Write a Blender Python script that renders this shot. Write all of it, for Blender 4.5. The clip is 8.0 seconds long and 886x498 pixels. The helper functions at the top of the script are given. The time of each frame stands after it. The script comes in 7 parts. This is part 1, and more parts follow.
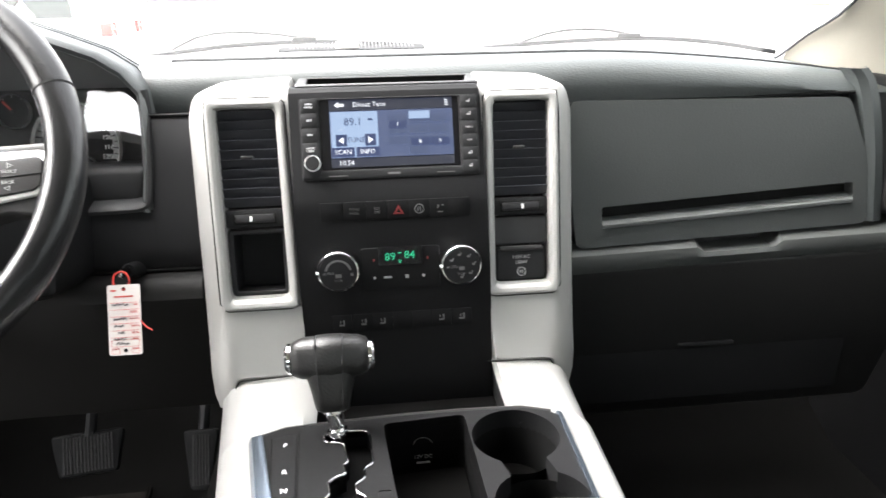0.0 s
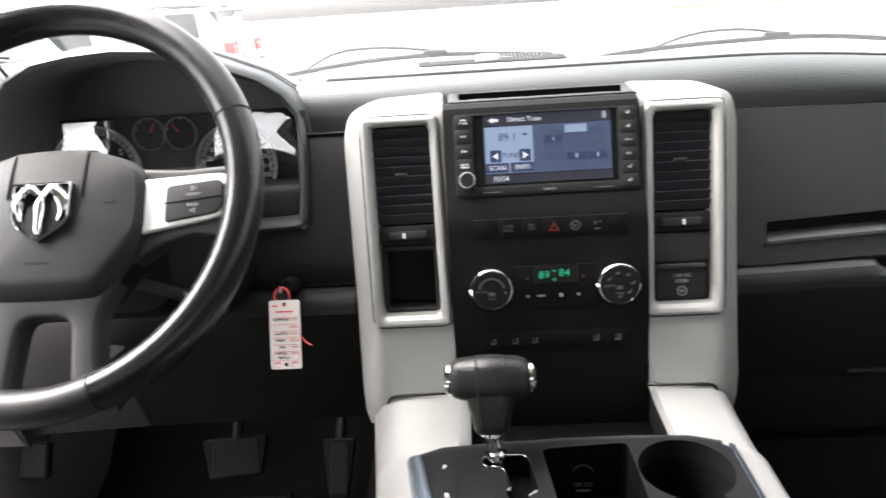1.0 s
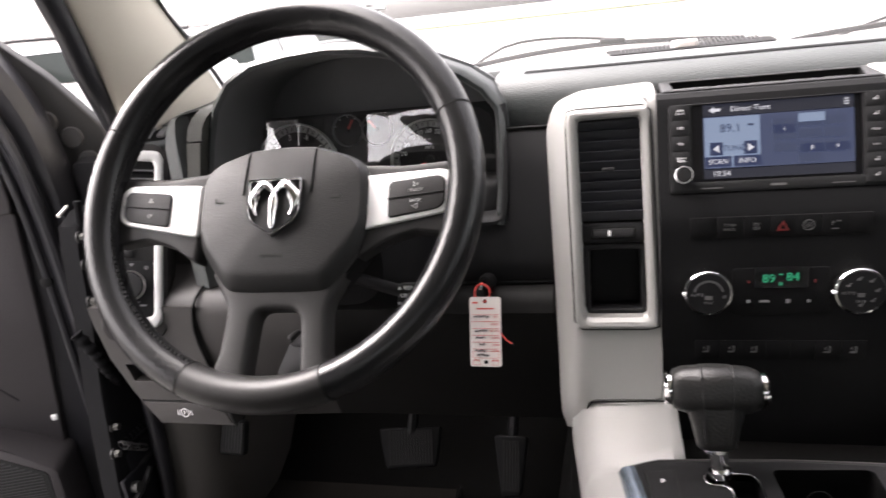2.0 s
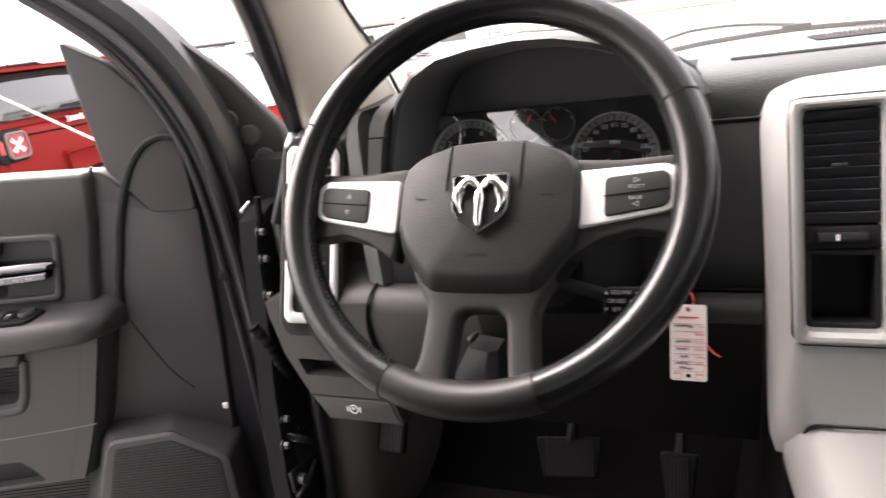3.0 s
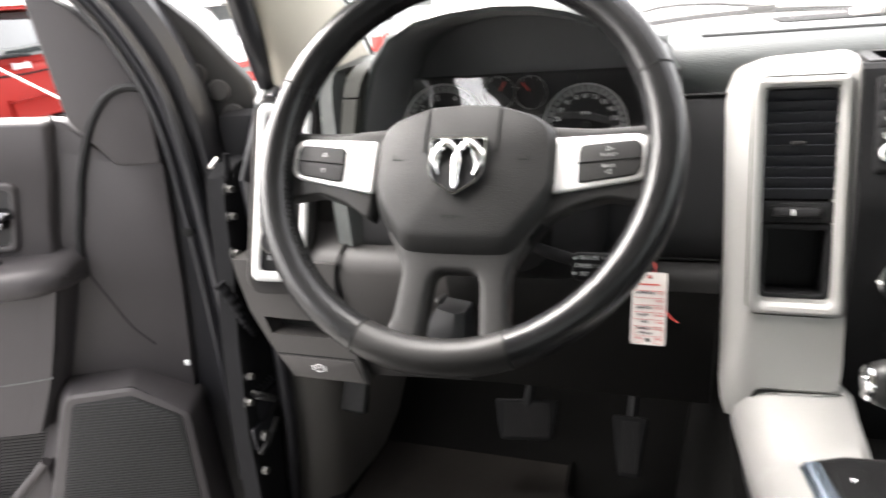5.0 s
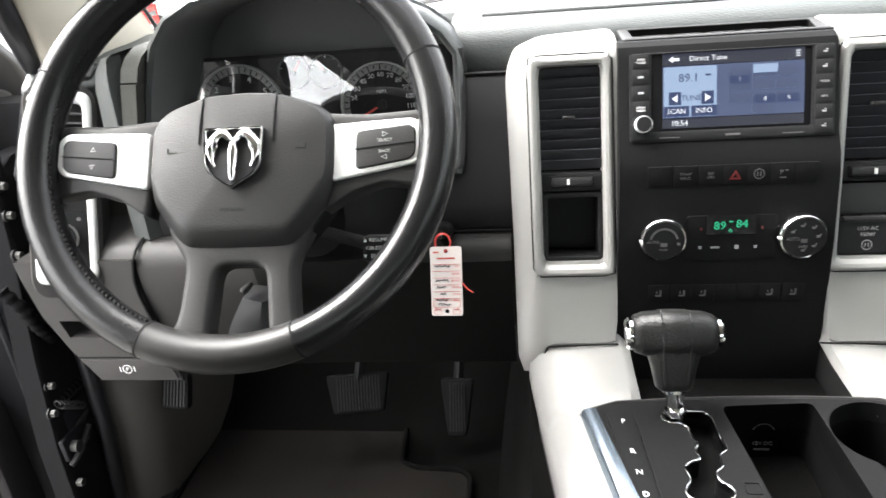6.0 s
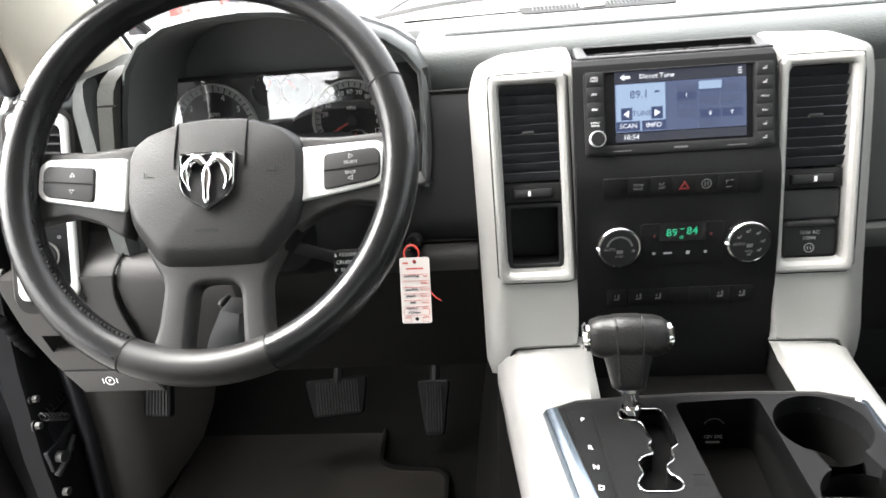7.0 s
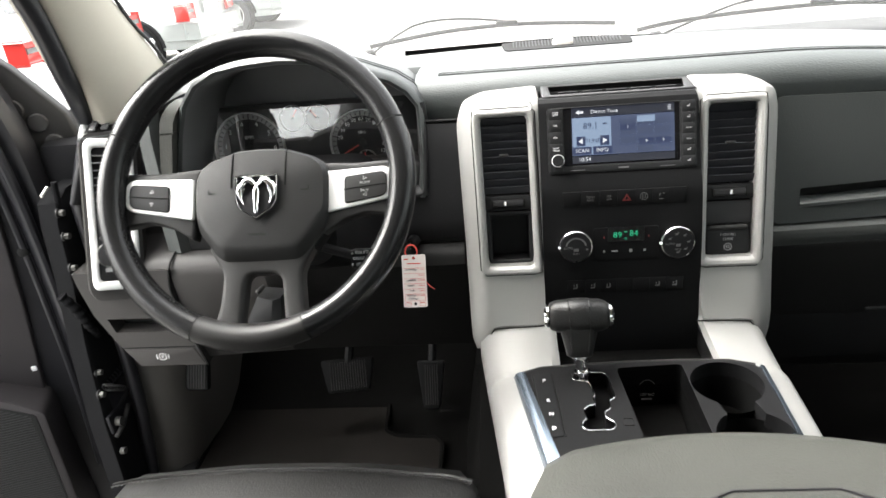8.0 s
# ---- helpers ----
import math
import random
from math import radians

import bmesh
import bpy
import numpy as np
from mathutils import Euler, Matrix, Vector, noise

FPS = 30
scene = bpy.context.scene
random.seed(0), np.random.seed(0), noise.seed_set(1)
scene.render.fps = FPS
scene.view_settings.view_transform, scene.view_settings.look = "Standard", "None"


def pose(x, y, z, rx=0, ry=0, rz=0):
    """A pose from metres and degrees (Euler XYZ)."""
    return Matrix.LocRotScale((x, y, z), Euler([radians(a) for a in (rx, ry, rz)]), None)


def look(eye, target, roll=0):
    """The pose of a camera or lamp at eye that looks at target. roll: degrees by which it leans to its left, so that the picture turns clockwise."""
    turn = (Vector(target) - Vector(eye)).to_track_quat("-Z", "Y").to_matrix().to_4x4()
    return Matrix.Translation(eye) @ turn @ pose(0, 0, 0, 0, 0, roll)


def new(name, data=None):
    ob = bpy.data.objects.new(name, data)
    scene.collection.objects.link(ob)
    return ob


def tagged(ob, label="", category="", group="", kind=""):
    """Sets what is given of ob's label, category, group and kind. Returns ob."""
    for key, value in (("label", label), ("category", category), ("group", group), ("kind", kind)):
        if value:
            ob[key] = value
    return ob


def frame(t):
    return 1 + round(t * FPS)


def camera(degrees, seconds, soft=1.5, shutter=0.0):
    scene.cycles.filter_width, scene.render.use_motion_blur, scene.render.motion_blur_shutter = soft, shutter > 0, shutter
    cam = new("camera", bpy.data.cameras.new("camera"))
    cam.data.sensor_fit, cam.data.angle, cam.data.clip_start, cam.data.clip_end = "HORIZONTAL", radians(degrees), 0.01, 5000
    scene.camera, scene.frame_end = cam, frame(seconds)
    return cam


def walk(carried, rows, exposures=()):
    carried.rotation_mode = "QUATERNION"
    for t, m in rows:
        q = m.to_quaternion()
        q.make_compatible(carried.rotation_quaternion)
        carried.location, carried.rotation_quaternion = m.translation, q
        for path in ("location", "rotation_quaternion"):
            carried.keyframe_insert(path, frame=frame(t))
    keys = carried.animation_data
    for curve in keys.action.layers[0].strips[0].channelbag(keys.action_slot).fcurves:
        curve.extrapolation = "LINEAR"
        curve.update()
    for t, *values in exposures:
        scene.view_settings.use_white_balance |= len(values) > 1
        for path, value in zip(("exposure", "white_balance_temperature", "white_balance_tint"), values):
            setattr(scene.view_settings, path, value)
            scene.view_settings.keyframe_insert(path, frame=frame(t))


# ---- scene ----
cam = camera(66.2, 8.0, 1.5, 0.4)
PATH = [
    (0, (-0.022, -0.08, 1.396), (0.182, 1.783, 0.696), -0.9),
    (0.5, (-0.047, -0.072, 1.399), (0.038, 1.805, 0.712), -2.5),
    (1, (-0.078, -0.056, 1.404), (-0.172, 1.826, 0.732), -3.8),
    (1.5, (-0.12, -0.045, 1.407), (-0.406, 1.823, 0.753), -5.3),
    (1.7, (-0.134, -0.044, 1.407), (-0.505, 1.809, 0.754), -5.9),
    (2.8, (-0.233, -0.034, 1.407), (-0.943, 1.724, 0.77), -8.3),
    (3, (-0.25, -0.032, 1.405), (-1.035, 1.702, 0.79), -8.6),
    (3.5, (-0.294, -0.041, 1.402), (-1.233, 1.602, 0.754), -8.1),
    (4, (-0.318, -0.055, 1.4), (-1.421, 1.483, 0.752), -8.4),
    (4.5, (-0.309, -0.065, 1.398), (-1.324, 1.543, 0.78), -6.9),
    (5, (-0.26, -0.05, 1.404), (-0.927, 1.695, 0.689), -5.6),
    (5.2, (-0.244, -0.047, 1.405), (-0.793, 1.723, 0.652), -4.6),
    (6.3, (-0.195, -0.036, 1.42), (-0.416, 1.761, 0.57), -5.1),
    (6.5, (-0.192, -0.039, 1.417), (-0.42, 1.761, 0.576), -5.0),
    (7, (-0.181, -0.063, 1.445), (-0.381, 1.735, 0.594), -5.3),
    (7.5, (-0.159, -0.142, 1.498), (-0.352, 1.658, 0.647), -5.4),
    (8, (-0.15, -0.238, 1.529), (-0.354, 1.558, 0.672), -5.4),
]
EXPOSURES = [(0.0, 4.05, 6500, 10), (1.0, 3.52, 6550, 12), (1.5, 3.17, 6650, 15), (3.0, 3.17, 6900, 20), (3.5, 3.22, 7000, 20), (4.0, 3.42, 7000, 20), (4.5, 3.66, 6900, 18), (5.0, 3.75, 6700, 12), (6.5, 3.95, 6500, 9), (7.0, 4.0, 6550, 9), (8.0, 3.45, 6600, 8)]
walk(cam, [(t, look(eye, target, roll)) for t, eye, target, roll in PATH], EXPOSURES)

# ---- light: bright overcast day over a car park ----
world = bpy.data.worlds.new("overcast_sky")
scene.world = world
world.use_nodes = True
wn = world.node_tree.nodes
sky = wn.new("ShaderNodeTexSky")
sky.sky_type = 'NISHITA'
sky.sun_disc = False
sky.sun_elevation = radians(49)
sky.sun_rotation = radians(-76)
sky.dust_density = 6.0
sky.ozone_density = 0.6
sky_soft = wn.new("ShaderNodeHueSaturation")
sky_soft.inputs["Saturation"].default_value = 0.12
world.node_tree.links.new(sky.outputs["Color"], sky_soft.inputs["Color"])
world.node_tree.links.new(sky_soft.outputs["Color"], wn["Background"].inputs["Color"])
wn["Background"].inputs["Strength"].default_value = 0.14
sun_data = bpy.data.lights.new("sun", 'SUN')
sun_data.energy = 0.9
sun_data.angle = radians(75)
sun_data.color = (1.0, 0.97, 0.92)
sun = new("sun", sun_data)
sun.matrix_world = look((-3.2, 0.8, 3.8), (0, 0, 0))

# ---- materials ----


def surface(name, col, rough=0.5, metal=0.0, blotch=0.12, blotch_scale=9.0, grain=0.0, grain_scale=900.0,
            pebble=False, coat=0.0, spec=0.5, speck=0.0, stretch=None):
    m = bpy.data.materials.new(name)
    m.use_nodes = True
    nt = m.node_tree
    n, l = nt.nodes, nt.links
    p = n["Principled BSDF"]
    p.inputs["Metallic"].default_value = metal
    p.inputs["Specular IOR Level"].default_value = spec
    p.inputs["Coat Weight"].default_value = coat
    co = n.new("ShaderNodeTexCoord")
    src = co.outputs["Object"]
    if stretch:
        mp = n.new("ShaderNodeMapping")
        mp.inputs["Scale"].default_value = stretch
        l.new(src, mp.inputs["Vector"])
        src = mp.outputs["Vector"]
    big = n.new("ShaderNodeTexNoise")
    big.inputs["Scale"].default_value = blotch_scale
    big.inputs["Detail"].default_value = 5.0
    l.new(src, big.inputs["Vector"])
    fine = n.new("ShaderNodeTexNoise")
    fine.inputs["Scale"].default_value = blotch_scale * 22
    fine.inputs["Detail"].default_value = 3.0
    l.new(src, fine.inputs["Vector"])
    mix = n.new("ShaderNodeMix")
    mix.data_type = 'RGBA'
    lo = [c * (1 - blotch) for c in col]
    hi = [min(1.0, c * (1 + blotch)) for c in col]
    mix.inputs["A"].default_value = (*lo, 1)
    mix.inputs["B"].default_value = (*hi, 1)
    add = n.new("ShaderNodeMath")
    add.operation = 'MULTIPLY_ADD'
    l.new(fine.outputs["Fac"], add.inputs[0])
    add.inputs[1].default_value = 0.35 + speck
    l.new(big.outputs["Fac"], add.inputs[2])
    sub = n.new("ShaderNodeMath")
    sub.operation = 'SUBTRACT'
    sub.use_clamp = True
    l.new(add.outputs[0], sub.inputs[0])
    sub.inputs[1].default_value = 0.18 + speck * 0.5
    l.new(sub.outputs[0], mix.inputs["Factor"])
    l.new(mix.outputs["Result"], p.inputs["Base Color"])
    rr_ = n.new("ShaderNodeMapRange")
    rr_.inputs["To Min"].default_value = max(0.02, rough - 0.07)
    rr_.inputs["To Max"].default_value = min(1.0, rough + 0.07)
    l.new(big.outputs["Fac"], rr_.inputs["Value"])
    l.new(rr_.outputs["Result"], p.inputs["Roughness"])
    if grain > 0:
        if pebble:
            g = n.new("ShaderNodeTexVoronoi")
            g.feature = 'SMOOTH_F1'
            g.inputs["Scale"].default_value = grain_scale
            out = g.outputs["Distance"]
        else:
            g = n.new("ShaderNodeTexNoise")
            g.inputs["Scale"].default_value = grain_scale
            g.inputs["Detail"].default_value = 2.0
            out = g.outputs["Fac"]
        l.new(src, g.inputs["Vector"])
        b = n.new("ShaderNodeBump")
        b.inputs["Strength"].default_value = grain
        b.inputs["Distance"].default_value = 0.0006
        l.new(out, b.inputs["Height"])
        l.new(b.outputs["Normal"], p.inputs["Normal"])
    return m


def glow(name, col, strength):
    m = bpy.data.materials.new(name)
    m.use_nodes = True
    p = m.node_tree.nodes["Principled BSDF"]
    p.inputs["Base Color"].default_value = (0.01, 0.01, 0.01, 1)
    p.inputs["Roughness"].default_value = 0.3
    p.inputs["Emission Color"].default_value = (*col, 1)
    p.inputs["Emission Strength"].default_value = strength
    return m


def clear_glass(name, tint=(1, 1, 1), rough=0.0, base=0.04):
    """Thin glass: clear, with a mirror gloss that grows at low angles."""
    m = bpy.data.materials.new(name)
    m.use_nodes = True
    nt = m.node_tree
    nt.nodes.remove(nt.nodes["Principled BSDF"])
    clear = nt.nodes.new("ShaderNodeBsdfTransparent")
    clear.inputs["Color"].default_value = (*tint, 1)
    gloss = nt.nodes.new("ShaderNodeBsdfGlossy")
    gloss.inputs["Roughness"].default_value = rough
    facing = nt.nodes.new("ShaderNodeLayerWeight")
    facing.inputs["Blend"].default_value = 0.5
    steep = nt.nodes.new("ShaderNodeMath")
    steep.operation = 'POWER'
    steep.inputs[1].default_value = 5.0
    nt.links.new(facing.outputs["Facing"], steep.inputs[0])
    fres = nt.nodes.new("ShaderNodeMath")
    fres.operation = 'MULTIPLY_ADD'
    fres.inputs[1].default_value = 1.0 - base
    fres.inputs[2].default_value = base
    nt.links.new(steep.outputs[0], fres.inputs[0])
    mix = nt.nodes.new("ShaderNodeMixShader")
    nt.links.new(fres.outputs[0], mix.inputs["Fac"])
    nt.links.new(clear.outputs["BSDF"], mix.inputs[1])
    nt.links.new(gloss.outputs["BSDF"], mix.inputs[2])
    nt.links.new(mix.outputs["Shader"], nt.nodes["Material Output"].inputs["Surface"])
    return m


DASH = surface("soft_dash_skin", (0.042, 0.047, 0.047), 0.48, spec=0.7, grain=0.5, grain_scale=700, pebble=True, blotch=0.10, stretch=(.4, 1, 1))
DARK = surface("charcoal_plastic", (0.018, 0.018, 0.019), 0.55, spec=0.3, grain=0.35, grain_scale=900, blotch=0.10)
# Darker copy of the lower dash plastic, with the column's shade in its colour.
KNEE = surface("shaded_knee_plastic", (0.0062, 0.0060, 0.0058), 0.55, spec=0.14, grain=0.3, grain_scale=900, pebble=True)
# Lighter copy of the same plastic, with the doorway's light in its colour.
ENDSKIN = surface("lit_lower_dash_plastic", (0.030, 0.0280, 0.0272), 0.5, spec=0.3, grain=0.4, grain_scale=600, pebble=True, blotch=0.10)
# Lighter copy of the hood skin; its colour makes up for missing light.
LINER = surface("brightened_visor_liner", (0.13, 0.132, 0.133), 0.6, spec=0.25, grain=0.3, grain_scale=800, pebble=True, blotch=0.08)
BLACK = surface("black_satin_plastic", (0.0112, 0.0112, 0.0120), 0.55, grain=0.15, grain_scale=1200, spec=0.2)
GLOSS = surface("gloss_black", (0.006, 0.006, 0.007), 0.12, blotch=0.05)
# Black for joints and seams, and for shade painted inside openings.
PIT = surface("joint_and_shade_black", (0.010, 0.010, 0.010), 0.7, spec=0.1)
SILVER = surface("satin_silver_paint", (0.295, 0.291, 0.281), 0.42, metal=0.36, spec=0.25, blotch=0.04, blotch_scale=14, grain=0.05, grain_scale=2500)
BRIGHT = surface("bright_satin_silver", (0.72, 0.72, 0.71), 0.4, metal=0.15, blotch=0.04)
CHROME = surface("chrome", (0.86, 0.86, 0.86), 0.07, metal=1.0, blotch=0.03)
SMOKED = surface("smoked_chrome", (0.42, 0.42, 0.42), 0.12, metal=1.0, blotch=0.05)
DARKCHROME = surface("dark_satin_chrome", (0.17, 0.17, 0.178), 0.16, metal=1.0, blotch=0.05)
BRUSHED = surface("blue_grey_metal_trim", (0.20, 0.24, 0.29), 0.2, metal=0.9, blotch=0.06)
LEATHER = surface("black_wheel_leather", (0.010, 0.010, 0.0105), 0.24, grain=0.2, grain_scale=900, pebble=True, blotch=0.25, blotch_scale=40, spec=0.32)
HUBSKIN = surface("airbag_cover_skin", (0.0125, 0.0124, 0.0125), 0.44, spec=0.32, grain=0.34, grain_scale=1250, pebble=True, stretch=(.6, 1, 1))
SMOOTH = surface("smooth_grey_plastic", (0.021, 0.0205, 0.0205), 0.48, blotch=0.10, spec=0.25, grain=0.2, grain_scale=700, pebble=True)
DOORSKIN = surface("door_panel_plastic", (0.039, 0.0355, 0.0372), 0.5, grain=0.4, grain_scale=600, pebble=True, blotch=0.10, spec=0.3)
RUBBER = surface("rubber_seal", (0.014, 0.014, 0.0165), 0.36, grain=0.2, grain_scale=300)
PAINT = surface("black_body_paint", (0.012, 0.012, 0.0145), 0.45, coat=0.0, spec=0.25, blotch=0.1)
# Carpet colour set near black, with the footwell's deep shade in it.
CARPET = surface("shade_darkened_carpet", (0.0032, 0.0031, 0.0030), 0.95, spec=0.04, grain=1.0, grain_scale=900, blotch=0.25, blotch_scale=16, speck=0.4)
MAT = surface("floor_mat_felt", (0.0125, 0.0112, 0.0102), 0.95, spec=0.04, grain=1.0, grain_scale=1100, blotch=0.22, blotch_scale=14, speck=0.4)
BEIGE = surface("beige_pillar_trim", (0.50, 0.47, 0.40), 0.75, grain=0.3, grain_scale=1200, blotch=0.06)
SEAT = surface("dark_seat_leather", (0.010, 0.0098, 0.0096), 0.42, grain=0.6, grain_scale=420, pebble=True, blotch=0.15, spec=0.35)
ARM = surface("grey_armrest_vinyl", (0.042, 0.043, 0.038), 0.62, grain=0.6, grain_scale=420, pebble=True, blotch=0.08, spec=0.25)
MARK = surface("white_print", (0.75, 0.75, 0.75), 0.5, blotch=0.03)
DIM = surface("grey_print", (0.30, 0.30, 0.30), 0.5, blotch=0.03)
REDPRINT = surface("red_print", (0.55, 0.05, 0.04), 0.5, blotch=0.05)
METAL = surface("zinc_bolt", (0.55, 0.54, 0.52), 0.32, metal=0.9)
PAPER = surface("white_card", (0.66, 0.62, 0.59), 0.6, blotch=0.04)
PANEL = surface("console_panel_black", (0.0064, 0.0064, 0.0068), 0.6, grain=0.25, grain_scale=900, pebble=True, spec=0.09)
# Near-black base colour that paints the shade of deep recesses.
HOLE = surface("recess_shade_black", (0.004, 0.004, 0.004), 0.8, spec=0.05)
# Black vent blades, coloured grey to paint the light they catch.
SLATGREY = surface("lit_vent_blade", (0.11, 0.11, 0.112), 0.4, spec=0.4)
GLOVESKIN = surface("glove_box_skin", (0.050, 0.054, 0.053), 0.5, grain=0.45, grain_scale=500, pebble=True, blotch=0.08)
KICK = surface("kick_panel_plastic", (0.085, 0.079, 0.073), 0.6, grain=0.2, spec=0.2)
JAMB = surface("dirty_black_jamb", (0.008, 0.008, 0.0088), 0.7, spec=0.06, blotch=0.3)
FAINT = surface("faint_grey_print", (0.10, 0.10, 0.10), 0.5, blotch=0.03)
INK = surface("dark_ink", (0.03, 0.03, 0.04), 0.6)
ASPHALT = surface("asphalt", (0.15, 0.147, 0.142), 0.9, grain=0.8, grain_scale=60, blotch=0.2, blotch_scale=0.6)
REDCAR = surface("red_car_paint", (0.24, 0.019, 0.016), 0.40, coat=0.0, spec=0.10, blotch=0.04)
ROOFBLACK = surface("black_roof_paint", (0.012, 0.014, 0.014), 0.75, spec=0.02, blotch=0.08)
WHITECAR = surface("white_car_paint", (0.82, 0.82, 0.82), 0.25, coat=0.8, blotch=0.03)
GREYCAR = surface("silver_car_paint", (0.32, 0.34, 0.33), 0.3, metal=0.5, coat=0.6, blotch=0.04)
TINT = surface("dark_window", (0.030, 0.036, 0.034), 0.10, blotch=0.25, blotch_scale=2.0, spec=0.12)
REARGLASS = surface("sky_lit_rear_glass", (0.030, 0.036, 0.036), 0.06, blotch=0.25, blotch_scale=2.0, spec=0.9, coat=1.0)
TAIL = surface("red_lamp_lens", (0.42, 0.035, 0.03), 0.12, coat=0.5, blotch=0.05)
GREEN = surface("grass", (0.30, 0.32, 0.20), 0.95, blotch=0.3, blotch_scale=2.0)
GLASS = clear_glass("window_glass")


def hazed(name, film, kind="ShaderNodeBsdfTranslucent", base=0.04):
    """Clear glass with a thin bright film that paints in haze."""
    m = clear_glass(name, base=base)
    nt = m.node_tree
    out = nt.nodes["Material Output"]
    clear = out.inputs["Surface"].links[0].from_socket
    veil = nt.nodes.new(kind)
    veil.inputs["Color"].default_value = (0.8, 0.8, 0.79, 1)
    mix = nt.nodes.new("ShaderNodeMixShader")
    mix.inputs["Fac"].default_value = film
    nt.links.new(clear, mix.inputs[1])
    nt.links.new(veil.outputs["BSDF"], mix.inputs[2])
    nt.links.new(mix.outputs["Shader"], out.inputs["Surface"])
    return m


# Pale film stands in for glare that washes out the view outside.
HAZED = hazed("hazed_windscreen", 0.034)
TINTED = clear_glass("tinted_glass", (0.75, 0.77, 0.76))
# Diffuse film on the cluster lens stands in for reflected haze.
LENS = hazed("cluster_lens", 0.010, "ShaderNodeBsdfDiffuse", .26)
LCD_BLUE = glow("screen_blue", (0.085, 0.115, 0.225), 0.068)
LCD_PALE = glow("screen_pale", (0.42, 0.56, 0.80), 0.062)
LCD_DARK = glow("screen_dark", (0.03, 0.035, 0.06), 0.06)
LCD_NAVY = glow("screen_navy", (0.02, 0.035, 0.10), 0.10)
LCD_TILE = glow("screen_tile", (0.070, 0.097, 0.19), 0.068)
LCD_WHITE = glow("screen_white", (0.9, 0.93, 1.0), 0.09)
LED_GREEN = glow("green_digits", (0.03, 0.95, 0.45), 0.038)

# ---- mesh helpers ----
WORLD = {}


def thing(name, at, label, category, group="", kind=""):
    ob = new(name)
    ob.location = at
    ob.empty_display_size = 0.02
    WORLD[ob] = Matrix.Translation(at)
    return tagged(ob, label, category, group, kind)


def adopt(ob, parent):
    ob.parent = parent
    ob.matrix_parent_inverse = WORLD[parent].inverted()
    return ob


def mesh_of(name, bm, material, smooth=40):
    bmesh.ops.remove_doubles(bm, verts=bm.verts, dist=1e-6)
    bmesh.ops.recalc_face_normals(bm, faces=bm.faces)
    if smooth:
        lim = radians(smooth)
        for f in bm.faces:
            f.smooth = True
        for e in bm.edges:
            if len(e.link_faces) == 2 and e.calc_face_angle(0) > lim:
                e.smooth = False
    me = bpy.data.meshes.new(name)
    bm.to_mesh(me)
    bm.free()
    me.materials.append(material)
    return me


PRINTS = {"cover_print", "cover_seam", "maker_mark", "page_text", "dark_text", "marks", "letters", "key_print", "dial_print", "dial_scale", "numerals", "button_print", "lettering", "printed_lines",
          "handwriting", "print", "switch_print", "lock_print", "heat_marks", "digits", "soft_keys", "tiles", "seam", "ribs", "strip_joint", "symbol", "form_words"}


def part(name, bm, material, parent, label="", smooth=40):
    ob = new(name, mesh_of(name, bm, material, smooth))
    WORLD[ob] = Matrix.Identity(4)
    adopt(ob, parent)
    if name in PRINTS:
        tagged(ob, kind="stuff")
    return tagged(ob, label) if label else ob


def solid(name, bm, material, label, category, group="", kind="", smooth=40):
    ob = new(name, mesh_of(name, bm, material, smooth))
    WORLD[ob] = Matrix.Identity(4)
    return tagged(ob, label, category, group, kind)


def piece(name, me, parent, m):
    ob = new(name, me)
    ob.parent = parent
    ob.matrix_parent_inverse = WORLD[parent].inverted()
    ob.matrix_basis = m
    return ob


def lean(x, y, z, degrees, turn=0.0):
    """A frame with x to the side, y up along a leaning face, z out of the face towards the seats."""
    return Matrix.Translation((x, y, z)) @ Matrix.Rotation(radians(turn), 4, 'Z') @ Matrix.Rotation(radians(90 - degrees), 4, 'X')


def tf(bm, m):
    bmesh.ops.transform(bm, matrix=m, verts=bm.verts)
    return bm


def join(*bms):
    out = bmesh.new()
    for b in bms:
        me = bpy.data.meshes.new("tmp")
        b.to_mesh(me)
        b.free()
        out.from_mesh(me)
        bpy.data.meshes.remove(me)
    return out


def box(x0, x1, y0, y1, z0, z1, bev=0.0, seg=2):
    bm = bmesh.new()
    bmesh.ops.create_cube(bm, size=1.0)
    for v in bm.verts:
        v.co = Vector((x0 + (v.co.x + .5) * (x1 - x0), y0 + (v.co.y + .5) * (y1 - y0), z0 + (v.co.z + .5) * (z1 - z0)))
    if bev > 0:
        bmesh.ops.bevel(bm, geom=bm.edges[:], offset=bev, segments=seg, affect='EDGES', profile=0.5)
    return bm


def rrect(w, h, r, cx=0.0, cy=0.0, n=5):
    pts = []
    for sx, sy, a0 in ((1, 1, 0), (-1, 1, 90), (-1, -1, 180), (1, -1, 270)):
        for i in range(n + 1):
            a = radians(a0 + 90 * i / n)
            pts.append((cx + sx * (w / 2 - r) + r * math.cos(a), cy + sy * (h / 2 - r) + r * math.sin(a)))
    return pts


def circle(r, cx=0.0, cy=0.0, n=32):
    return [(cx + r * math.cos(2 * math.pi * i / n), cy + r * math.sin(2 * math.pi * i / n)) for i in range(n)]


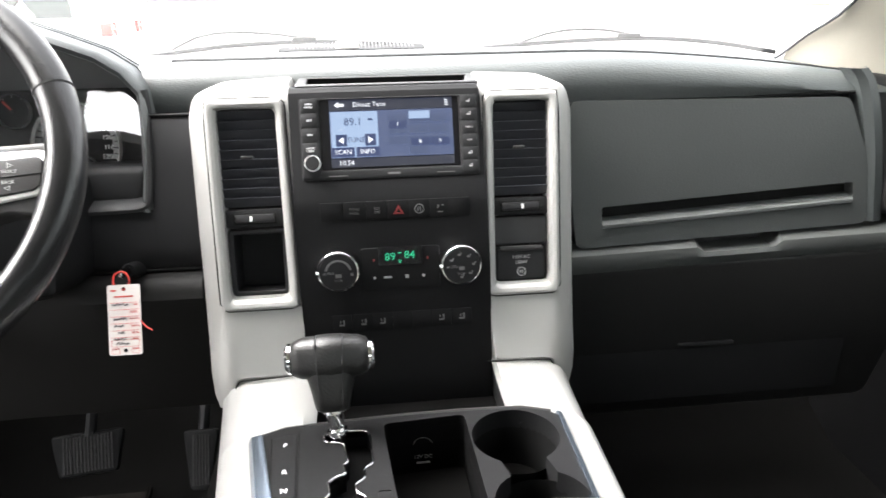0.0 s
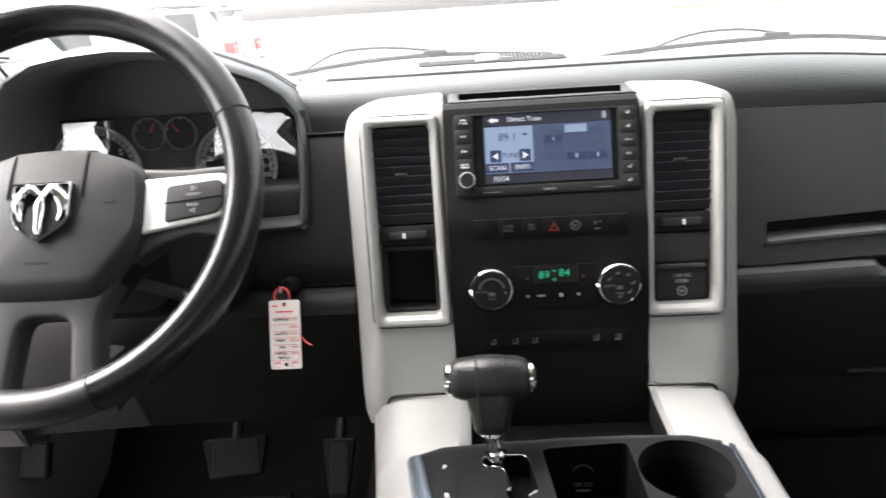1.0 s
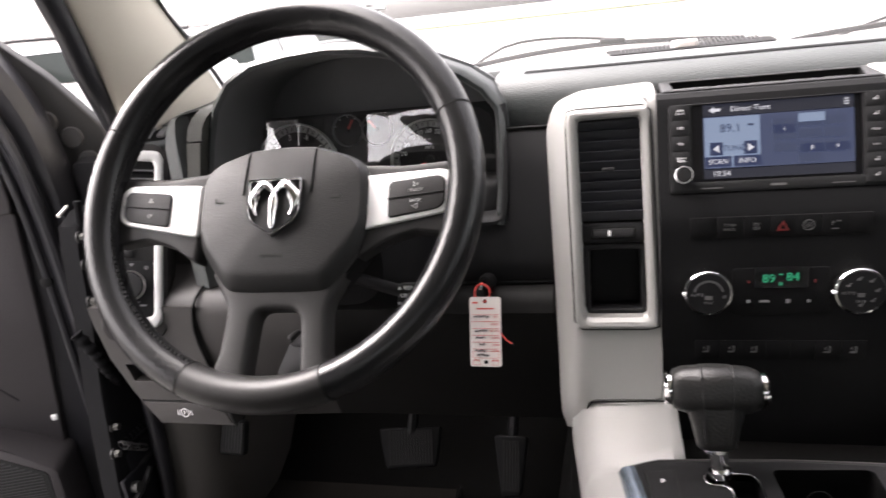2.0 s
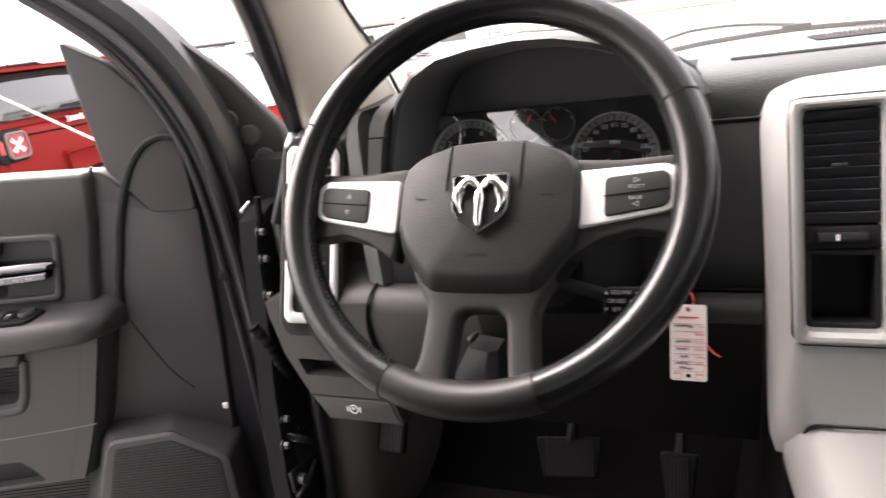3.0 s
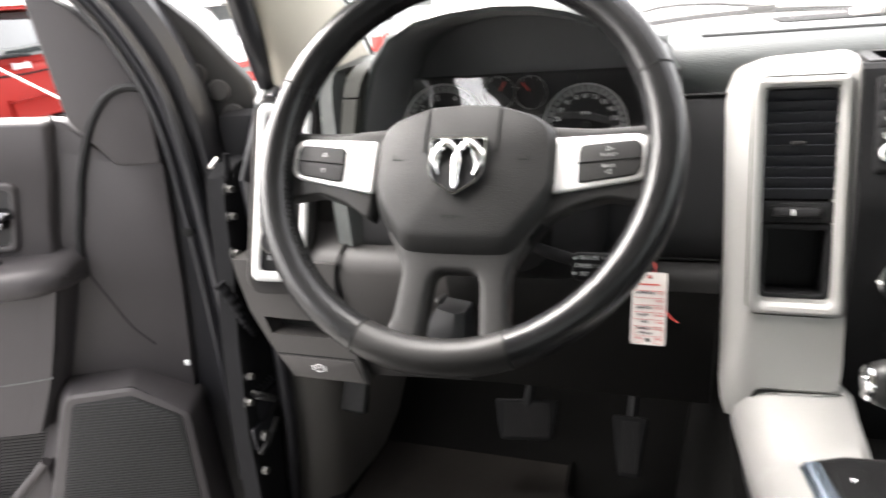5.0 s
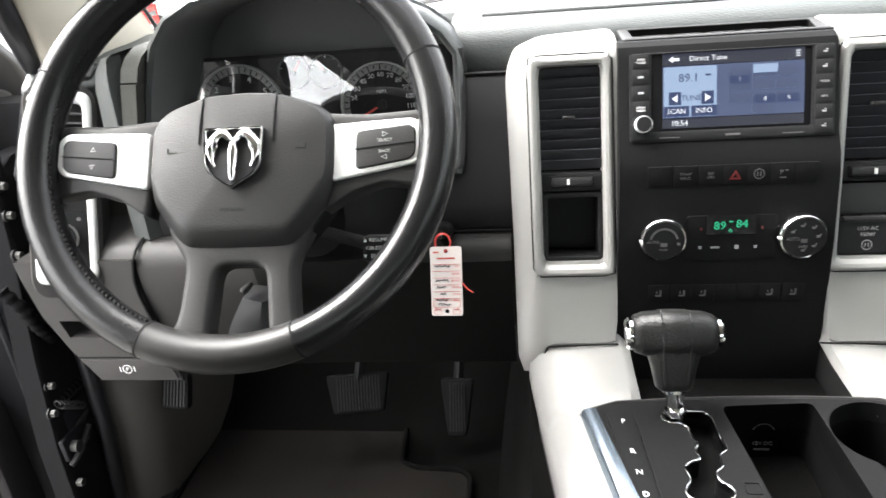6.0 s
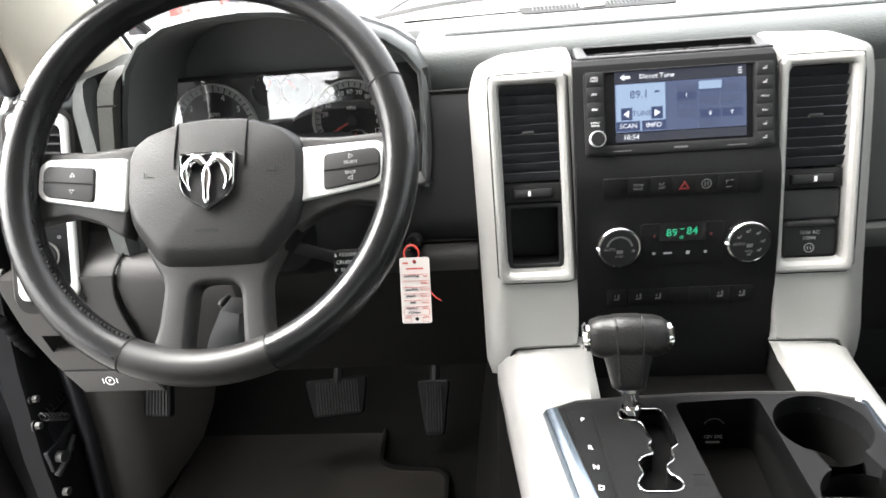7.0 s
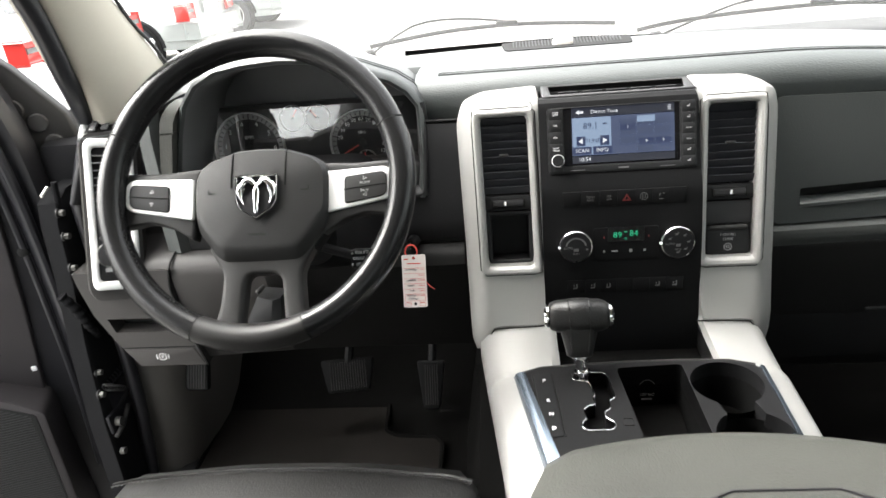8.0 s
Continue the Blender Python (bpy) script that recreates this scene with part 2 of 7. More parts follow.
def rounded(poly, r, n=4):
    """A polygon with its corners rounded."""
    out = []
    k = len(poly)
    for i in range(k):
        p, a, b = (Vector((*poly[j % k][:2], 0)) for j in (i, i - 1, i + 1))
        da, db = (a - p), (b - p)
        ra = min(r, da.length * 0.45, db.length * 0.45)
        p0, p1 = p + da.normalized() * ra, p + db.normalized() * ra
        for s in range(n + 1):
            t = s / n
            q = p0 * (1 - t) ** 2 + p * 2 * t * (1 - t) + p1 * t ** 2
            out.append((q.x, q.y))
    return out


def loft(rings, closed=True, cap0=False, cap1=False, m=None):
    bm = bmesh.new()
    vs = [[bm.verts.new(p) for p in ring] for ring in rings]
    k = len(rings[0])
    for a, b in zip(vs, vs[1:]):
        for i in range(k if closed else k - 1):
            j = (i + 1) % k
            try:
                bm.faces.new((a[i], a[j], b[j], b[i]))
            except ValueError:
                pass
    if cap0:
        bm.faces.new(vs[0])
    if cap1:
        bm.faces.new(vs[-1])
    if m is not None:
        tf(bm, m)
    return bm


def slab(poly, z0, z1, bev=0.0, m=None, dome=0.0):
    """A plate with the outline poly, from z0 up to z1, with a rounded upper edge."""
    cx = sum(p[0] for p in poly) / len(poly)
    cy = sum(p[1] for p in poly) / len(poly)
    w = max(max(abs(p[0] - cx) for p in poly), 1e-6)
    h = max(max(abs(p[1] - cy) for p in poly), 1e-6)

    def ring(inset, z):
        fx, fy = max(0.02, 1 - inset / w), max(0.02, 1 - inset / h)
        return [(cx + (p[0] - cx) * fx, cy + (p[1] - cy) * fy, z) for p in poly]
    rings = [ring(0, z0)]
    if bev > 0:
        for i in range(4):
            a = radians(90 * i / 3)
            rings.append(ring(bev * (1 - math.cos(a)), z1 - bev + bev * math.sin(a)))
    else:
        rings.append(ring(0, z1))
    if dome:
        for s in (0.25, 0.5, 0.75, 0.95):
            rings.append([(cx + (p[0] - cx) * (1 - s), cy + (p[1] - cy) * (1 - s), z1 + dome * (1 - (1 - s) ** 2)) for p in poly])
    return loft(rings, True, True, True, m)


def bezel(outer, inner, z0, z1, m=None, bev=0.002, depth=None):
    """A ring between two outlines of the same count, raised from z0 to z1, with an inner wall down to depth."""
    def sh(a, b, t, z):
        return [(p[0] + (q[0] - p[0]) * t, p[1] + (q[1] - p[1]) * t, z) for p, q in zip(a, b)]
    d = z0 if depth is None else depth
    rings = [sh(outer, inner, 0, z0), sh(outer, inner, 0, z1 - bev), sh(outer, inner, 0.12, z1 - bev * .3), sh(outer, inner, 0.25, z1),
             sh(outer, inner, 0.75, z1), sh(outer, inner, 0.9, z1 - bev * .3), sh(outer, inner, 1, z1 - bev), sh(outer, inner, 1, d)]
    return loft(rings, True, False, False, m)


def holed(outer, holes, z0, z1, m=None):
    """A plate with openings: top sheet, outer wall and the walls of the openings."""
    bm = bmesh.new()
    edges = []
    for loop in (outer, *holes):
        vs = [bm.verts.new((p[0], p[1], z1)) for p in loop]
        lo = [bm.verts.new((p[0], p[1], z0)) for p in loop]
        for i in range(len(vs)):
            j = (i + 1) % len(vs)
            edges.append(bm.edges.new((vs[i], vs[j])))
            bm.faces.new((vs[i], vs[j], lo[j], lo[i]))
    bmesh.ops.triangle_fill(bm, use_beauty=True, use_dissolve=False, edges=edges)
    if m is not None:
        tf(bm, m)
    return bm


def inset(poly, d):
    """An outline moved inwards by d, for a polygon that runs against the clock."""
    k = len(poly)
    out = []
    for i in range(k):
        a, p, b = (Vector(poly[j % k][:2]) for j in (i - 1, i, i + 1))
        e = ((p - a).normalized() + (b - p).normalized())
        n = Vector((-e.y, e.x))
        n = n.normalized() if n.length > 1e-6 else Vector((0, 0))
        out.append((p.x + n.x * d, p.y + n.y * d))
    return out


def soft_plate(outer, holes, z0, z1, r, m=None):
    """A plate with openings whose upper edges are rounded by r."""
    bm = bmesh.new()
    edges = []
    for loop, sign in [(outer, 1)] + [(h, -1) for h in holes]:
        area = sum(loop[i - 1][0] * loop[i][1] - loop[i][0] * loop[i - 1][1] for i in range(len(loop)))
        loop = loop if area > 0 else loop[::-1]
        levels = [(0.0, z0)] + [(r * (1 - math.cos(radians(q))), z1 - r + r * math.sin(radians(q))) for q in (0, 30, 60, 90)]
        rings = [[bm.verts.new((x, y, z)) for x, y in inset(loop, sign * d)] for d, z in levels]
        for a, b in zip(rings, rings[1:]):
            for i in range(len(a)):
                j = (i + 1) % len(a)
                bm.faces.new((a[i], a[j], b[j], b[i]))
        top = rings[-1]
        edges += [bm.edges.get((top[i], top[(i + 1) % len(top)])) for i in range(len(top))]
    bmesh.ops.triangle_fill(bm, use_beauty=True, use_dissolve=False, edges=edges)
    if m is not None:
        tf(bm, m)
    return bm


def tube(pts, r, n=8, closed=False, radii=None, flat=1.0):
    pts = [Vector(p) for p in pts]
    k = len(pts)
    rings = []
    up = Vector((0.13, 0.21, 0.97)).normalized()
    for i in range(k):
        a = pts[i - 1] if (i > 0 or closed) else pts[i]
        b = pts[(i + 1) % k] if (i < k - 1 or closed) else pts[i]
        d = (b - a).normalized()
        s = d.cross(up)
        if s.length < 1e-4:
            s = d.cross(Vector((1, 0, 0)))
        s.normalize()
        q = s.cross(d)
        rad = radii[i] if radii else r
        rings.append([pts[i] + s * rad * math.cos(2 * math.pi * j / n) + q * rad * flat * math.sin(2 * math.pi * j / n) for j in range(n)])
    if closed:
        rings.append(rings[0])
    return loft(rings, True, not closed, not closed)


def spline(pts, n=4):
    """A smooth line through points of two or three numbers, n steps between each two."""
    v = [Vector(p) for p in pts]
    out = []
    for i in range(len(v) - 1):
        a, b, c, d = v[max(0, i - 1)], v[i], v[i + 1], v[min(len(v) - 1, i + 2)]
        for k in range(n):
            t = k / n
            q = (b * 2 + (c - a) * t + (a * 2 - b * 5 + c * 4 - d) * t * t + (b * 3 - a - c * 3 + d) * t ** 3) * .5
            out.append(tuple(q))
    out.append(tuple(v[-1]))
    return out


def lathe(profile, n=32, m=None, cap=True):
    """A turned shape from rows of (radius, height)."""
    rings = [[(r * math.cos(2 * math.pi * i / n), r * math.sin(2 * math.pi * i / n), z) for i in range(n)] for r, z in profile]
    return loft(rings, True, cap, cap, m)


FONT_CACHE = {}


def letters(text, size, m, align='CENTER', depth=0.0002):
    """A mesh of lettering in the built-in font, standing on the frame m."""
    key = (text, round(size, 5), align)
    if key not in FONT_CACHE:
        cu = bpy.data.curves.new("lettering", 'FONT')
        cu.body = text
        cu.size = size
        cu.align_x = align
        cu.align_y = 'CENTER'
        cu.extrude = depth
        cu.resolution_u = 2
        ob = new("lettering", cu)
        dg = bpy.context.evaluated_depsgraph_get()
        FONT_CACHE[key] = bpy.data.meshes.new_from_object(ob.evaluated_get(dg))
        bpy.data.objects.remove(ob)
        bpy.data.curves.remove(cu)
    bm = bmesh.new()
    bm.from_mesh(FONT_CACHE[key])
    return tf(bm, m)


def at(m, x, y, z=0.0):
    return m @ Matrix.Translation((x, y, z))


def bar(m, x, y, w, h, z=0.0, t=0.0004):
    return tf(box(-w / 2, w / 2, -h / 2, h / 2, 0, t), at(m, x, y, z))

# ---- the ground and the cab shell ----
bmg = bmesh.new()
bmesh.ops.create_grid(bmg, x_segments=40, y_segments=40, size=400)
for v in bmg.verts:
    v.co.z = 0.0
solid("ground", bmg, ASPHALT, "grey asphalt of an open car park", "ground", kind="structure")
solid("grass_verge", box(-60, 90, 62, 75, 0.0, 0.25, 0.1), GREEN, "pale green grass verge at the far edge of the car park", "grass", kind="structure")

floor_sections = [(-1.3, 0.58), (0.92, 0.58), (1.0, 0.62), (1.17, 0.86), (1.2, 1.20)]
floor_b = loft([[(-0.87, y, z), (-0.3, y, z), (0.3, y, z), (0.87, y, z), (0.87, y + .03, z - .05), (-0.87, y + .03, z - .05)] for y, z in floor_sections], True, True, True)
solid("floor", floor_b, CARPET, "carpeted cab floor with sloping toe board, near black for footwell shade", "floor", kind="structure")
solid("ceiling", box(-0.78, 0.78, -1.32, 0.42, 1.90, 1.96, 0.02), BEIGE, "beige cloth headliner of the cab", "ceiling", kind="structure")
solid("wall_back", holed([(-.86, .5), (.86, .5), (.86, 1.92), (-.86, 1.92)], [rounded([(-.66, 1.32), (.66, 1.32), (.60, 1.67), (-.60, 1.67)], .05)], 0, .06, lean(0, -1.34, 0, 0) @ Matrix.Rotation(math.pi, 4, 'Y')), DARK,
      "dark trimmed back wall of the cab with its rear window opening", "wall", kind="structure")
solid("window_rear", box(-.70, .70, -1.318, -1.312, 1.30, 1.70), TINTED, "tinted rear window of the cab", "window", kind="structure").visible_shadow = False
wr = join(box(0.83, 0.89, -1.3, 1.2, 0.5, 1.27, 0.015), box(0.77, 0.83, -1.3, 0.45, 1.84, 1.93, 0.01), box(0.79, 0.87, -0.40, -0.28, 1.26, 1.90, 0.02), box(0.79, 0.87, -1.3, -0.98, 1.26, 1.90, 0.02), box(0.79, 0.85, -1.2, -0.35, 1.76, 1.90, 0.02))
solid("window_rear_right", box(.836, .842, -1.0, -.38, 1.24, 1.80), TINTED, "tinted side window beside the rear seats", "window", kind="structure").visible_shadow = False
solid("wall_right", wr, PANEL, "dark closed passenger side of the cab below its windows", "wall", kind="structure")
# Pillar and window edges out of view, shaped to limit reflections in the lens.
wl = join(box(-0.89, -0.82, -1.3, -0.10, 0.5, 1.39, 0.015), box(-0.83, -0.77, -1.3, 0.45, 1.84, 1.93, 0.01), loft([[(x, -.22, .5), (x, .09, .5), (x, .09, 1.40), (x, .16, 1.455), (x, .30, 1.49), (x, .30, 1.90), (x, -.22, 1.90)] for x in (-.87, -.82)], True, True, True), box(-0.87, -0.81, -1.3, -0.84, 0.5, 1.90, 0.02), loft([[(x, -1.2, 1.90), (x, -1.2, 1.545), (x, -.86, 1.575), (x, -.50, 1.605), (x, -.18, 1.575), (x, -.15, 1.90)] for x in (-.85, -.815)], True, True, True))
solid("wall_left", wl, DARK, "unseen dark rear part of the driver side, its pillar shaped to bound reflections", "wall", kind="structure")
solid("window_rear_left", box(-.848, -.842, -.86, -.20, 1.36, 1.80), GLASS, "clear side window beside the rear seats", "window", kind="structure").visible_shadow = False
# Pane out of view; its tint is added to dim the passenger side.
solid("window_passenger", box(.835, .841, -.29, .80, 1.26, 1.85), TINTED, "unseen passenger side window, its tint added to cut light", "window", kind="structure")
solid("door_sill", join(box(-0.93, -0.80, -0.45, 0.80, 0.48, 0.60, 0.02)), DARK, "dark plastic door sill below the open doorway", "sill", kind="structure")


def pillar(sign, name, label):
    back = [(.785, .785, 1.24), (.768, .745, 1.31), (.755, .70, 1.39), (.742, .655, 1.475), (.70, .50, 1.70), (.66, .33, 1.90)]
    front = [(.715, .955, 1.24), (.713, .915, 1.31), (.712, .85, 1.39), (.716, .775, 1.475), (.68, .60, 1.70), (.64, .43, 1.90)]
    off = 0.0 if sign < 0 else -.05
    if sign > 0:
        front = [(.615, .955, 1.24), (.592, .887, 1.31), (.588, .745, 1.39), (.580, .665, 1.475), (.56, .48, 1.70), (.53, .31, 1.90)]
    rings = []
    for (bx, by, bz), (fx, fy, fz) in zip(back, front):
        b, f = Vector((bx + off, by, bz)), Vector((fx, fy, fz))
        d = (f - b).normalized()
        inn = Vector((-d.y, d.x, 0)) * (1 if d.x < 0 else 1)
        if inn.x > 0:
            inn = -inn
        pts = [b, b + inn * .010 + d * .012, b.lerp(f, .35) + inn * .018, b.lerp(f, .7) + inn * .014, f, f - inn * .05 + d * .01, b - inn * .05]
        rings.append([(sign * p.x, p.y, p.z) for p in pts])
    bm = loft(rings, True, True, True)
    bmesh.ops.subdivide_edges(bm, edges=bm.edges[:], cuts=1, smooth=0.6, use_grid_fill=True)
    return solid(name, bm, BEIGE, label, "pillar", kind="structure", smooth=80)


pillar(-1, "pillar_left", "beige windscreen pillar trim above the open driver doorway")
pillar(1, "pillar_right", "beige windscreen pillar trim on the passenger side")
seal_pts = [(-0.826, 0.822, 1.24), (-0.799, 0.760, 1.31), (-0.771, 0.695, 1.39), (-0.756, 0.650, 1.475), (-0.721, 0.49, 1.70), (-0.68, 0.32, 1.88)]
solid("trim_doorway", tube(spline(seal_pts, 3), 0.0145, 10, flat=1.15), RUBBER, "black rubber seal along the windscreen pillar at the doorway", "seal", kind="structure")
solid("trim_pillar_seal", tube(spline([(-.712, .958, 1.25), (-.709, .918, 1.31), (-.708, .853, 1.39), (-.712, .778, 1.475), (-.676, .603, 1.70), (-.637, .434, 1.90)], 4), .0030, 8), RUBBER, "thin black seal between windscreen and driver pillar", "seal", kind="structure")
solid("trim_pillar_seal", tube(spline([(.560, .922, 1.2975), (.578, .915, 1.299), (.588, .90, 1.303), (.586, .835, 1.337), (.590, .757, 1.381), (.578, .66, 1.475), (.556, .475, 1.70)], 4), .0022, 8), RUBBER, "thin black seal between windscreen and passenger pillar", "seal", kind="structure")
solid("firewall", box(-0.86, 0.86, 1.20, 1.24, 0.55, 1.26, 0.0), PIT, "black bulkhead behind the dashboard", "wall", kind="structure")

# windscreen glass
ws = loft([[(u * w, yc - .10 * u * u, z) for u in [k / 8 - 1 for k in range(17)]] for w, yc, z in ((.72, 1.28, 1.275), (.68, .97, 1.50), (.64, .74, 1.68), (.60, .48, 1.88))], False)
windscreen = solid("window_windscreen", ws, HAZED, "clear raked windscreen", "window", kind="structure")
windscreen.visible_shadow = False
frit = loft([[(u * w, yc - .10 * u * u - .006, z - (.03 * max(0, u) if z > 1.27 else 0)) for u in [k / 8 - 1 for k in range(4, 17)]] for w, yc, z in ((.72, 1.282, 1.268), (.716, 1.262, 1.288), (.713, 1.25, 1.298))], False)
solid("trim_windscreen_band", frit, BLACK, "black printed band along the foot of the windscreen", "trim", kind="structure")
solid("cowl", box(-0.75, 0.75, 1.26, 1.50, 1.19, 1.255, 0.02), BLACK, "black plastic cowl below the wipers", "cowl", kind="structure")


# ---- dashboard ----
dash = thing("dashboard", (0, 0.9, 0.9), "dark charcoal padded dashboard with stitched upper edge", "dashboard")


def dash_drop(x):
    return 0.0 if x < 0.25 else 0.045 * ((x - 0.25) / 0.45) ** 1.6


def dash_section(x):
    ax = abs(x)
    yr = 1.155 - 0.19 * (ax / 0.75) ** 2.2
    d = dash_drop(x)
    fy = 0.018 * max(0, (ax - .45) / .3) ** 2
    e = 0.776 + fy
    return [(x, yr, 1.255), (x, yr, 1.300 - d * .5), (x, yr - .03, 1.309 - d * .5), (x, (yr + e) / 2, 1.322 - d * .75), (x, e + .06, 1.3275 - d), (x, e + .018, 1.3265 - d),
            (x, e + .004, 1.3235 - d), (x, e - .010, 1.314 - d), (x, e - .017, 1.300 - d * .8), (x, e - .018, 1.286 - d * .5), (x, e - .014, 1.268), (x, e + .02, 1.262), (x, e + .12, 1.25)]


xs = [-0.284, -0.27] + [-0.26 + 0.02 * i for i in range(0, 47)] + [0.68, 0.695]
part("upper_pad", loft([dash_section(x) for x in xs], False, False, False), DASH, dash, "soft grained charcoal upper pad")
xs2 = [-0.79, -0.72, -0.66, -0.6, -0.5, -0.4, -0.33, -0.30, -0.284]


def left_section(x):
    s = dash_section(x)
    return s[:4] + [(x, 0.90, 1.322), (x, 0.885, 1.30), (x, 0.89, 1.25)] if x > -0.66 else s[:4] + [(x, 0.80, 1.312), (x, 0.78, 1.303), (x, 0.80, 1.255)]


part("upper_pad", loft([left_section(x) for x in xs2], False), DASH, dash)


def seam_line(off_y, off_z):
    return [(x, dash_section(x)[5][1] + off_y, dash_section(x)[5][2] + off_z) for x in [-0.25 + 0.02 * i for i in range(46)]]


part("seam", join(tube(seam_line(-.001, .0002), 0.0013, 6), tube(seam_line(.012, .0004), 0.0011, 6)), DARK, dash)
sp = seam_line(.0055, .0012)
stitches = []
for a, b in zip(sp, sp[1:]):
    for k in range(3):
        p = Vector(a).lerp(Vector(b), (k + .5) / 3)
        stitches.append(tf(box(-.0022, .0022, -.0006, .0006, -.0004, .0005), Matrix.Translation(p)))
tagged(part("stitching", join(*stitches), GLOVESKIN, dash, "grey thread stitching"), kind="stuff")

# speaker grille at the back of the pad
gx0, gx1 = -0.135, 0.06
slots = [bar(Matrix.Translation((gx0 + (gx1 - gx0) * (i + .5) / 34, 1.035 + .002 * math.sin(i), 1.3215)) @ Matrix.Rotation(radians(8), 4, 'X'), 0, 0, 0.0022, 0.062 if 3 < i < 31 else 0.04, 0, .002) for i in range(34)]
gr = thing("speaker_grille", (-0.04, 1.03, 1.31), "slotted grey speaker grille with a pale oval sensor", "grille")
part("backing", slab(rounded([(gx0 - .012, .99), (gx1 + .012, .99), (gx1 + .02, 1.075), (gx0 - .02, 1.075)], .015), 1.3195, 1.3215), PIT, gr)
tagged(part("slat", join(*slots), DARK, gr), kind="stuff")
part("sensor", slab(rrect(0.036, 0.018, 0.008, -0.045, 1.02), 1.322, 1.331, 0.003), PAPER, gr, "pale oval light sensor")

# passenger face: upper glove box door, pale ledge, lower door
gl = lean(0, 0.762, 1.18, 2)
glove = thing("glove_box", (0.45, 0.78, 1.1), "dark charcoal upper glove box door with a long pull slot", "glove box")
go = rounded([(0.232, 0.089), (0.612, 0.083), (0.652, 0.0), (0.667, -0.092), (0.250, -0.108), (0.238, -0.02)], 0.012)
gh = rounded([(0.282, -0.051), (0.636, -0.032), (0.640, -0.052), (0.284, -0.073)], 0.004)
part("door", holed(go, [gh], -0.05, 0.006, gl), GLOVESKIN, glove)
part("slot", slab([(p[0], p[1]) for p in gh], -0.03, -0.012, 0, gl), PIT, glove, "dark recessed pull slot")
part("lip", loft([[(x, z + .006, -.010), (x, z + .003, .005), (x, z, .009), (x, z - .004, .009), (x, z - .006, .0065)] for x, z in ((.284, -.0755), (.36, -.071), (.50, -.0635), (.638, -.0555))], False, m=gl), surface("grey_slot_lip", (0.075, 0.079, 0.077), 0.45, grain=0.2), glove, "paler grey lip of the pull slot")
part("end_pad", loft([[(x + .006, .775, z), (x + .010, .757, z), (x + .020, .751, z), (x + .034, .755, z), (x + .05, .785, z)] for x, z in spline([(.592, 1.300), (.606, 1.284), (.620, 1.25), (.634, 1.20), (.645, 1.15), (.655, 1.09)], 3)], False), DASH, dash, "padded end of the dashboard")
dash_edge = [(x, 0.764, 1.2685) for x in (0.225, .4, .55, .62)]
part("joint", tube(dash_edge, 0.0022, 6), PIT, glove)
part("face", box(0.20, 0.70, 0.785, 0.82, 0.80, 1.27, 0.004), DARK, dash)
ledge = []
for x in [0.20, 0.24, 0.32, 0.40, 0.418, 0.43, 0.53, 0.542, 0.555, 0.62, 0.68, 0.74]:
    z = 1.054 + 0.012 * (x - .25) / .45
    dip = 0.016 if 0.425 < x < 0.535 else 0.0
    ledge.append([(x, 0.80, z + .018 - dip), (x, 0.757, z + .017 - dip), (x, 0.745, z + .010 - dip * .5), (x, 0.742, z - .004), (x, 0.748, z - .017), (x, 0.79, z - .024)])
part("ledge", loft(ledge, False), surface("grey_ledge", (0.052, 0.055, 0.053), 0.5, grain=0.35, grain_scale=700, pebble=True), dash, "paler grey ledge below the glove box")
lowbox = thing("lower_glove_box", (0.45, 0.8, 0.9), "black lower glove box door with a thin pull", "glove box")
part("door", tf(slab(rounded([(0.215, .118), (0.79, .128), (0.78, -.17), (0.26, -.17)], .02), -0.03, 0, 0.006), lean(0, 0.776, 0.925, -14)), SMOOTH, lowbox)
part("pull", box(0.425, 0.512, 0.777, 0.800, 0.895, 0.901, 0.002), DARK, lowbox)
endcap = thing("side_vent", (0.70, 0.76, 1.2), "grey end of the dashboard with a side air vent", "vent")
part("housing", tf(slab(rounded([(-.06, .07), (.07, .05), (.08, -.12), (-.01, -.13), (-.035, .0)], .02), -0.1, 0, 0.012), lean(0.70, 0.765, 1.225, 8, -6)), SMOOTH, endcap)
part("opening", tf(slab(rrect(.07, .045, .01, .045, .035), 0, .002), lean(0.70, 0.765, 1.225, 8, -6)), PIT, endcap)
for i in range(3):
    part("slat", tf(box(.012, .078, .022 + i * .012, .025 + i * .012, .001, .006, .001), lean(0.70, 0.765, 1.225, 8, -6)), DARK, endcap)

# driver side lower panel
KNEE_Y = 0.668


def ledge_profile(x):
    k = min(1.0, max(0.0, (x + .40) / .06))
    return [(0.755 - .03 * k, 1.175 - .08 * k), (0.738 - .035 * k, 1.116 - .021 * k), (0.72 - .022 * k, 1.106 - .013 * k), (0.70 - .012 * k, 1.1005 - .009 * k), (0.683 - .006 * k, 1.094 - .008 * k), (KNEE_Y + .004, 1.084 - .006 * k), (KNEE_Y, 1.070)]


def knee_tuck(x):
    """How far the panel's lower edge draws back under the dashboard."""
    return min(1.0, max(0.0, (x + .66) / .16))


def knee_section(x):
    return [(x, y, z) for y, z in ledge_profile(x) + [(KNEE_Y + .004 + .012 * knee_tuck(x), 1.02), (KNEE_Y + .010 + .050 * knee_tuck(x), .93 - .01 * knee_tuck(x)), (KNEE_Y + .014 + .062 * knee_tuck(x), .911 - .032 * knee_tuck(x)), (KNEE_Y + .03 + .066 * knee_tuck(x), .905 - .036 * knee_tuck(x)), (0.85, .905 - .03 * knee_tuck(x))]]


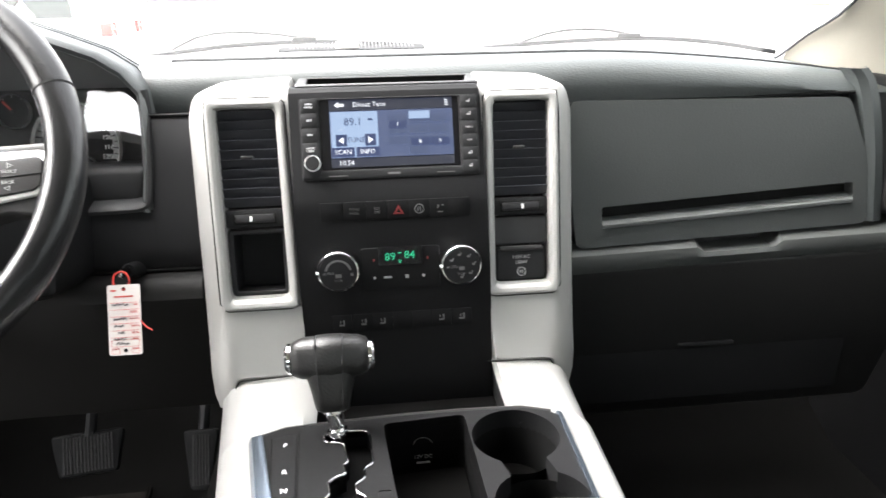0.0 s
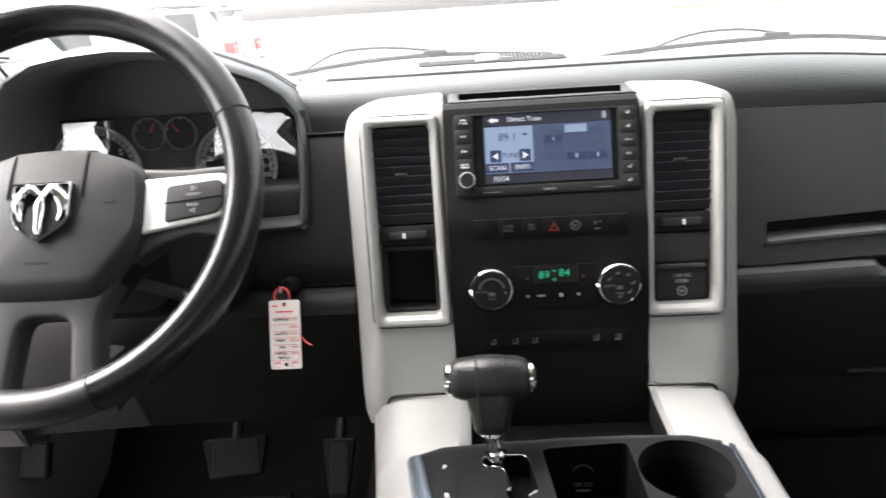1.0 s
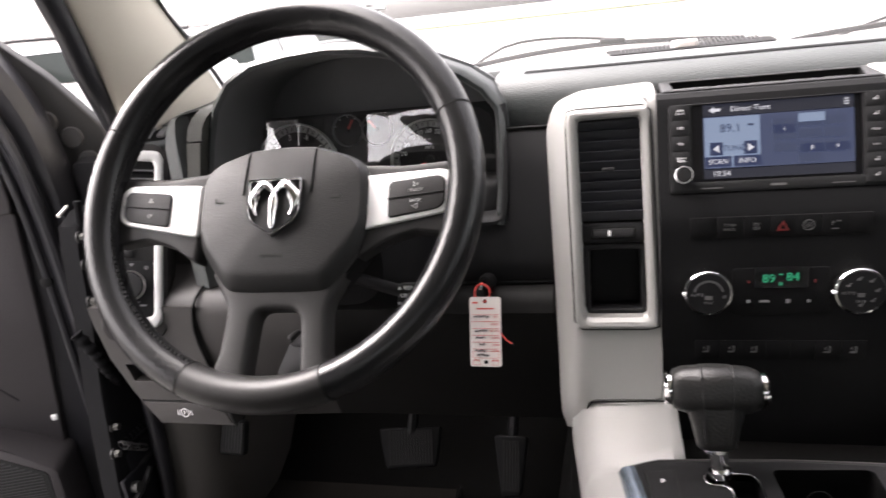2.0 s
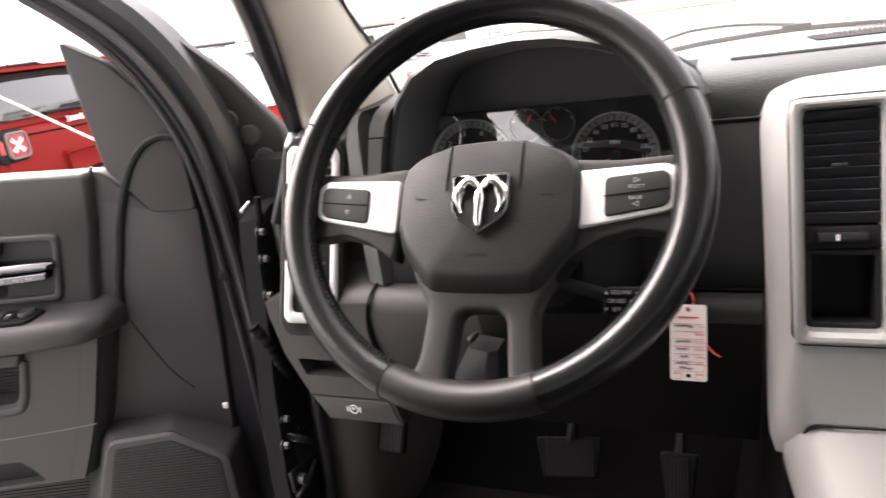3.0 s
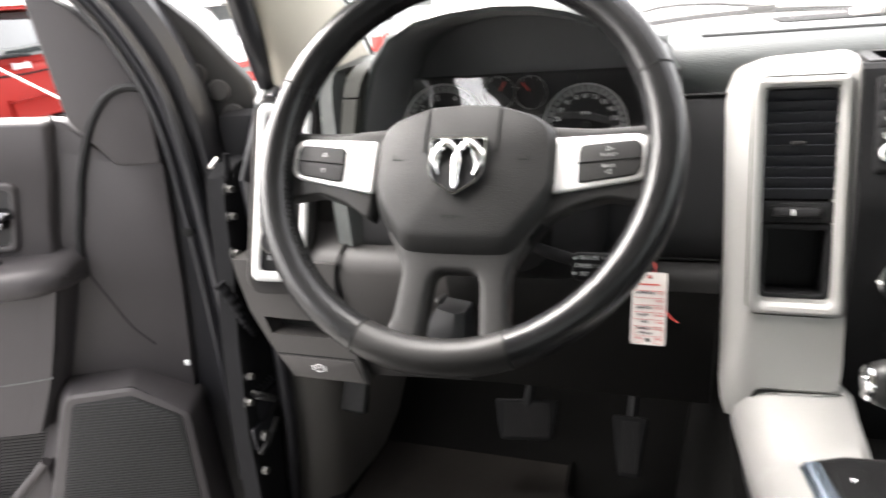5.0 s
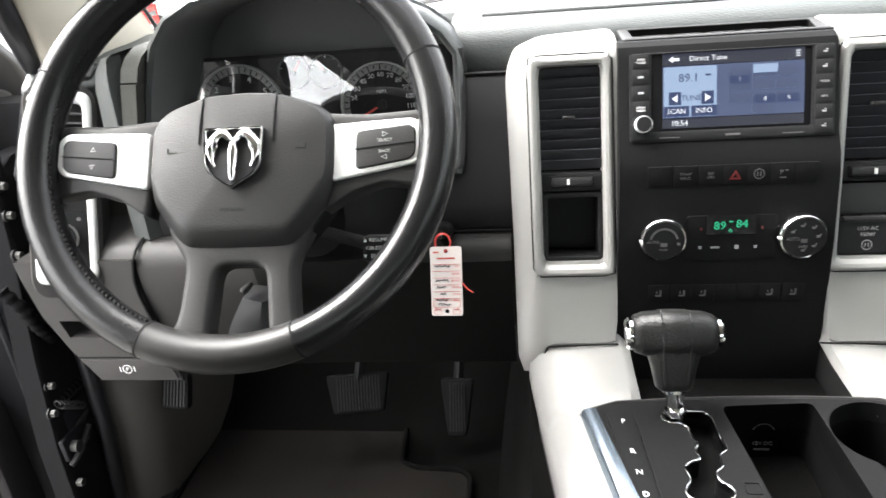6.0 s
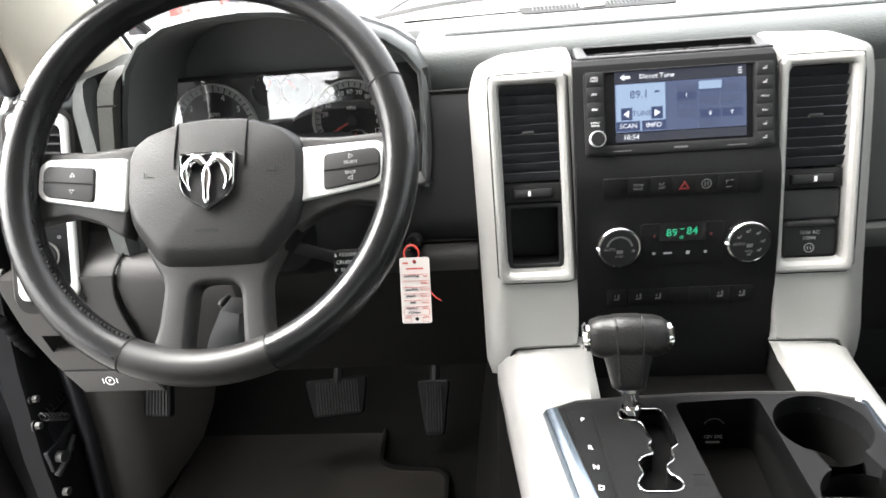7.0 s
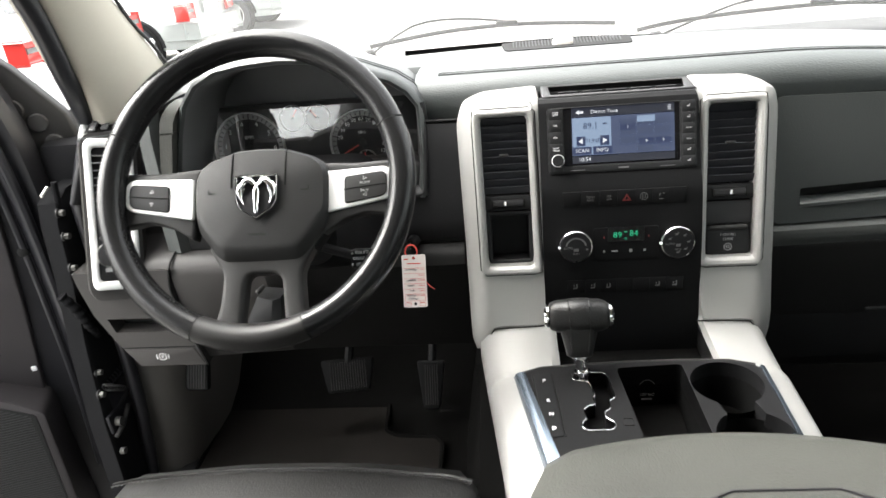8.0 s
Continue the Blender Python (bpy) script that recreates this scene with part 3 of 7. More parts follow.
# One panel, split behind the wheel into a lit and a shaded colour.
part("knee_bolster", loft([knee_section(x) for x in (-.684, -.66, -.62, -.58, -.535)], False), ENDSKIN, dash, "grained bolster beside the steering column, in the lit copy of the plastic")
part("knee_panel", loft([knee_section(x) for x in (-.535, -.48, -.42, -.36, -.34, -.32, -.29, -.25, -.222)], False), KNEE, dash, "grained knee panel below the wheel, coloured dark as in shade")
part("corner_ledge", loft([[(x, y, z) for y, z in ledge_profile(x)] for x in (-.80, -.76, -.72, -.686)], False), ENDSKIN, dash)
part("column_cover", loft([[(x, y, z) for x, z in rrect(w, h, .04, -0.445, zc)] for y, w, h, zc in ((0.725, 0.21, 0.16, 1.155), (0.64, 0.19, 0.15, 1.165), (0.585, 0.15, 0.13, 1.18), (0.565, 0.13, 0.11, 1.185))], True, True, True), PANEL, dash)
part("column_shroud", loft([[(-.560, .604, .996), (-.518, .601, .990), (-.50, .612, .985), (-.50, .66, .985), (-.56, .66, .99)], [(-.547, .612, 1.026), (-.513, .609, 1.022), (-.50, .62, 1.02), (-.50, .66, 1.02), (-.547, .66, 1.02)], [(-.533, .622, 1.052), (-.509, .619, 1.048), (-.50, .628, 1.047), (-.50, .66, 1.045), (-.533, .66, 1.05)]], True, True, True), DARK, dash, "grey lower column shroud")
part("tilt_knob", tube([(-.527, .64, 1.061), (-.5285, .622, 1.062), (-.529, .616, 1.062)], .004, 12, radii=[.003, .0045, .002]), SMOOTH, dash)
FASCIA = [(1.272, .745), (1.266, .739), (1.215, .722), (1.168, .707), (1.13, .699), (1.104, .696), (1.094, .702)]


def fascia_y(z):
    for (z1, y1), (z0, y0) in zip(FASCIA, FASCIA[1:]):
        if z >= z0:
            return y0 + (y1 - y0) * (min(z, z1) - z0) / (z1 - z0)
    return FASCIA[-1][1]


part("fascia", loft([[(x, y, z) for x in (-.272, -.262, -.24, -.222, -.205)] + [(-.20, y + .04, z)] for z, y in FASCIA], False), BLACK, dash, "black satin fascia between instruments and centre stack")
part("fascia", loft([[(x, y, z) for x in (-.655, -.60, -.50, -.40, -.30, -.2721)] for z, y in FASCIA[3:]], False), BLACK, dash)
surround_line = spline([(-.640, 1.170), (-.56, 1.167), (-.45, 1.167), (-.35, 1.168), (-.298, 1.169), (-.281, 1.1715), (-.2755, 1.179), (-.2735, 1.20), (-.272, 1.24), (-.2715, 1.285), (-.2725, 1.300)], 4)
surround_rings = []
for i, (x, z) in enumerate(surround_line):
    a, b = surround_line[max(0, i - 1)], surround_line[min(len(surround_line) - 1, i + 1)]
    d = Vector((b[0] - a[0], b[1] - a[1])).normalized()
    nx, nz = -d.y, d.x
    surround_rings.append([(x + nx * w, fascia_y(z + nz * w) + dy, z + nz * w) for w, dy in ((-.0035, .001), (-.002, -.004), (.0015, -.0055), (.005, -.004), (.012, .012), (.016, .05))])
part("cluster_surround", loft(surround_rings, False), DARK, dash, "raised dark rim round the instrument opening")
part("joint", tube([(-0.272, 0.7405, 1.271), (-0.215, .7405, 1.271)], 0.0022, 6), PIT, dash)
part("panel_joint", tube([(x, .6985, 1.0965) for x in (-.40, -.222)], 0.002, 6), PIT, dash)

# left lower corner with coin slot and brake release
corner_m = lean(0, KNEE_Y - .002, 0, 0)
corner_edge = spline([(-.684, 1.083), (-.6895, 1.058), (-.6885, 1.03), (-.681, .995), (-.673, .95), (-.662, .905)], 4)
corner_poly = [(-.845, 1.083), (-.843, 1.06), (-.832, 1.006), (-.809, .955), (-.779, .905)] + corner_edge[::-1]
coin_slot = [(-.811, .998), (-.803, .972), (-.700, .972), (-.706, .997)]
part("corner_panel", holed(corner_poly, [coin_slot], -.08, 0, corner_m), ENDSKIN, dash)
part("slot", slab(coin_slot, -.05, -.03, 0, corner_m), PIT, dash, "dark coin slot")
part("joint", tube([corner_m @ Vector((x, .9415, 0)) for x in (-.80, -.677)], .0012, 6), PIT, dash)
part("joint", tube([corner_m @ Vector((x + .0008, y, .0005)) for x, y in corner_edge] , .0022, 6), PIT, dash)
part("joint", tube([(-.6775, .701, 1.1035), (-.680, .686, 1.0985), (-.6825, .675, 1.092), (-.684, .666, 1.083)], .0018, 6), PIT, dash)
rel = thing("brake_release", (-0.735, 0.66, 0.92), "grey parking brake release lever with a white ringed symbol", "lever")
part("lever", slab(rounded([(-.799, .9395), (-.777, .908), (-.666, .908), (-.678, .9395)], .003), .0003, .0018, .0006, corner_m), ENDSKIN, rel)
part("symbol", join(bezel(circle(.0068, -.7355, .924, 24), circle(.0056, -.7355, .924, 24), .0018, .0023, corner_m, .0001), letters("P", .0078, at(corner_m, -.7355, .924, .0022)),
     bar(corner_m, -.7455, .924, .0013, .008, .0018), bar(corner_m, -.7255, .924, .0013, .008, .0018)), MARK, rel)

# instrument hood
hood = thing("instrument_hood", (-0.455, 0.75, 1.2), "arched charcoal hood over the instruments with a stitched rim", "instrument hood")
arch = [(-0.660, 1.165), (-0.648, 1.235), (-0.634, 1.285), (-0.618, 1.328), (-0.595, 1.356), (-0.560, 1.374), (-0.515, 1.381), (-0.464, 1.384), (-0.420, 1.381), (-0.380, 1.372),
        (-0.345, 1.359), (-0.310, 1.341), (-0.288, 1.322), (-0.272, 1.298), (-0.270, 1.235), (-0.276, 1.165)]
ac = (-0.458, 1.235)


def arch_ring(sc, y, lift=0.0):
    """The hood's outline, scaled; its passenger end lies further back, nearly flush with the dashboard."""
    out = []
    for x, z in arch:
        back = .036 * min(1, max(0, (z - 1.165) / .12)) * min(1, max(0, (x + .345) / .065)) if y < .79 else 0
        out.append((ac[0] + (x - ac[0]) * sc, min(y + back, max(y, .80)), ac[1] + (z - ac[1]) * sc + lift))
    return out


rings = [arch_ring(0.90, 0.842, -.004), arch_ring(0.915, 0.76, -.004), arch_ring(0.94, 0.716, -.003), arch_ring(0.955, 0.706, -.002), arch_ring(0.975, 0.702), arch_ring(1.0, 0.706),
         arch_ring(1.012, 0.716), arch_ring(1.018, 0.735), arch_ring(1.02, 0.80, -.004), arch_ring(1.0, 0.90, -.02), arch_ring(0.96, 1.0, -.045), arch_ring(0.93, 1.08, -.075)]
part("shell", loft(rings[3:], False), DASH, hood, smooth=60)
part("liner", loft(rings[:4], False, True), LINER, hood, "hood liner coloured lighter to brighten the hood's inside", smooth=60)
part("seam", join(tube([(p[0], p[1], p[2]) for p in arch_ring(1.0185, 0.738, .0004)[2:14]], 0.0010, 6), tube([(p[0], p[1], p[2]) for p in arch_ring(1.0185, 0.75, .0004)[2:14]], 0.0009, 6)), DASH, hood)
shoulder = []
for z, w in ((1.10, .052), (1.24, .052), (1.285, .048), (1.305, .040), (1.318, .028), (1.322, .012)):
    shoulder.append([(-0.652, .704, z), (-0.652 - w * .3, .688, z), (-0.652 - w * .8, .70, z), (-0.652 - w, .73, z), (-0.652 - w, .85, z)])
part("shoulder", loft(shoulder, False), GLOVESKIN, hood, smooth=60)
part("shoulder_panel", loft([[(x - .021, .690, z), (x - .001, .687, z), (x, .690, z), (x, .715, z), (x - .022, .715, z)] for x, z in ((-.663, 1.165), (-.647, 1.226), (-.6315, 1.290))], True, True, True), ARM, hood, "lighter grey vertical panel")
part("shoulder_cap", loft([[(x - .021, y, z), (x, y - .002, z), (x, y + .03, z - .004), (x - .022, y + .03, z - .004)] for x, y, z in ((-.631, .690, 1.292), (-.6275, .692, 1.307), (-.624, .700, 1.318), (-.622, .718, 1.326), (-.622, .75, 1.328))], True, True, True), ARM, hood)

# instrument cluster
cl_m = lean(-0.46, 0.812, 1.235, 8)
cluster = thing("instrument_cluster", (-0.46, 0.81, 1.17), "black instrument cluster with white-ringed round gauges and red needles", "gauges")
part("face", slab(rrect(0.40, 0.145, 0.02, 0, -0.0125), -0.03, 0, 0, cl_m), BLACK, cluster)
part("lower_frame", slab(rounded([(-.19, -.03), (.185, -.03), (.178, -.075), (-.19, -.075)], .01), .0, .085, .01, cl_m), DARK, cluster)


def gauge(name, x, y, r, marks, a0, a1, digits, size, caption, needle, label):
    g = part(name, lathe([(r * .99, 0.0005), (r * .99, .003), (0.001, .003)], 48, at(cl_m, x, y)), PANEL, cluster, label)
    part("ring", lathe([(r * 1.0, .002), (r * 1.0, .009), (r * .985, .0105), (r * .965, .009), (r * .955, .003)], 56, at(cl_m, x, y), False), BRIGHT if r > .03 else DIM, g)
    ticks = []
    for i in range(marks):
        a = radians(a0 + (a1 - a0) * i / (marks - 1))
        mm = at(cl_m, x, y, .0036 if r > .03 else .0032) @ Matrix.Rotation(a, 4, 'Z')
        ticks.append(bar(mm, r * .875, 0, r * (.13 if i % 2 == 0 else .08), r * (.026 if r > .03 else .05)))
    if r > .03:
        ang = [radians(a0 + (a1 - a0) * i / 40) for i in range(41)]
        part("scale_band", loft([[(rr_ * math.cos(a), rr_ * math.sin(a), .0033) for a in ang] for rr_ in (r * .80, r * .945)], False, m=at(cl_m, x, y)), DIM, g, "silver grey scale band")
    part("dial_scale", join(*ticks), PIT if r > .03 else MARK, g)
    nums = []
    for i, d in enumerate(digits):
        a = radians(a0 + (a1 - a0) * i / max(1, len(digits) - 1))
        nums.append(letters(d, size, at(cl_m, x + r * .70 * math.cos(a), y + r * .70 * math.sin(a), .0034)))
    if caption:
        nums.append(letters(caption, size * .72, at(cl_m, x, y + r * .30, .0034)))
    if nums:
        part("numerals", join(*nums), MARK, g)
    mm = at(cl_m, x, y, .006) @ Matrix.Rotation(radians(needle), 4, 'Z')
    part("needle", tf(box(r * .08, r * .76, -r * (.024 if r > .03 else .06), r * (.024 if r > .03 else .06), 0, .0012), mm), REDPRINT, g, "red needle")
    part("needle_hub", lathe([(r * .12, 0), (r * .12, .003), (r * .06, .004), (0, .004)], 20, mm), BLACK, g)
    return g


gauge("tachometer", -0.1075, -0.008, 0.059, 29, 207, -35, ["0", "1", "2", "3", "4", "5", "6", "7"], .011, "RPM", 207, "round rev counter")
gauge("speedometer", 0.0785, -0.009, 0.053, 25, 203, -24, ["", "", "20", "30", "40", "50", "60", "70", "80", "90", "100", "110", "120"], .0085, "MPH", 208, "round speedometer")
gauge("fuel_gauge", -0.031, 0.036, 0.021, 5, 160, 20, [], .004, "", 60, "small round fuel gauge")
gauge("temperature_gauge", 0.010, 0.035, 0.021, 5, 160, 20, [], .004, "", 130, "small round temperature gauge")
gauge("oil_gauge", 0.083, -0.038, 0.017, 5, 160, 20, [], .004, "", 100, "small round gauge")
lens_w = [(-.08, -.190, .178), (-.04, -.185, .176), (0, -.180, .174), (.030, -.172, .172), (.044, -.160, .166), (.052, -.148, .156), (.056, -.135, .145)]
lens_b = loft([[(x0 + (x1 - x0) * k / 12, y, .040 - y * .06 + .004 * (k / 6 - 1) ** 2) for k in range(13)] for y, x0, x1 in lens_w], False, m=cl_m)
lens = part("lens", lens_b, LENS, cluster, "clear curved cover lens", smooth=80)
lens.visible_shadow = False

# ---- driver side vent pod ----
pod_r = lean(-.763, .695, 1.174, 20, 30) @ Matrix.Rotation(radians(-11), 4, 'Z')
pod_m = pod_r @ Matrix.Diagonal((.855, 1.10, 1, 1))
pod = thing("vent_pod", (-0.755, 0.68, 1.1), "charcoal dashboard end pod with a silver framed vent", "vent")
pod_rings = []
for y, g in ((0.0, 0.0), (0.012, .004), (0.03, .006), (0.12, .004)):
    pod_rings.append([(p[0], p[1] + y * .1, -y) for p in rrect(.092 + g * 2, .236, .022, 0, -0.007)])
part("housing", loft(pod_rings, True, True, False, pod_m), ENDSKIN, pod)
po, pi_ = rrect(.080, .212, .012, 0, -0.004), rrect(.056, .187, .007, 0.0, -0.004)
part("frame", bezel(po, pi_, 0, .008, pod_m, .003), BRIGHT, pod, "bright satin silver frame")
part("recess", slab(pi_, .0005, .0015, 0, pod_m), PIT, pod)
pod_slat = mesh_of("slat", box(-.0278, .0278, -.0009, .0009, -.004, .006), SLATGREY, 0)
for i in range(9):
    piece("slat", pod_slat, pod, at(pod_m, 0, .078 - i * .0102, .001))
part("wheel_slot", slab(rrect(.055, .019, .002, 0, -.0205), .0016, .0032, .0006, pod_m), SMOOTH, pod, "grey strip of the vent's thumbwheel")
part("thumbwheel", tf(lathe([(.0075, -.006), (.0085, -.004), (.0085, .004), (.0075, .006)], 24), at(pod_r, -.006, -.0225, -.001) @ Matrix.Rotation(radians(90), 4, 'Y')), BLACK, pod)
sw = thing("headlamp_switch", (-0.76, 0.65, 1.11), "black headlamp switch panel with a ribbed round knob", "switch")
part("panel", slab(rrect(.055, .0665, .004, 0, -.0635), .0016, .004, .001, pod_m), BLACK, sw)
knob_m = at(pod_r, -.006, -.066, .004)
part("knob", lathe([(.0178, 0), (.0178, .009), (.0165, .0115), (.0, .0125)], 36, knob_m), DARK, sw)
part("knob_mark", bar(knob_m, 0, -.002, .006, .0012, .0126), MARK, sw, "white pointer line")
part("knob_ring", lathe([(.0198, 0), (.0198, .0085), (.0190, .0098), (.0180, .0085)], 40, knob_m, False), METAL, sw)
part("marks", join(*[bezel(circle(.0021, x, y, 12), circle(.0013, x, y, 12), .004, .0044, pod_r, .0001) for x, y in ((-.019, -.0405), (.014, -.0425))], bar(pod_r, -.004, -.0375, .0055, .0009, .004), bar(pod_r, -.004, -.0390, .0009, .0035, .004), bar(pod_m, -.012, -.0815, .012, .006, .004), bar(pod_m, .010, -.0835, .014, .002, .004), bar(pod_m, .004, -.0795, .006, .0018, .004)), DIM, sw)
dem = thing("demister_vent", (-0.745, 0.69, 1.30), "small slatted demister vent on the dashboard end", "vent")
dem_m = pod_r @ Matrix.Translation((.003, .1175, .002)) @ Matrix.Rotation(radians(8), 4, 'Z') @ Matrix.Rotation(radians(-40), 4, 'X')
part("surround", slab(rounded([(-.047, -.002), (.042, .0), (.064, .066), (-.030, .066)], .012), -.03, 0, .006, dem_m), DASH, dem)
part("opening", slab(rounded([(-.035, .008), (.033, .009), (.050, .047), (-.0175, .040)], .005), .0002, .0010, 0, dem_m), PIT, dem)
for i in range(4):
    part("slat", tf(box(-.0050, .0050, -.0165, .0165, 0, .0035, .001), at(dem_m, -.016 + i * .0170, .0255 + i * .0008, .0014) @ Matrix.Rotation(radians(-23), 4, 'Z') @ Matrix.Rotation(radians(-14), 4, 'Y')), SLATGREY, dem)

# ---- centre stack ----
stack = thing("centre_stack", (0, 0.66, 0.95), "black centre stack between wide satin silver side panels", "centre stack")
FACE = [(0.766, 1.288, .105), (0.7168, 1.288, .105), (0.7125, 1.3015, .105), (0.703, 1.301, .105), (0.696, 1.297, .106), (0.692, 1.290, .107), (0.664, 1.208, .109), (0.652, 1.190, .109), (0.648, 1.17, .110), (0.6405, 1.10, .112), (0.6365, 1.03, .1135), (0.6345, 0.96, .1145), (0.634, 0.90, .1145)]
part("face", loft([[(-.1065, y, z), (hw, y, z), (hw, y + .06, z), (-.1065, y + .06, z)] for y, z, hw in FACE], True, True, True), PANEL, stack, smooth=25)

SIL = [(1.32, .745), (1.3125, .744), (1.306, .716), (1.292, .7015), (1.20, .6765), (1.064, .642), (1.0, .624), (.985, .618), (.93, .618)]


def sil_y(z):
    for (z1, y1), (z0, y0) in zip(SIL, SIL[1:]):
        if z >= z0:
            return y0 + (y1 - y0) * (z - z0) / (z1 - z0)
    return SIL[-1][1]


def cast(poly, c, n):
    """The outline poly seen from c, at n even angles."""
    out = []
    k = len(poly)
    for i in range(n):
        a = 2 * math.pi * i / n
        dx, dz = math.cos(a), math.sin(a)
        best = None
        for j in range(k):
            (x0, z0), (x1, z1) = poly[j], poly[(j + 1) % k]
            ex, ez = x1 - x0, z1 - z0
            det = dx * -ez - dz * -ex
            if abs(det) < 1e-12:
                continue
            rx, rz = x0 - c[0], z0 - c[1]
            t = (rx * -ez - rz * -ex) / det
            s = (dx * rz - dz * rx) / det
            if t > 0 and -1e-9 <= s <= 1 + 1e-9 and (best is None or t > best):
                best = t
        out.append((c[0] + dx * best, c[1] + dz * best))
    return out


def side_panel(sign):
    o = rounded([(.1060 if sign < 0 else .1140, .986), (.1045, 1.3085), (.185, 1.305), (.214, 1.2945), (.2235, 1.268), (.219, 1.10), (.2165, .945), (.204, .936), (.195, .962), (.186, .985)], .008, 3)
    h = [(x, z) for x, z in rounded([(.123, 1.281), (.188, 1.281), (.1855, 1.0745), (.1195, 1.0745)], .006, 4)]
    c = (.154, 1.18)
    n = 160
    O, Hh = cast(o, c, n), cast(h, c, n)

    def g(pts, f, dy, edge=0.0):
        out = []
        for (x, z), (hx, hz) in zip(pts, Hh):
            xx, zz = hx + (x - hx) * f, hz + (z - hz) * f
            bow = 0.028 * max(0, (xx - .185) / .038) ** 2
            out.append((sign * xx, sil_y(zz) + dy + bow + edge, zz))
        return out

    def grow(d, dy):
        out = []
        for hx, hz in Hh:
            w = Vector((hx - c[0], hz - c[1]))
            px = c[0] + w.x * (1 + d / .033)
            pz = c[1] + w.y * (1 + d / .104)
            out.append((sign * px, sil_y(pz) + dy, pz))
        return out
    rings = [g(O, 1, .05), g(O, 1, .006), g(O, .985, .0015), g(O, .96, 0), g(O, .7, 0), g(O, .45, 0), grow(.0115, 0), grow(.0105, -.0015), grow(.009, -.0042), grow(.0065, -.0048), grow(.003, -.0035), grow(0, .001), grow(0, .03)]
    # rings that would cross the raised rim are held outside it
    keep = []
    for i, r in enumerate(rings):
        if 3 <= i <= 5:
            lim = grow(.0125, 0)
            q = []
            for p, b, hh in zip(r, lim, Hh):
                d0 = (abs(p[0]) - c[0]) ** 2 + (p[2] - c[1]) ** 2
                d1 = (abs(b[0]) - c[0]) ** 2 + (b[2] - c[1]) ** 2
                if d0 < d1:
                    k = (6 - i) * .0003
                    q.append((b[0] + sign * (abs(b[0]) - c[0]) * k, b[1], b[2] + (b[2] - c[1]) * k))
                else:
                    q.append(p)
            keep.append(q)
        else:
            keep.append(r)
    bm = loft(keep, True)
    pan_ = part("side_panel", bm, SILVER, stack, "satin silver side panel with a raised window frame", smooth=28)
    part("frame_joint", tube(grow(.0122, -.0001)[::2], .0007, 5, True), PIT, pan_)


side_panel(-1)
side_panel(1)
# top tray of the stack
tray_m = Matrix.Translation((0.004, 0.737, 1.3035)) @ Matrix.Rotation(radians(3), 4, 'X')
tray = thing("stack_tray", (0, 0.75, 1.31), "shallow black slot with ribs on top of the centre stack", "tray")
part("rim", bezel(rounded([(-.104, -.028), (.104, -.028), (.104, .028), (-.104, .028)], .004), rounded([(-.092, -.020), (.088, -.022), (.096, .020), (-.093, .021)], .003), -.02, .0015, tray_m, .001, 0), DARK, tray)
slot_o = rounded([(-.092, -.020), (.088, -.022), (.096, .020), (-.093, .021)], .003)
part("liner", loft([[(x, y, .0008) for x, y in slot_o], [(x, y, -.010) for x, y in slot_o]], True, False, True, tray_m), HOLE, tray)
for i in range(5):
    part("rib", tf(box(-.014, .014, -.001, .001, -.008, -.003, .0006), at(tray_m, -.066 + i * .034, .004)), DARK, tray)

# vents and pockets in the side windows of the stack
SLAT = mesh_of("slat", box(-.0335, .0335, -.0007, .0007, -.006, .0055), surface("vent_slat_plastic", (0.024, 0.025, 0.030), 0.42, spec=0.4), 0)
FIN = mesh_of("fin", box(-.0008, .0008, -.05, .05, -.0112, -.008), BLACK, 0)
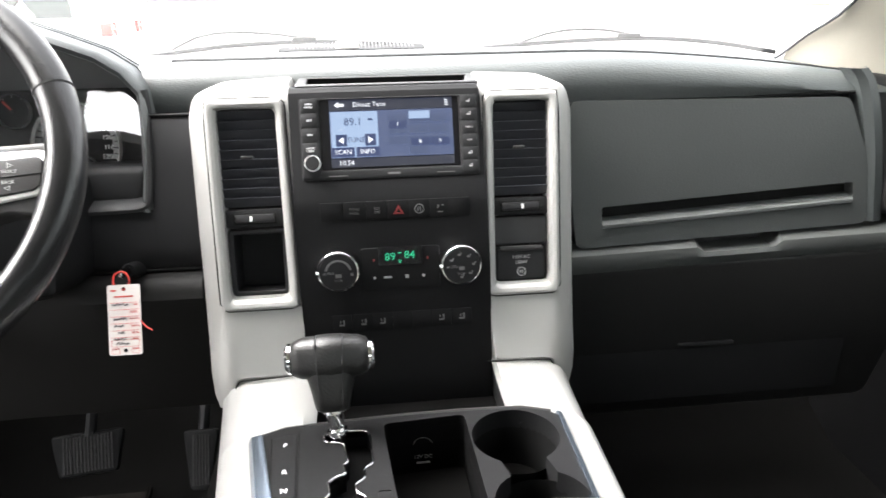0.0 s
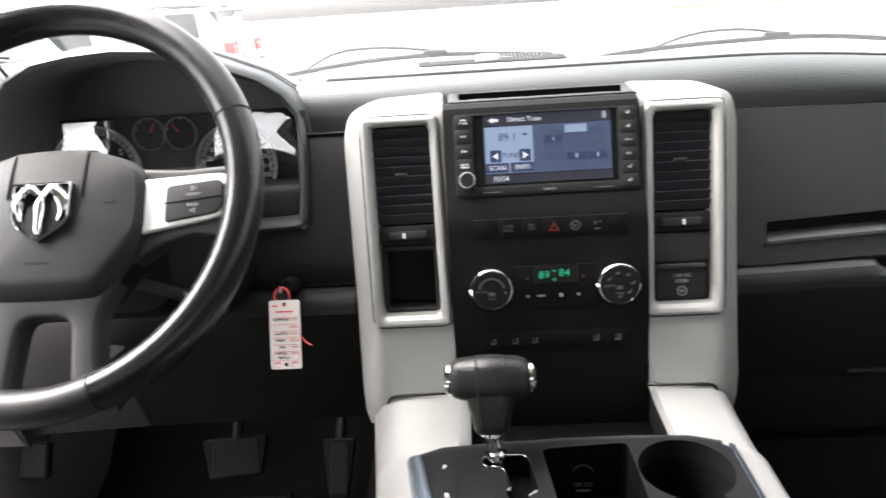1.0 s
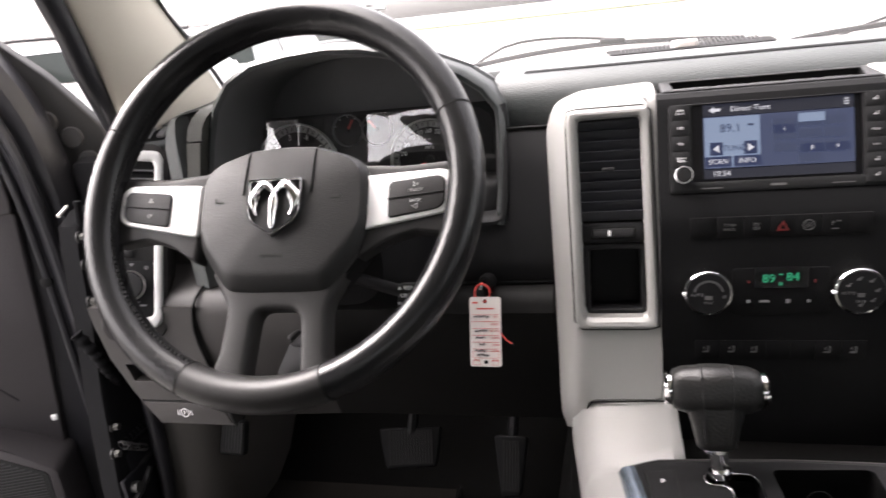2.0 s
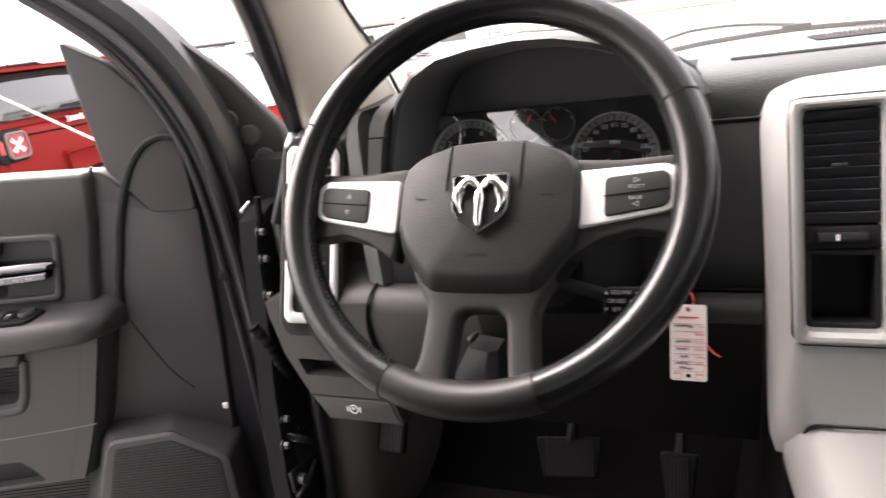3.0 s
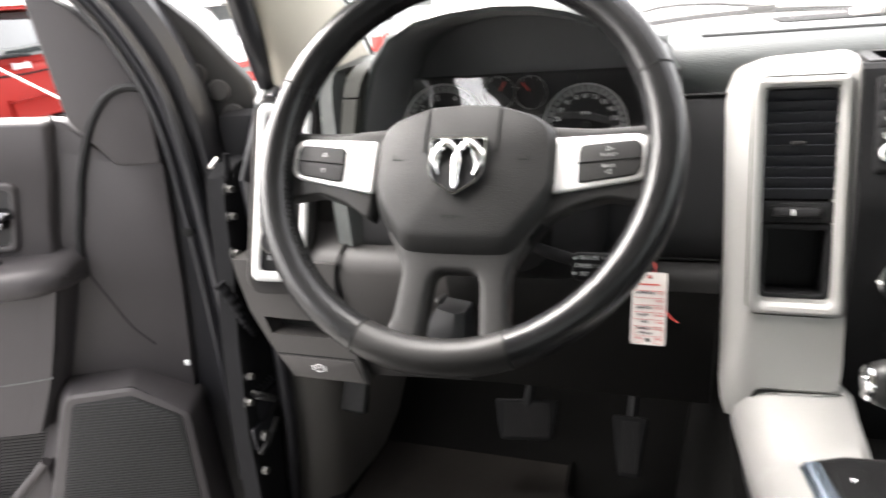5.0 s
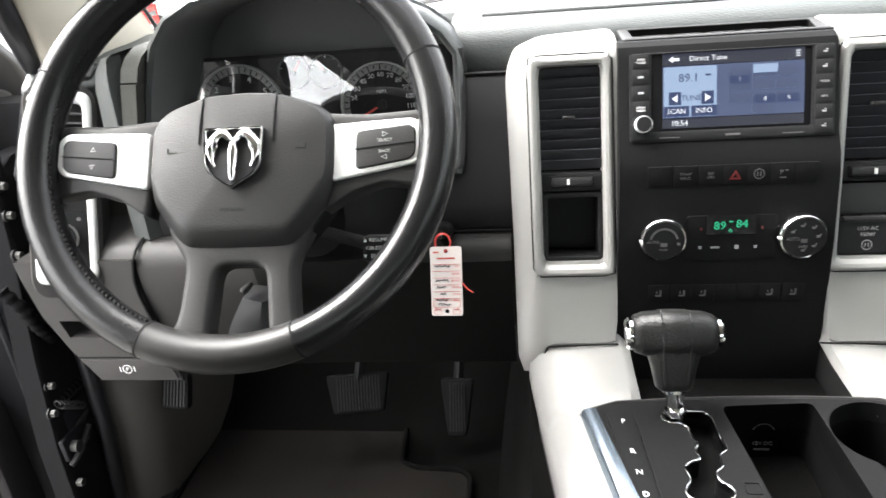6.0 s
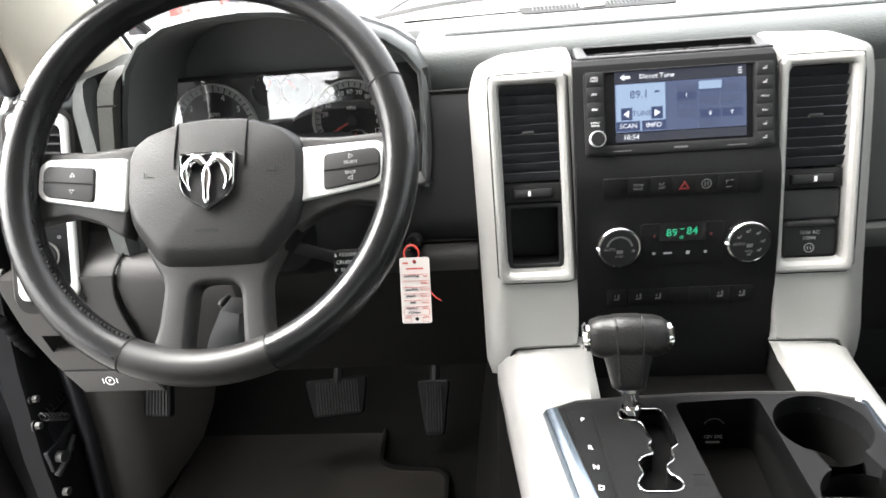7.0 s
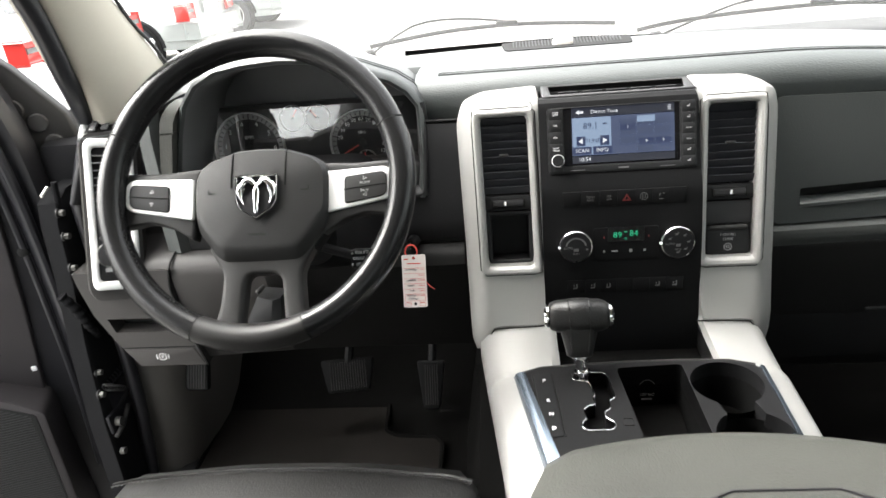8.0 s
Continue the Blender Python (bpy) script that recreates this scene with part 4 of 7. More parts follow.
for sg in (-1, 1):
    vm = lean(sg * .1545, sil_y(1.226) + .012, 1.226, 14.5)
    v = thing("air_vent", (sg * .1545, .69, 1.175), "black slatted air vent with a thumb tab in the stack", "vent", "stack vents")
    part("backing", slab(rrect(.066, .108, .003), -.03, -.011, 0, vm), PIT, v)
    for i in range(10):
        piece("slat", SLAT, v, at(vm, 0, .0485 - i * .0108, 0) @ Matrix.Rotation(radians(-62), 4, 'X'))
    for i in range(5):
        piece("fin", FIN, v, at(vm, -.024 + i * .012, 0, 0))
    part("tab", tf(box(-.0065, .0065, -.002, .002, 0, .008, .0012), at(vm, -.002, .001, .004)), SMOOTH, v)
    wm = lean(sg * .1535, sil_y(1.161) + .010, 1.161, 14.5)
    wh = thing("vent_shutter", (sg * .1535, .67, 1.15), "black vent shut-off bar with a small thumbwheel", "vent control", "vent bars")
    part("bar", tf(box(-.033, .033, -.0105, .0105, -.012, 0, .002), wm), BLACK, wh)
    part("slot", tf(box(-.024, .024, -.0065, .0065, -.002, .0015, .001), wm), PIT, wh)
    part("wheel", tf(box(-.022, .022, -.0048, .0048, 0, .004, .002), wm), DARK, wh)
    part("mark", bar(wm, -.004 if sg < 0 else .002, 0, .003, .006, .004), MARK, wh)
    pm = lean(sg * .1525, sil_y(1.111) + .012, 1.111, 14.5)
    if sg < 0:
        pk = thing("stack_pocket", (-.1525, .66, 1.08), "open black storage pocket in the stack", "pocket")
        part("wall", bezel(rrect(.067, .078, .004), rrect(.055, .066, .003), -.01, 0, pm, .001, -.06), BLACK, pk)
        part("back", slab(rrect(.056, .068, .003), -.06, -.05, 0, pm), BLACK, pk)
    else:
        ol = thing("power_outlet", (.1525, .66, 1.08), "black flip-lid mains power outlet in the stack", "outlet")
        part("upper_panel", slab(rrect(.066, .034, .003, 0, .022), -.02, 0, .002, pm), DARK, ol)
        part("lid", slab(rrect(.060, .040, .004, 0, -.018), -.012, .003, .003, pm), BLACK, ol)
        part("lip", slab(rrect(.052, .006, .002, 0, .001), 0, .006, .002, pm), SMOOTH, ol)
        part("print", join(letters("115V AC", .0058, at(pm, 0, -.0095, .0032)), letters("150W", .0058, at(pm, 0, -.016, .0032)), bezel(circle(.0055, 0, -.027, 18), circle(.0046, 0, -.027, 18), .003, .0034, pm, .0001),
             bar(pm, -.0015, -.027, .001, .004, .003), bar(pm, .0015, -.027, .001, .004, .003)), DIM, ol)

# ---- radio ----
rm = lean(0.004, 0.6780, 1.2515, 18.6)
radio = thing("radio", (0, 0.68, 1.2), "black touchscreen car radio showing a blue tuning page", "radio")
part("bezel", bezel(rrect(.199, .0895, .003, 0, -.0035), rrect(.155, .078, .002, 0, .001), -.01, .0022, rm, .0006, -.002), BLACK, radio)
part("glass", slab(rrect(.154, .077, .002, 0, .001), -.004, .0005, 0, rm), GLOSS, radio)
scr = part("screen", slab(rrect(.137, .052, .0005, .002, 0.001), .0005, .0008, 0, rm), LCD_BLUE, radio, "lit blue display")
part("header", slab(rrect(.137, .012, .0005, .002, .0335), .0005, .0008, 0, rm), LCD_DARK, scr)
part("footer", slab(rrect(.137, .0095, .0005, .002, -.0305), .0005, .0008, 0, rm), LCD_DARK, scr)
part("pane", slab(rrect(.052, .050, .0005, -.0395, 0.001), .0009, .0012, 0, rm), LCD_PALE, scr)
keys_dark = [(-.0545, -.0055, .012, .013), (-.0225, -.0055, .012, .013), (-.053, -.0185, .025, .0105), (-.026, -.0185, .025, .0105)]
part("soft_keys", join(*[bar(rm, x, y, w, h, .0012) for x, y, w, h in keys_dark]), LCD_NAVY, scr)
part("tiles", join(*[bar(rm, x, y, .0205, .0085, .0009) for y in (.0165, .0045, -.0075) for x in (.0085, .031, .0535)] + [bar(rm, x, -.019, .0205, .0085, .0009) for x in (.031,)]), LCD_TILE, scr)
part("dark_tile", bar(rm, .0085, .0105, .0195, .008, .0011), LCD_NAVY, scr)
part("dark_tile", bar(rm, .033, -.0095, .0205, .008, .0011), LCD_NAVY, scr)
part("dark_tile", bar(rm, .0555, -.0095, .0205, .008, .0011), LCD_NAVY, scr)
part("lit_tile", bar(rm, .033, .0205, .0235, .0085, .0014), LCD_PALE, scr)
part("page_text", join(letters("Direct Tune", .0074, at(rm, -.022, .0335, .001)), letters("10:54", .0078, at(rm, -.050, -.0305, .001)), letters("SCAN", .0072, at(rm, -.053, -.0185, .0016)), letters("INFO", .0072, at(rm, -.026, -.0185, .0016)),
     letters("1", .006, at(rm, .0085, .0105, .0014)), letters("8", .006, at(rm, .033, -.0095, .0014)), letters("9", .006, at(rm, .0555, -.0095, .0014)),
     tf(slab([(-.0035, 0), (.0025, .004), (.0025, -.004)], 0, .0002), at(rm, -.0545, -.0055, .0015)), tf(slab([(.0035, 0), (-.0025, -.004), (-.0025, .004)], 0, .0002), at(rm, -.0225, -.0055, .0015)),
     tf(slab([(-.006, 0), (-.001, .0035), (-.001, .0015), (.005, .0015), (.005, -.0015), (-.001, -.0015), (-.001, -.0035)], 0, .0002), at(rm, -.055, .0335, .001)), bar(rm, .064, .036, .004, .001, .001), bar(rm, .064, .0335, .004, .001, .001), bar(rm, .064, .031, .004, .001, .001)), LCD_WHITE, scr)
part("dark_text", join(letters("89.1", .0118, at(rm, -.041, .0145, .0014)), letters("TUNE", .0080, at(rm, -.0385, -.0055, .0016)), bar(rm, -.022, .017, .005, .002, .0014)), LCD_NAVY, scr)
for sx, names in ((-1, ["OPEN\nCLOSE", "SEEK", "SEEK", "RADIO\nMEDIA"]), (1, ["", "", "MENU", "NAV", "", ""])):
    part("key_strip", slab(rrect(.0185, .085, .001, sx * .0885, -.0035), .0012, .0028, .0004, rm), BLACK, radio)
    step = .016 if sx < 0 else .0145
    for i, nm in enumerate(names):
        ky = .0335 - i * step
        k = part("key", tf(box(-.0082, .0082, -step / 2 + .0007, step / 2 - .0007, .0026, .0032, .0003), at(rm, sx * .0885, ky)), BLACK, radio)
        if nm:
            part("key_print", letters(nm, .0030, at(rm, sx * .0885, ky, .0034)), MARK if sx < 0 else DIM, k)
        else:
            part("key_print", join(bar(rm, sx * .0885, ky, .004, .0016, .0032), bar(rm, sx * .0885 + .0015, ky + .002, .0016, .0010, .0032)), DIM, k)
kn = part("volume_knob", lathe([(.0076, 0), (.0076, .009), (.0068, .010), (0, .010)], 28, at(rm, -.0868, -.030, .0022)), BLACK, radio)
part("knob_ring", lathe([(.0086, 0), (.0086, .0085), (.0083, .0095), (.0078, .0088)], 28, at(rm, -.0868, -.030, .0022), False), BRIGHT, kn, "bright ring")
part("maker_mark", join(bar(rm, .002, -.0435, .014, .0022, .0022), bar(rm, -.060, -.0445, .020, .0010, .0022), bar(rm, .060, -.0445, .020, .0008, .0022)), FAINT, radio)

# ---- switch rows and climate controls ----
HAZARD = surface("dull_red_print", (0.13, 0.010, 0.010), 0.5)
fm = lean(0.004, 0.6485, 1.1725, 5.6)
row = thing("switch_bank", (0, 0.65, 1.16), "flush black row of dashboard switches with a red hazard triangle", "switches")
for i, x in enumerate((-.070, -.0445, -.0195, .0045, .0275, .051, .072)):
    k = part("switch", tf(box(-.0118, .0118, -.0105, .0105, -.006, .0012, .0004), at(fm, x, 0)), PANEL, row)
    if i == 3:
        tri_o = [(0, .0050), (-.0062, -.005), (.0062, -.005)]
        tri_i = [(0, .0015), (-.0028, -.0032), (.0028, -.0032)]
        part("hazard_mark", bezel(tri_o, tri_i, .0015, .002, at(fm, x, .0), .0001), HAZARD, k, "red warning triangle")
    elif i in (1, 2):
        part("key_print", letters(("TOW/\nHAUL", "ESP\nOFF")[i - 1], .0042, at(fm, x, 0, .0017)), FAINT, k)
    elif i == 4:
        part("key_print", join(bezel(circle(.0055, x, 0, 18), circle(.0045, x, 0, 18), .0015, .0018, fm, .0001), bar(fm, x - .0015, 0, .001, .005, .0015), bar(fm, x + .0015, 0, .001, .005, .0015)), FAINT, k)
    elif i == 5:
        part("key_print", join(letters("P", .006, at(fm, x - .002, 0.001, .0017)), bar(fm, x + .003, .003, .003, .001, .0015), bar(fm, x, -.0045, .006, .001, .0015)), FAINT, k)
cm = lean(0.004, 0.6418, 1.108, 4)
clim = thing("climate_controls", (0, 0.64, 1.08), "black climate panel with two chrome-ringed dials and green digits", "climate controls")
part("panel", slab(rrect(.090, .050, .004, .004, -.003), -.004, .0012, .0005, cm), PANEL, clim)
disp = part("display", slab(rrect(.050, .022, .001, .004, .0125), .002, .0026, 0, cm), GLOSS, clim)
part("digits", join(letters("89", .0125, at(cm, -.0075, .011, .0028)), letters("84", .0125, at(cm, .0145, .0125, .0028)), bar(cm, .0035, .0155, .004, .0012, .0026), bezel(circle(.0019, .0035, .0055, 10), circle(.0012, .0035, .0055, 10), .0026, .003, cm, .0001)), LED_GREEN, disp, "green segment digits")
part("key_print", join(bar(cm, -.026, -.013, .003, .003, .002), bar(cm, -.011, -.013, .009, .0022, .002), bar(cm, .011, -.013, .004, .004, .002), bar(cm, .030, -.013, .003, .003, .002)), DIM, clim)
part("heat_marks", join(bar(cm, -.026, .008, .002, .003, .002), bar(cm, .035, .008, .002, .003, .002)), HAZARD, clim)
for sx, ox in ((-1, -.066), (1, .0725)):
    dm = at(cm, ox, .0, .0)
    k = part("dial", lathe([(.0222, 0), (.0222, .012), (.021, .0145), (.0, .0150)], 40, dm), BLACK, clim)
    part("dial_ring", lathe([(.0245, 0), (.0245, .009), (.0238, .0125), (.0228, .014), (.0212, .0142), (.0208, .012)], 44, dm, False), CHROME, k, "chrome outer ring")
    part("pointer", tf(box(-.0245, -.0215, -.0012, .0012, .010, .0156, .0004), dm), MARK, k)
    pr = [letters("AUTO", .0046, at(dm, -.011, -.001, .0153)), letters("PUSH", .0036, at(dm, 0, -.0095, .0153))]
    if sx < 0:
        arc = [radians(170 - 160 * i / 16) for i in range(17)]
        pr.append(loft([[(r_ * math.cos(a), r_ * math.sin(a), .0153) for a in arc] for r_ in (.0125, .0148)], False, m=dm))
        pr.append(bar(dm, .015, -.003, .003, .003, .0152))
        pr.append(bar(dm, 0, -.004, .007, .004, .0152))
    else:
        for q in range(6):
            a = radians(150 - q * 48)
            pr.append(join(bar(dm, .0135 * math.cos(a), .0135 * math.sin(a), .0035, .0022, .0152), bar(dm, .0135 * math.cos(a) + .002, .0135 * math.sin(a) + .002, .0014, .0014, .0152)))
        pr.append(bar(dm, 0, -.003, .006, .004, .0152))
    part("dial_print", join(*pr), FAINT, k)
hm = lean(0.004, 0.6372, 1.041, 3)
seatrow = thing("seat_heat_switches", (0, 0.637, 1.03), "flush black row of seat heater switches with pale symbols", "switches")
for i, x in enumerate((-.066, -.041, -.019, .004, .027, .050, .074)):
    k = part("switch", tf(box(-.0112, .0112, -.0105, .0105, -.006, .0008, .0003), at(hm, x, 0)), PANEL, seatrow)
    if i not in (3, 4):
        part("key_print", join(bar(hm, x + .002, .0015, .0018, .006, .001), bar(hm, x - .0005, -.002, .006, .0018, .001), bar(hm, x - .002, .002, .0012, .003, .001)), FAINT, k)

# ---- centre console ----
console = thing("centre_console", (0.0, 0.42, 0.6), "floor console with black shifter panel and satin silver side rails", "console")
CZ = 0.985
side = []
for y, xl, xr, zt in ((0.70, .205, .205, .93), (0.55, .195, .202, .93), (0.40, .172, .200, .925), (0.20, .160, .195, .92), (-0.25, .158, .19, .90)):
    side.append([(-xl, y, zt), (-xl + .012, y, zt), (-xl + .014, y, .80), (xr - .014, y, .80), (xr - .012, y, zt), (xr, y, zt), (xr + .02, y, .56), (-xl - .035, y, .56)])
part("body", loft(side, True, True, True), DARK, console)


def rail(sign, xi, xo):
    rings = []
    for i, (y, z) in enumerate(((.645, .992), (.618, .988), (.60, .985), (.55, .983), (.5225, .982), (.512, .982), (.505, .981), (.42, .979), (.34, .976), (.25, .972), (.10, .966))):
        a, b = xi(y), xo(y)
        zo = z - .047
        rings.append([(sign * (a - (.003 if sign > 0 else .012)), y, z - .012), (sign * a, y, z), (sign * (a + (b - a) * .72), y, z - .006), (sign * (a + (b - a) * .88), y, z - .014), (sign * (b - .001), y, z - .03), (sign * b, y, zo), (sign * (b - .01), y, zo - .01)])
    return part("rail", loft(rings, False), SILVER, console, "satin silver rail along the console edge", smooth=50)


rail(-1, lambda y: .104 if y > .51 else .150 - .18 * (.51 - y) * .8, lambda y: .205 - .128 * max(0, .62 - y) if y > .34 else .169)
rail(1, lambda y: .116 if y >= .52 else .142 if y > .51 else .156 if y > .503 else .162, lambda y: .205 - .03 * max(0, .62 - y))
for sg in (-1, 1):
    part("rail_joint", tube([(sg * x, .6165 + .002 * (x > .18), z) for x, z in ((.106, .9895), (.15, .988), (.182, .985), (.196, .962))], .0010, 6), PIT, console)
# Bin surfaces are coloured near black in place of shade.
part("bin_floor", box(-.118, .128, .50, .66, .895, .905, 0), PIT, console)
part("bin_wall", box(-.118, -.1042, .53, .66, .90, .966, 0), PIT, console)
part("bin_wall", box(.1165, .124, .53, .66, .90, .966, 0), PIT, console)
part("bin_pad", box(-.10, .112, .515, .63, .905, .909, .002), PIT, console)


outer = rounded([(-.150, .505), (-.120, .519), (0, .5265), (.125, .5245), (.163, .510), (.158, .24), (-.100, .24)], .018, 5)
bin_hole = rounded([(-.022, .514), (.063, .520), (.066, .375), (-.010, .371)], .008)


def cups_outline():
    a = [(.1085 + .0435 * math.cos(radians(t)), .4775 + .0435 * math.sin(radians(t))) for t in range(-60, 241, 10)]
    b = [(.1135 + .0435 * math.cos(radians(t)), .380 + .0435 * math.sin(radians(t))) for t in range(120, 421, 10)]
    return a + b


gate_pts = [(-.077, .505), (-.040, .505), (-.035, .498), (-.0335, .468), (-.032, .452), (-.041, .446), (-.040, .432), (-.050, .424), (-.048, .414), (-.040, .408), (-.039, .399), (-.045, .393),
            (-.074, .393), (-.079, .399), (-.077, .408), (-.071, .414), (-.074, .430), (-.066, .438), (-.057, .440), (-.061, .452), (-.055, .458), (-.058, .466), (-.060, .484), (-.066, .488), (-.078, .489), (-.082, .497)]
gate_r = rounded(gate_pts, .004, 2)
pan = thing("shifter_panel", (-.03, .42, .98), "black console panel with shift gate and cup holders", "console panel")
cups_l = cups_outline()
part("plate", holed(outer, [bin_hole, cups_l, gate_r], CZ - .03, CZ, None), PANEL, pan, smooth=30)
part("gate_trim", tube([(x, y, CZ + .0004) for x, y in gate_r], .0010, 8, True), SMOKED, pan, "thin chrome outline of the shift gate")
part("gate_wall", loft([[(x, y, CZ - .0005) for x, y in gate_r], [(x, y, CZ - .007) for x, y in gate_r]], True), SMOKED, pan, "chrome inner edge of the shift gate")
# Gate floor, bin and cup wells carry their shade as black colour.
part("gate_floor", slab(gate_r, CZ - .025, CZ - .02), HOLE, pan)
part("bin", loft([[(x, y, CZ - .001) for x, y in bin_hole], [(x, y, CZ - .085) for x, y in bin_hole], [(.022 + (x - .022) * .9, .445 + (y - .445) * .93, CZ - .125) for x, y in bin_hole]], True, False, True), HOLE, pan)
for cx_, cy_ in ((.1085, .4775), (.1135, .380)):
    part("cup_well", lathe([(.0445, CZ - .012), (.0425, CZ - .03), (.039, CZ - .085), (.034, CZ - .088), (0.001, CZ - .088)], 40, Matrix.Translation((cx_, cy_, 0)), False), HOLE, pan, "cup holder coloured black in place of its inner shade")
part("letter_strip", slab(rounded([(-.131, .502), (-.1065, .507), (-.100, .384), (-.121, .380)], .003), CZ, CZ + .0012, .0004), PANEL, pan)
part("strip_joint", join(tube([(-.1325, .503, CZ), (-.121, .379, CZ)], .0009, 5), tube([(-.106, .508, CZ), (-.0985, .384, CZ)], .0009, 5)), PIT, pan)
part("letters", join(*[letters(ch, .0080, Matrix.Translation((x, y, CZ + .0014))) for ch, x, y in (("P", -.1175, .489), ("R", -.1145, .4485), ("N", -.1125, .4225), ("D", -.111, .397))]), MARK, pan)
part("button", bezel(rrect(.013, .013, .002, -.0235, .407), rrect(.0115, .0115, .0015, -.0235, .407), CZ, CZ + .0008, None, .0002), PIT, pan)
om = lean(0.018, 0.5085, 0.950, 4)
part("socket_arc", loft([[(r_ * math.cos(a), .008 + r_ * math.sin(a), .0014) for a in [radians(20 + 7 * q) for q in range(21)]] for r_ in (.0100, .0107)], False, m=om), FAINT, pan)
part("print", join(letters("12V DC", .0058, at(om, 0, -.004, .0016)), bar(om, 0, -.0110, .014, .0022, .0012)), FAINT, pan)
trim = []
for t in [i / 10 for i in range(11)]:
    y = .507 - t * .20
    x0 = -.1525 + .036 * t
    trim.append([(x0 + .006, y, CZ + .003), (x0, y, CZ + .001), (x0 - .004, y, CZ - .006), (x0 - .004, y, CZ - .03), (x0 + .012 + .006 * t, y, CZ - .004), (x0 + .011 + .006 * t, y, CZ + .003)])
part("edge_trim", loft(trim, True, True, True), BRUSHED, pan, "polished metal trim along the panel edge")
trim2 = []
for t in [i / 10 for i in range(11)]:
    y = .511 - t * .20
    x0 = .164 - .004 * t
    trim2.append([(x0 - .004, y, CZ + .002), (x0 + .001, y, CZ), (x0 + .003, y, CZ - .006), (x0 + .003, y, CZ - .03), (x0 - .006, y, CZ - .004)])
part("edge_trim", loft(trim2, True, True, True), BRUSHED, pan)
part("front_lip", tube([(x, y + .001, CZ - .001) for x, y in ((-.145, .508), (-.12, .519), (-.06, .524), (0, .527), (.06, .5275), (.125, .525), (.155, .514))], .0022, 6), SMOOTH, pan)

# ---- gear selector ----
sel = thing("gear_selector", (-.068, .50, .985), "leather-wrapped T-handle gear selector on a chrome stalk", "gear selector")
gb = Vector((-.066, .499, .980))
gt = Vector((-.0695, .509, 1.019))
part("stalk", tube([gb, gb.lerp(gt, .5), gt], .007, 12, radii=[.0070, .0080, .0120]), CHROME, sel)
part("collar", join(tube([gb.lerp(gt, .15), gb.lerp(gt, .3)], .0105, 12), tube([gb.lerp(gt, .75), gb.lerp(gt, .95)], .0115, 12)), CHROME, sel)
hm2 = lean(-.0700, .522, 1.0585, 20)
gr_rings = []
for z_, w, d_, dy in ((-.049, .028, .022, 0.0), (-.047, .033, .027, 0.0), (-.040, .036, .030, 0), (-.028, .041, .034, 0), (-.015, .048, .036, .0), (.004, .052, .036, .0)):
    gr_rings.append([(p[0], z_, p[1] + dy) for p in rrect(w, d_, min(w, d_) * .42, 0, 0, 6)])
part("grip", loft(gr_rings, True, True, True, hm2), SEAT, sel)
head = []
for x, hh, dd in ((-.0375, .027, .027), (-.0355, .034, .033), (-.027, .040, .038), (-.014, .0415, .040), (-.0125, .0432, .0416), (0, .044, .042), (.0125, .0432, .0416), (.014, .0415, .040), (.027, .040, .038), (.0355, .034, .033), (.0375, .027, .027)):
    head.append([(x, p[0] + .004, p[1]) for p in rrect(hh, dd, min(hh, dd) * .38, 0, 0, 6)])
part("head", loft(head, True, True, True, hm2), SEAT, sel, "black leather T-shaped head", smooth=60)
for sx in (-1, 1):
    part("end_ring", tf(lathe([(.0135, 0), (.0155, .001), (.0155, .004), (.013, .0065), (.009, .005), (.008, .0065), (0, .007)], 26), hm2 @ Matrix.Translation((sx * .0370, .004, 0)) @ Matrix.Rotation(radians(90 * sx), 4, 'Y')), CHROME, sel, "chrome end cap")
    part("seam", tube([hm2 @ Vector((sx * .013, .0262, .010)), hm2 @ Vector((sx * .013, .018, .0195)), hm2 @ Vector((sx * .0125, 0, .0205)), hm2 @ Vector((sx * .011, -.03, .0155)), hm2 @ Vector((sx * .01, -.042, .0135))], .0010, 6), DARK, sel)

# ---- steering wheel ----
W = lean(-.4565, .508, 1.270, 34)
wheel = thing("steering_wheel", (-.447, .508, 1.270), "black leather four-spoke steering wheel with silver inserts and airbag cover", "steering wheel")
RIMGREY = surface("smooth_rim_plastic", (0.0135, 0.013, 0.0128), 0.40, blotch=0.1, spec=0.3)
R_, rt, rz_ = .1815, .0165, -.007


def rim_arc(a0, a1, n, r0=rt, r1=rt * 1.12):
    rings = []
    for i in range(n + 1):
        a = radians(a0 + (a1 - a0) * i / n)
        u = Vector((math.cos(a), math.sin(a), 0))
        rings.append([u * R_ + u * r0 * math.cos(2 * math.pi * j / 16) + Vector((0, 0, rz_ + r1 * math.sin(2 * math.pi * j / 16))) for j in range(16)])
    return loft(rings, True, True, True, W)


part("rim", rim_arc(-68.5, 248.5, 110), LEATHER, wheel, "worn black leather rim")
part("rim", rim_arc(248.8, 291.2, 20), RIMGREY, wheel, "smooth grey lower rim")
for a in (22, 158, 248.6, -68.6):
    part("rim_seam", rim_arc(a - .25, a + .25, 1, rt * 1.03, rt * 1.15), PIT, wheel)


stit = []
for k in range(64):
    a = radians(146 + k * 1.6)
    mm = W @ Matrix.Rotation(a, 4, 'Z') @ Matrix.Translation((R_ - rt * .93, 0, rz_ + .007))
    stit.append(tf(box(-.0012, .0012, -.0014, .0014, -.001, .0012), mm))
tagged(part("rim_stitching", join(*stit), PIT, wheel, "dark stitches along the rim"), kind="stuff")


HUB_X = .0095
hub_half = [(0, .0465), (.030, .045), (.064, .034), (.079, .023), (.0835, .010), (.0835, -.032), (.078, -.054), (.054, -.086), (.045, -.092), (.020, -.093), (0, -.093)]
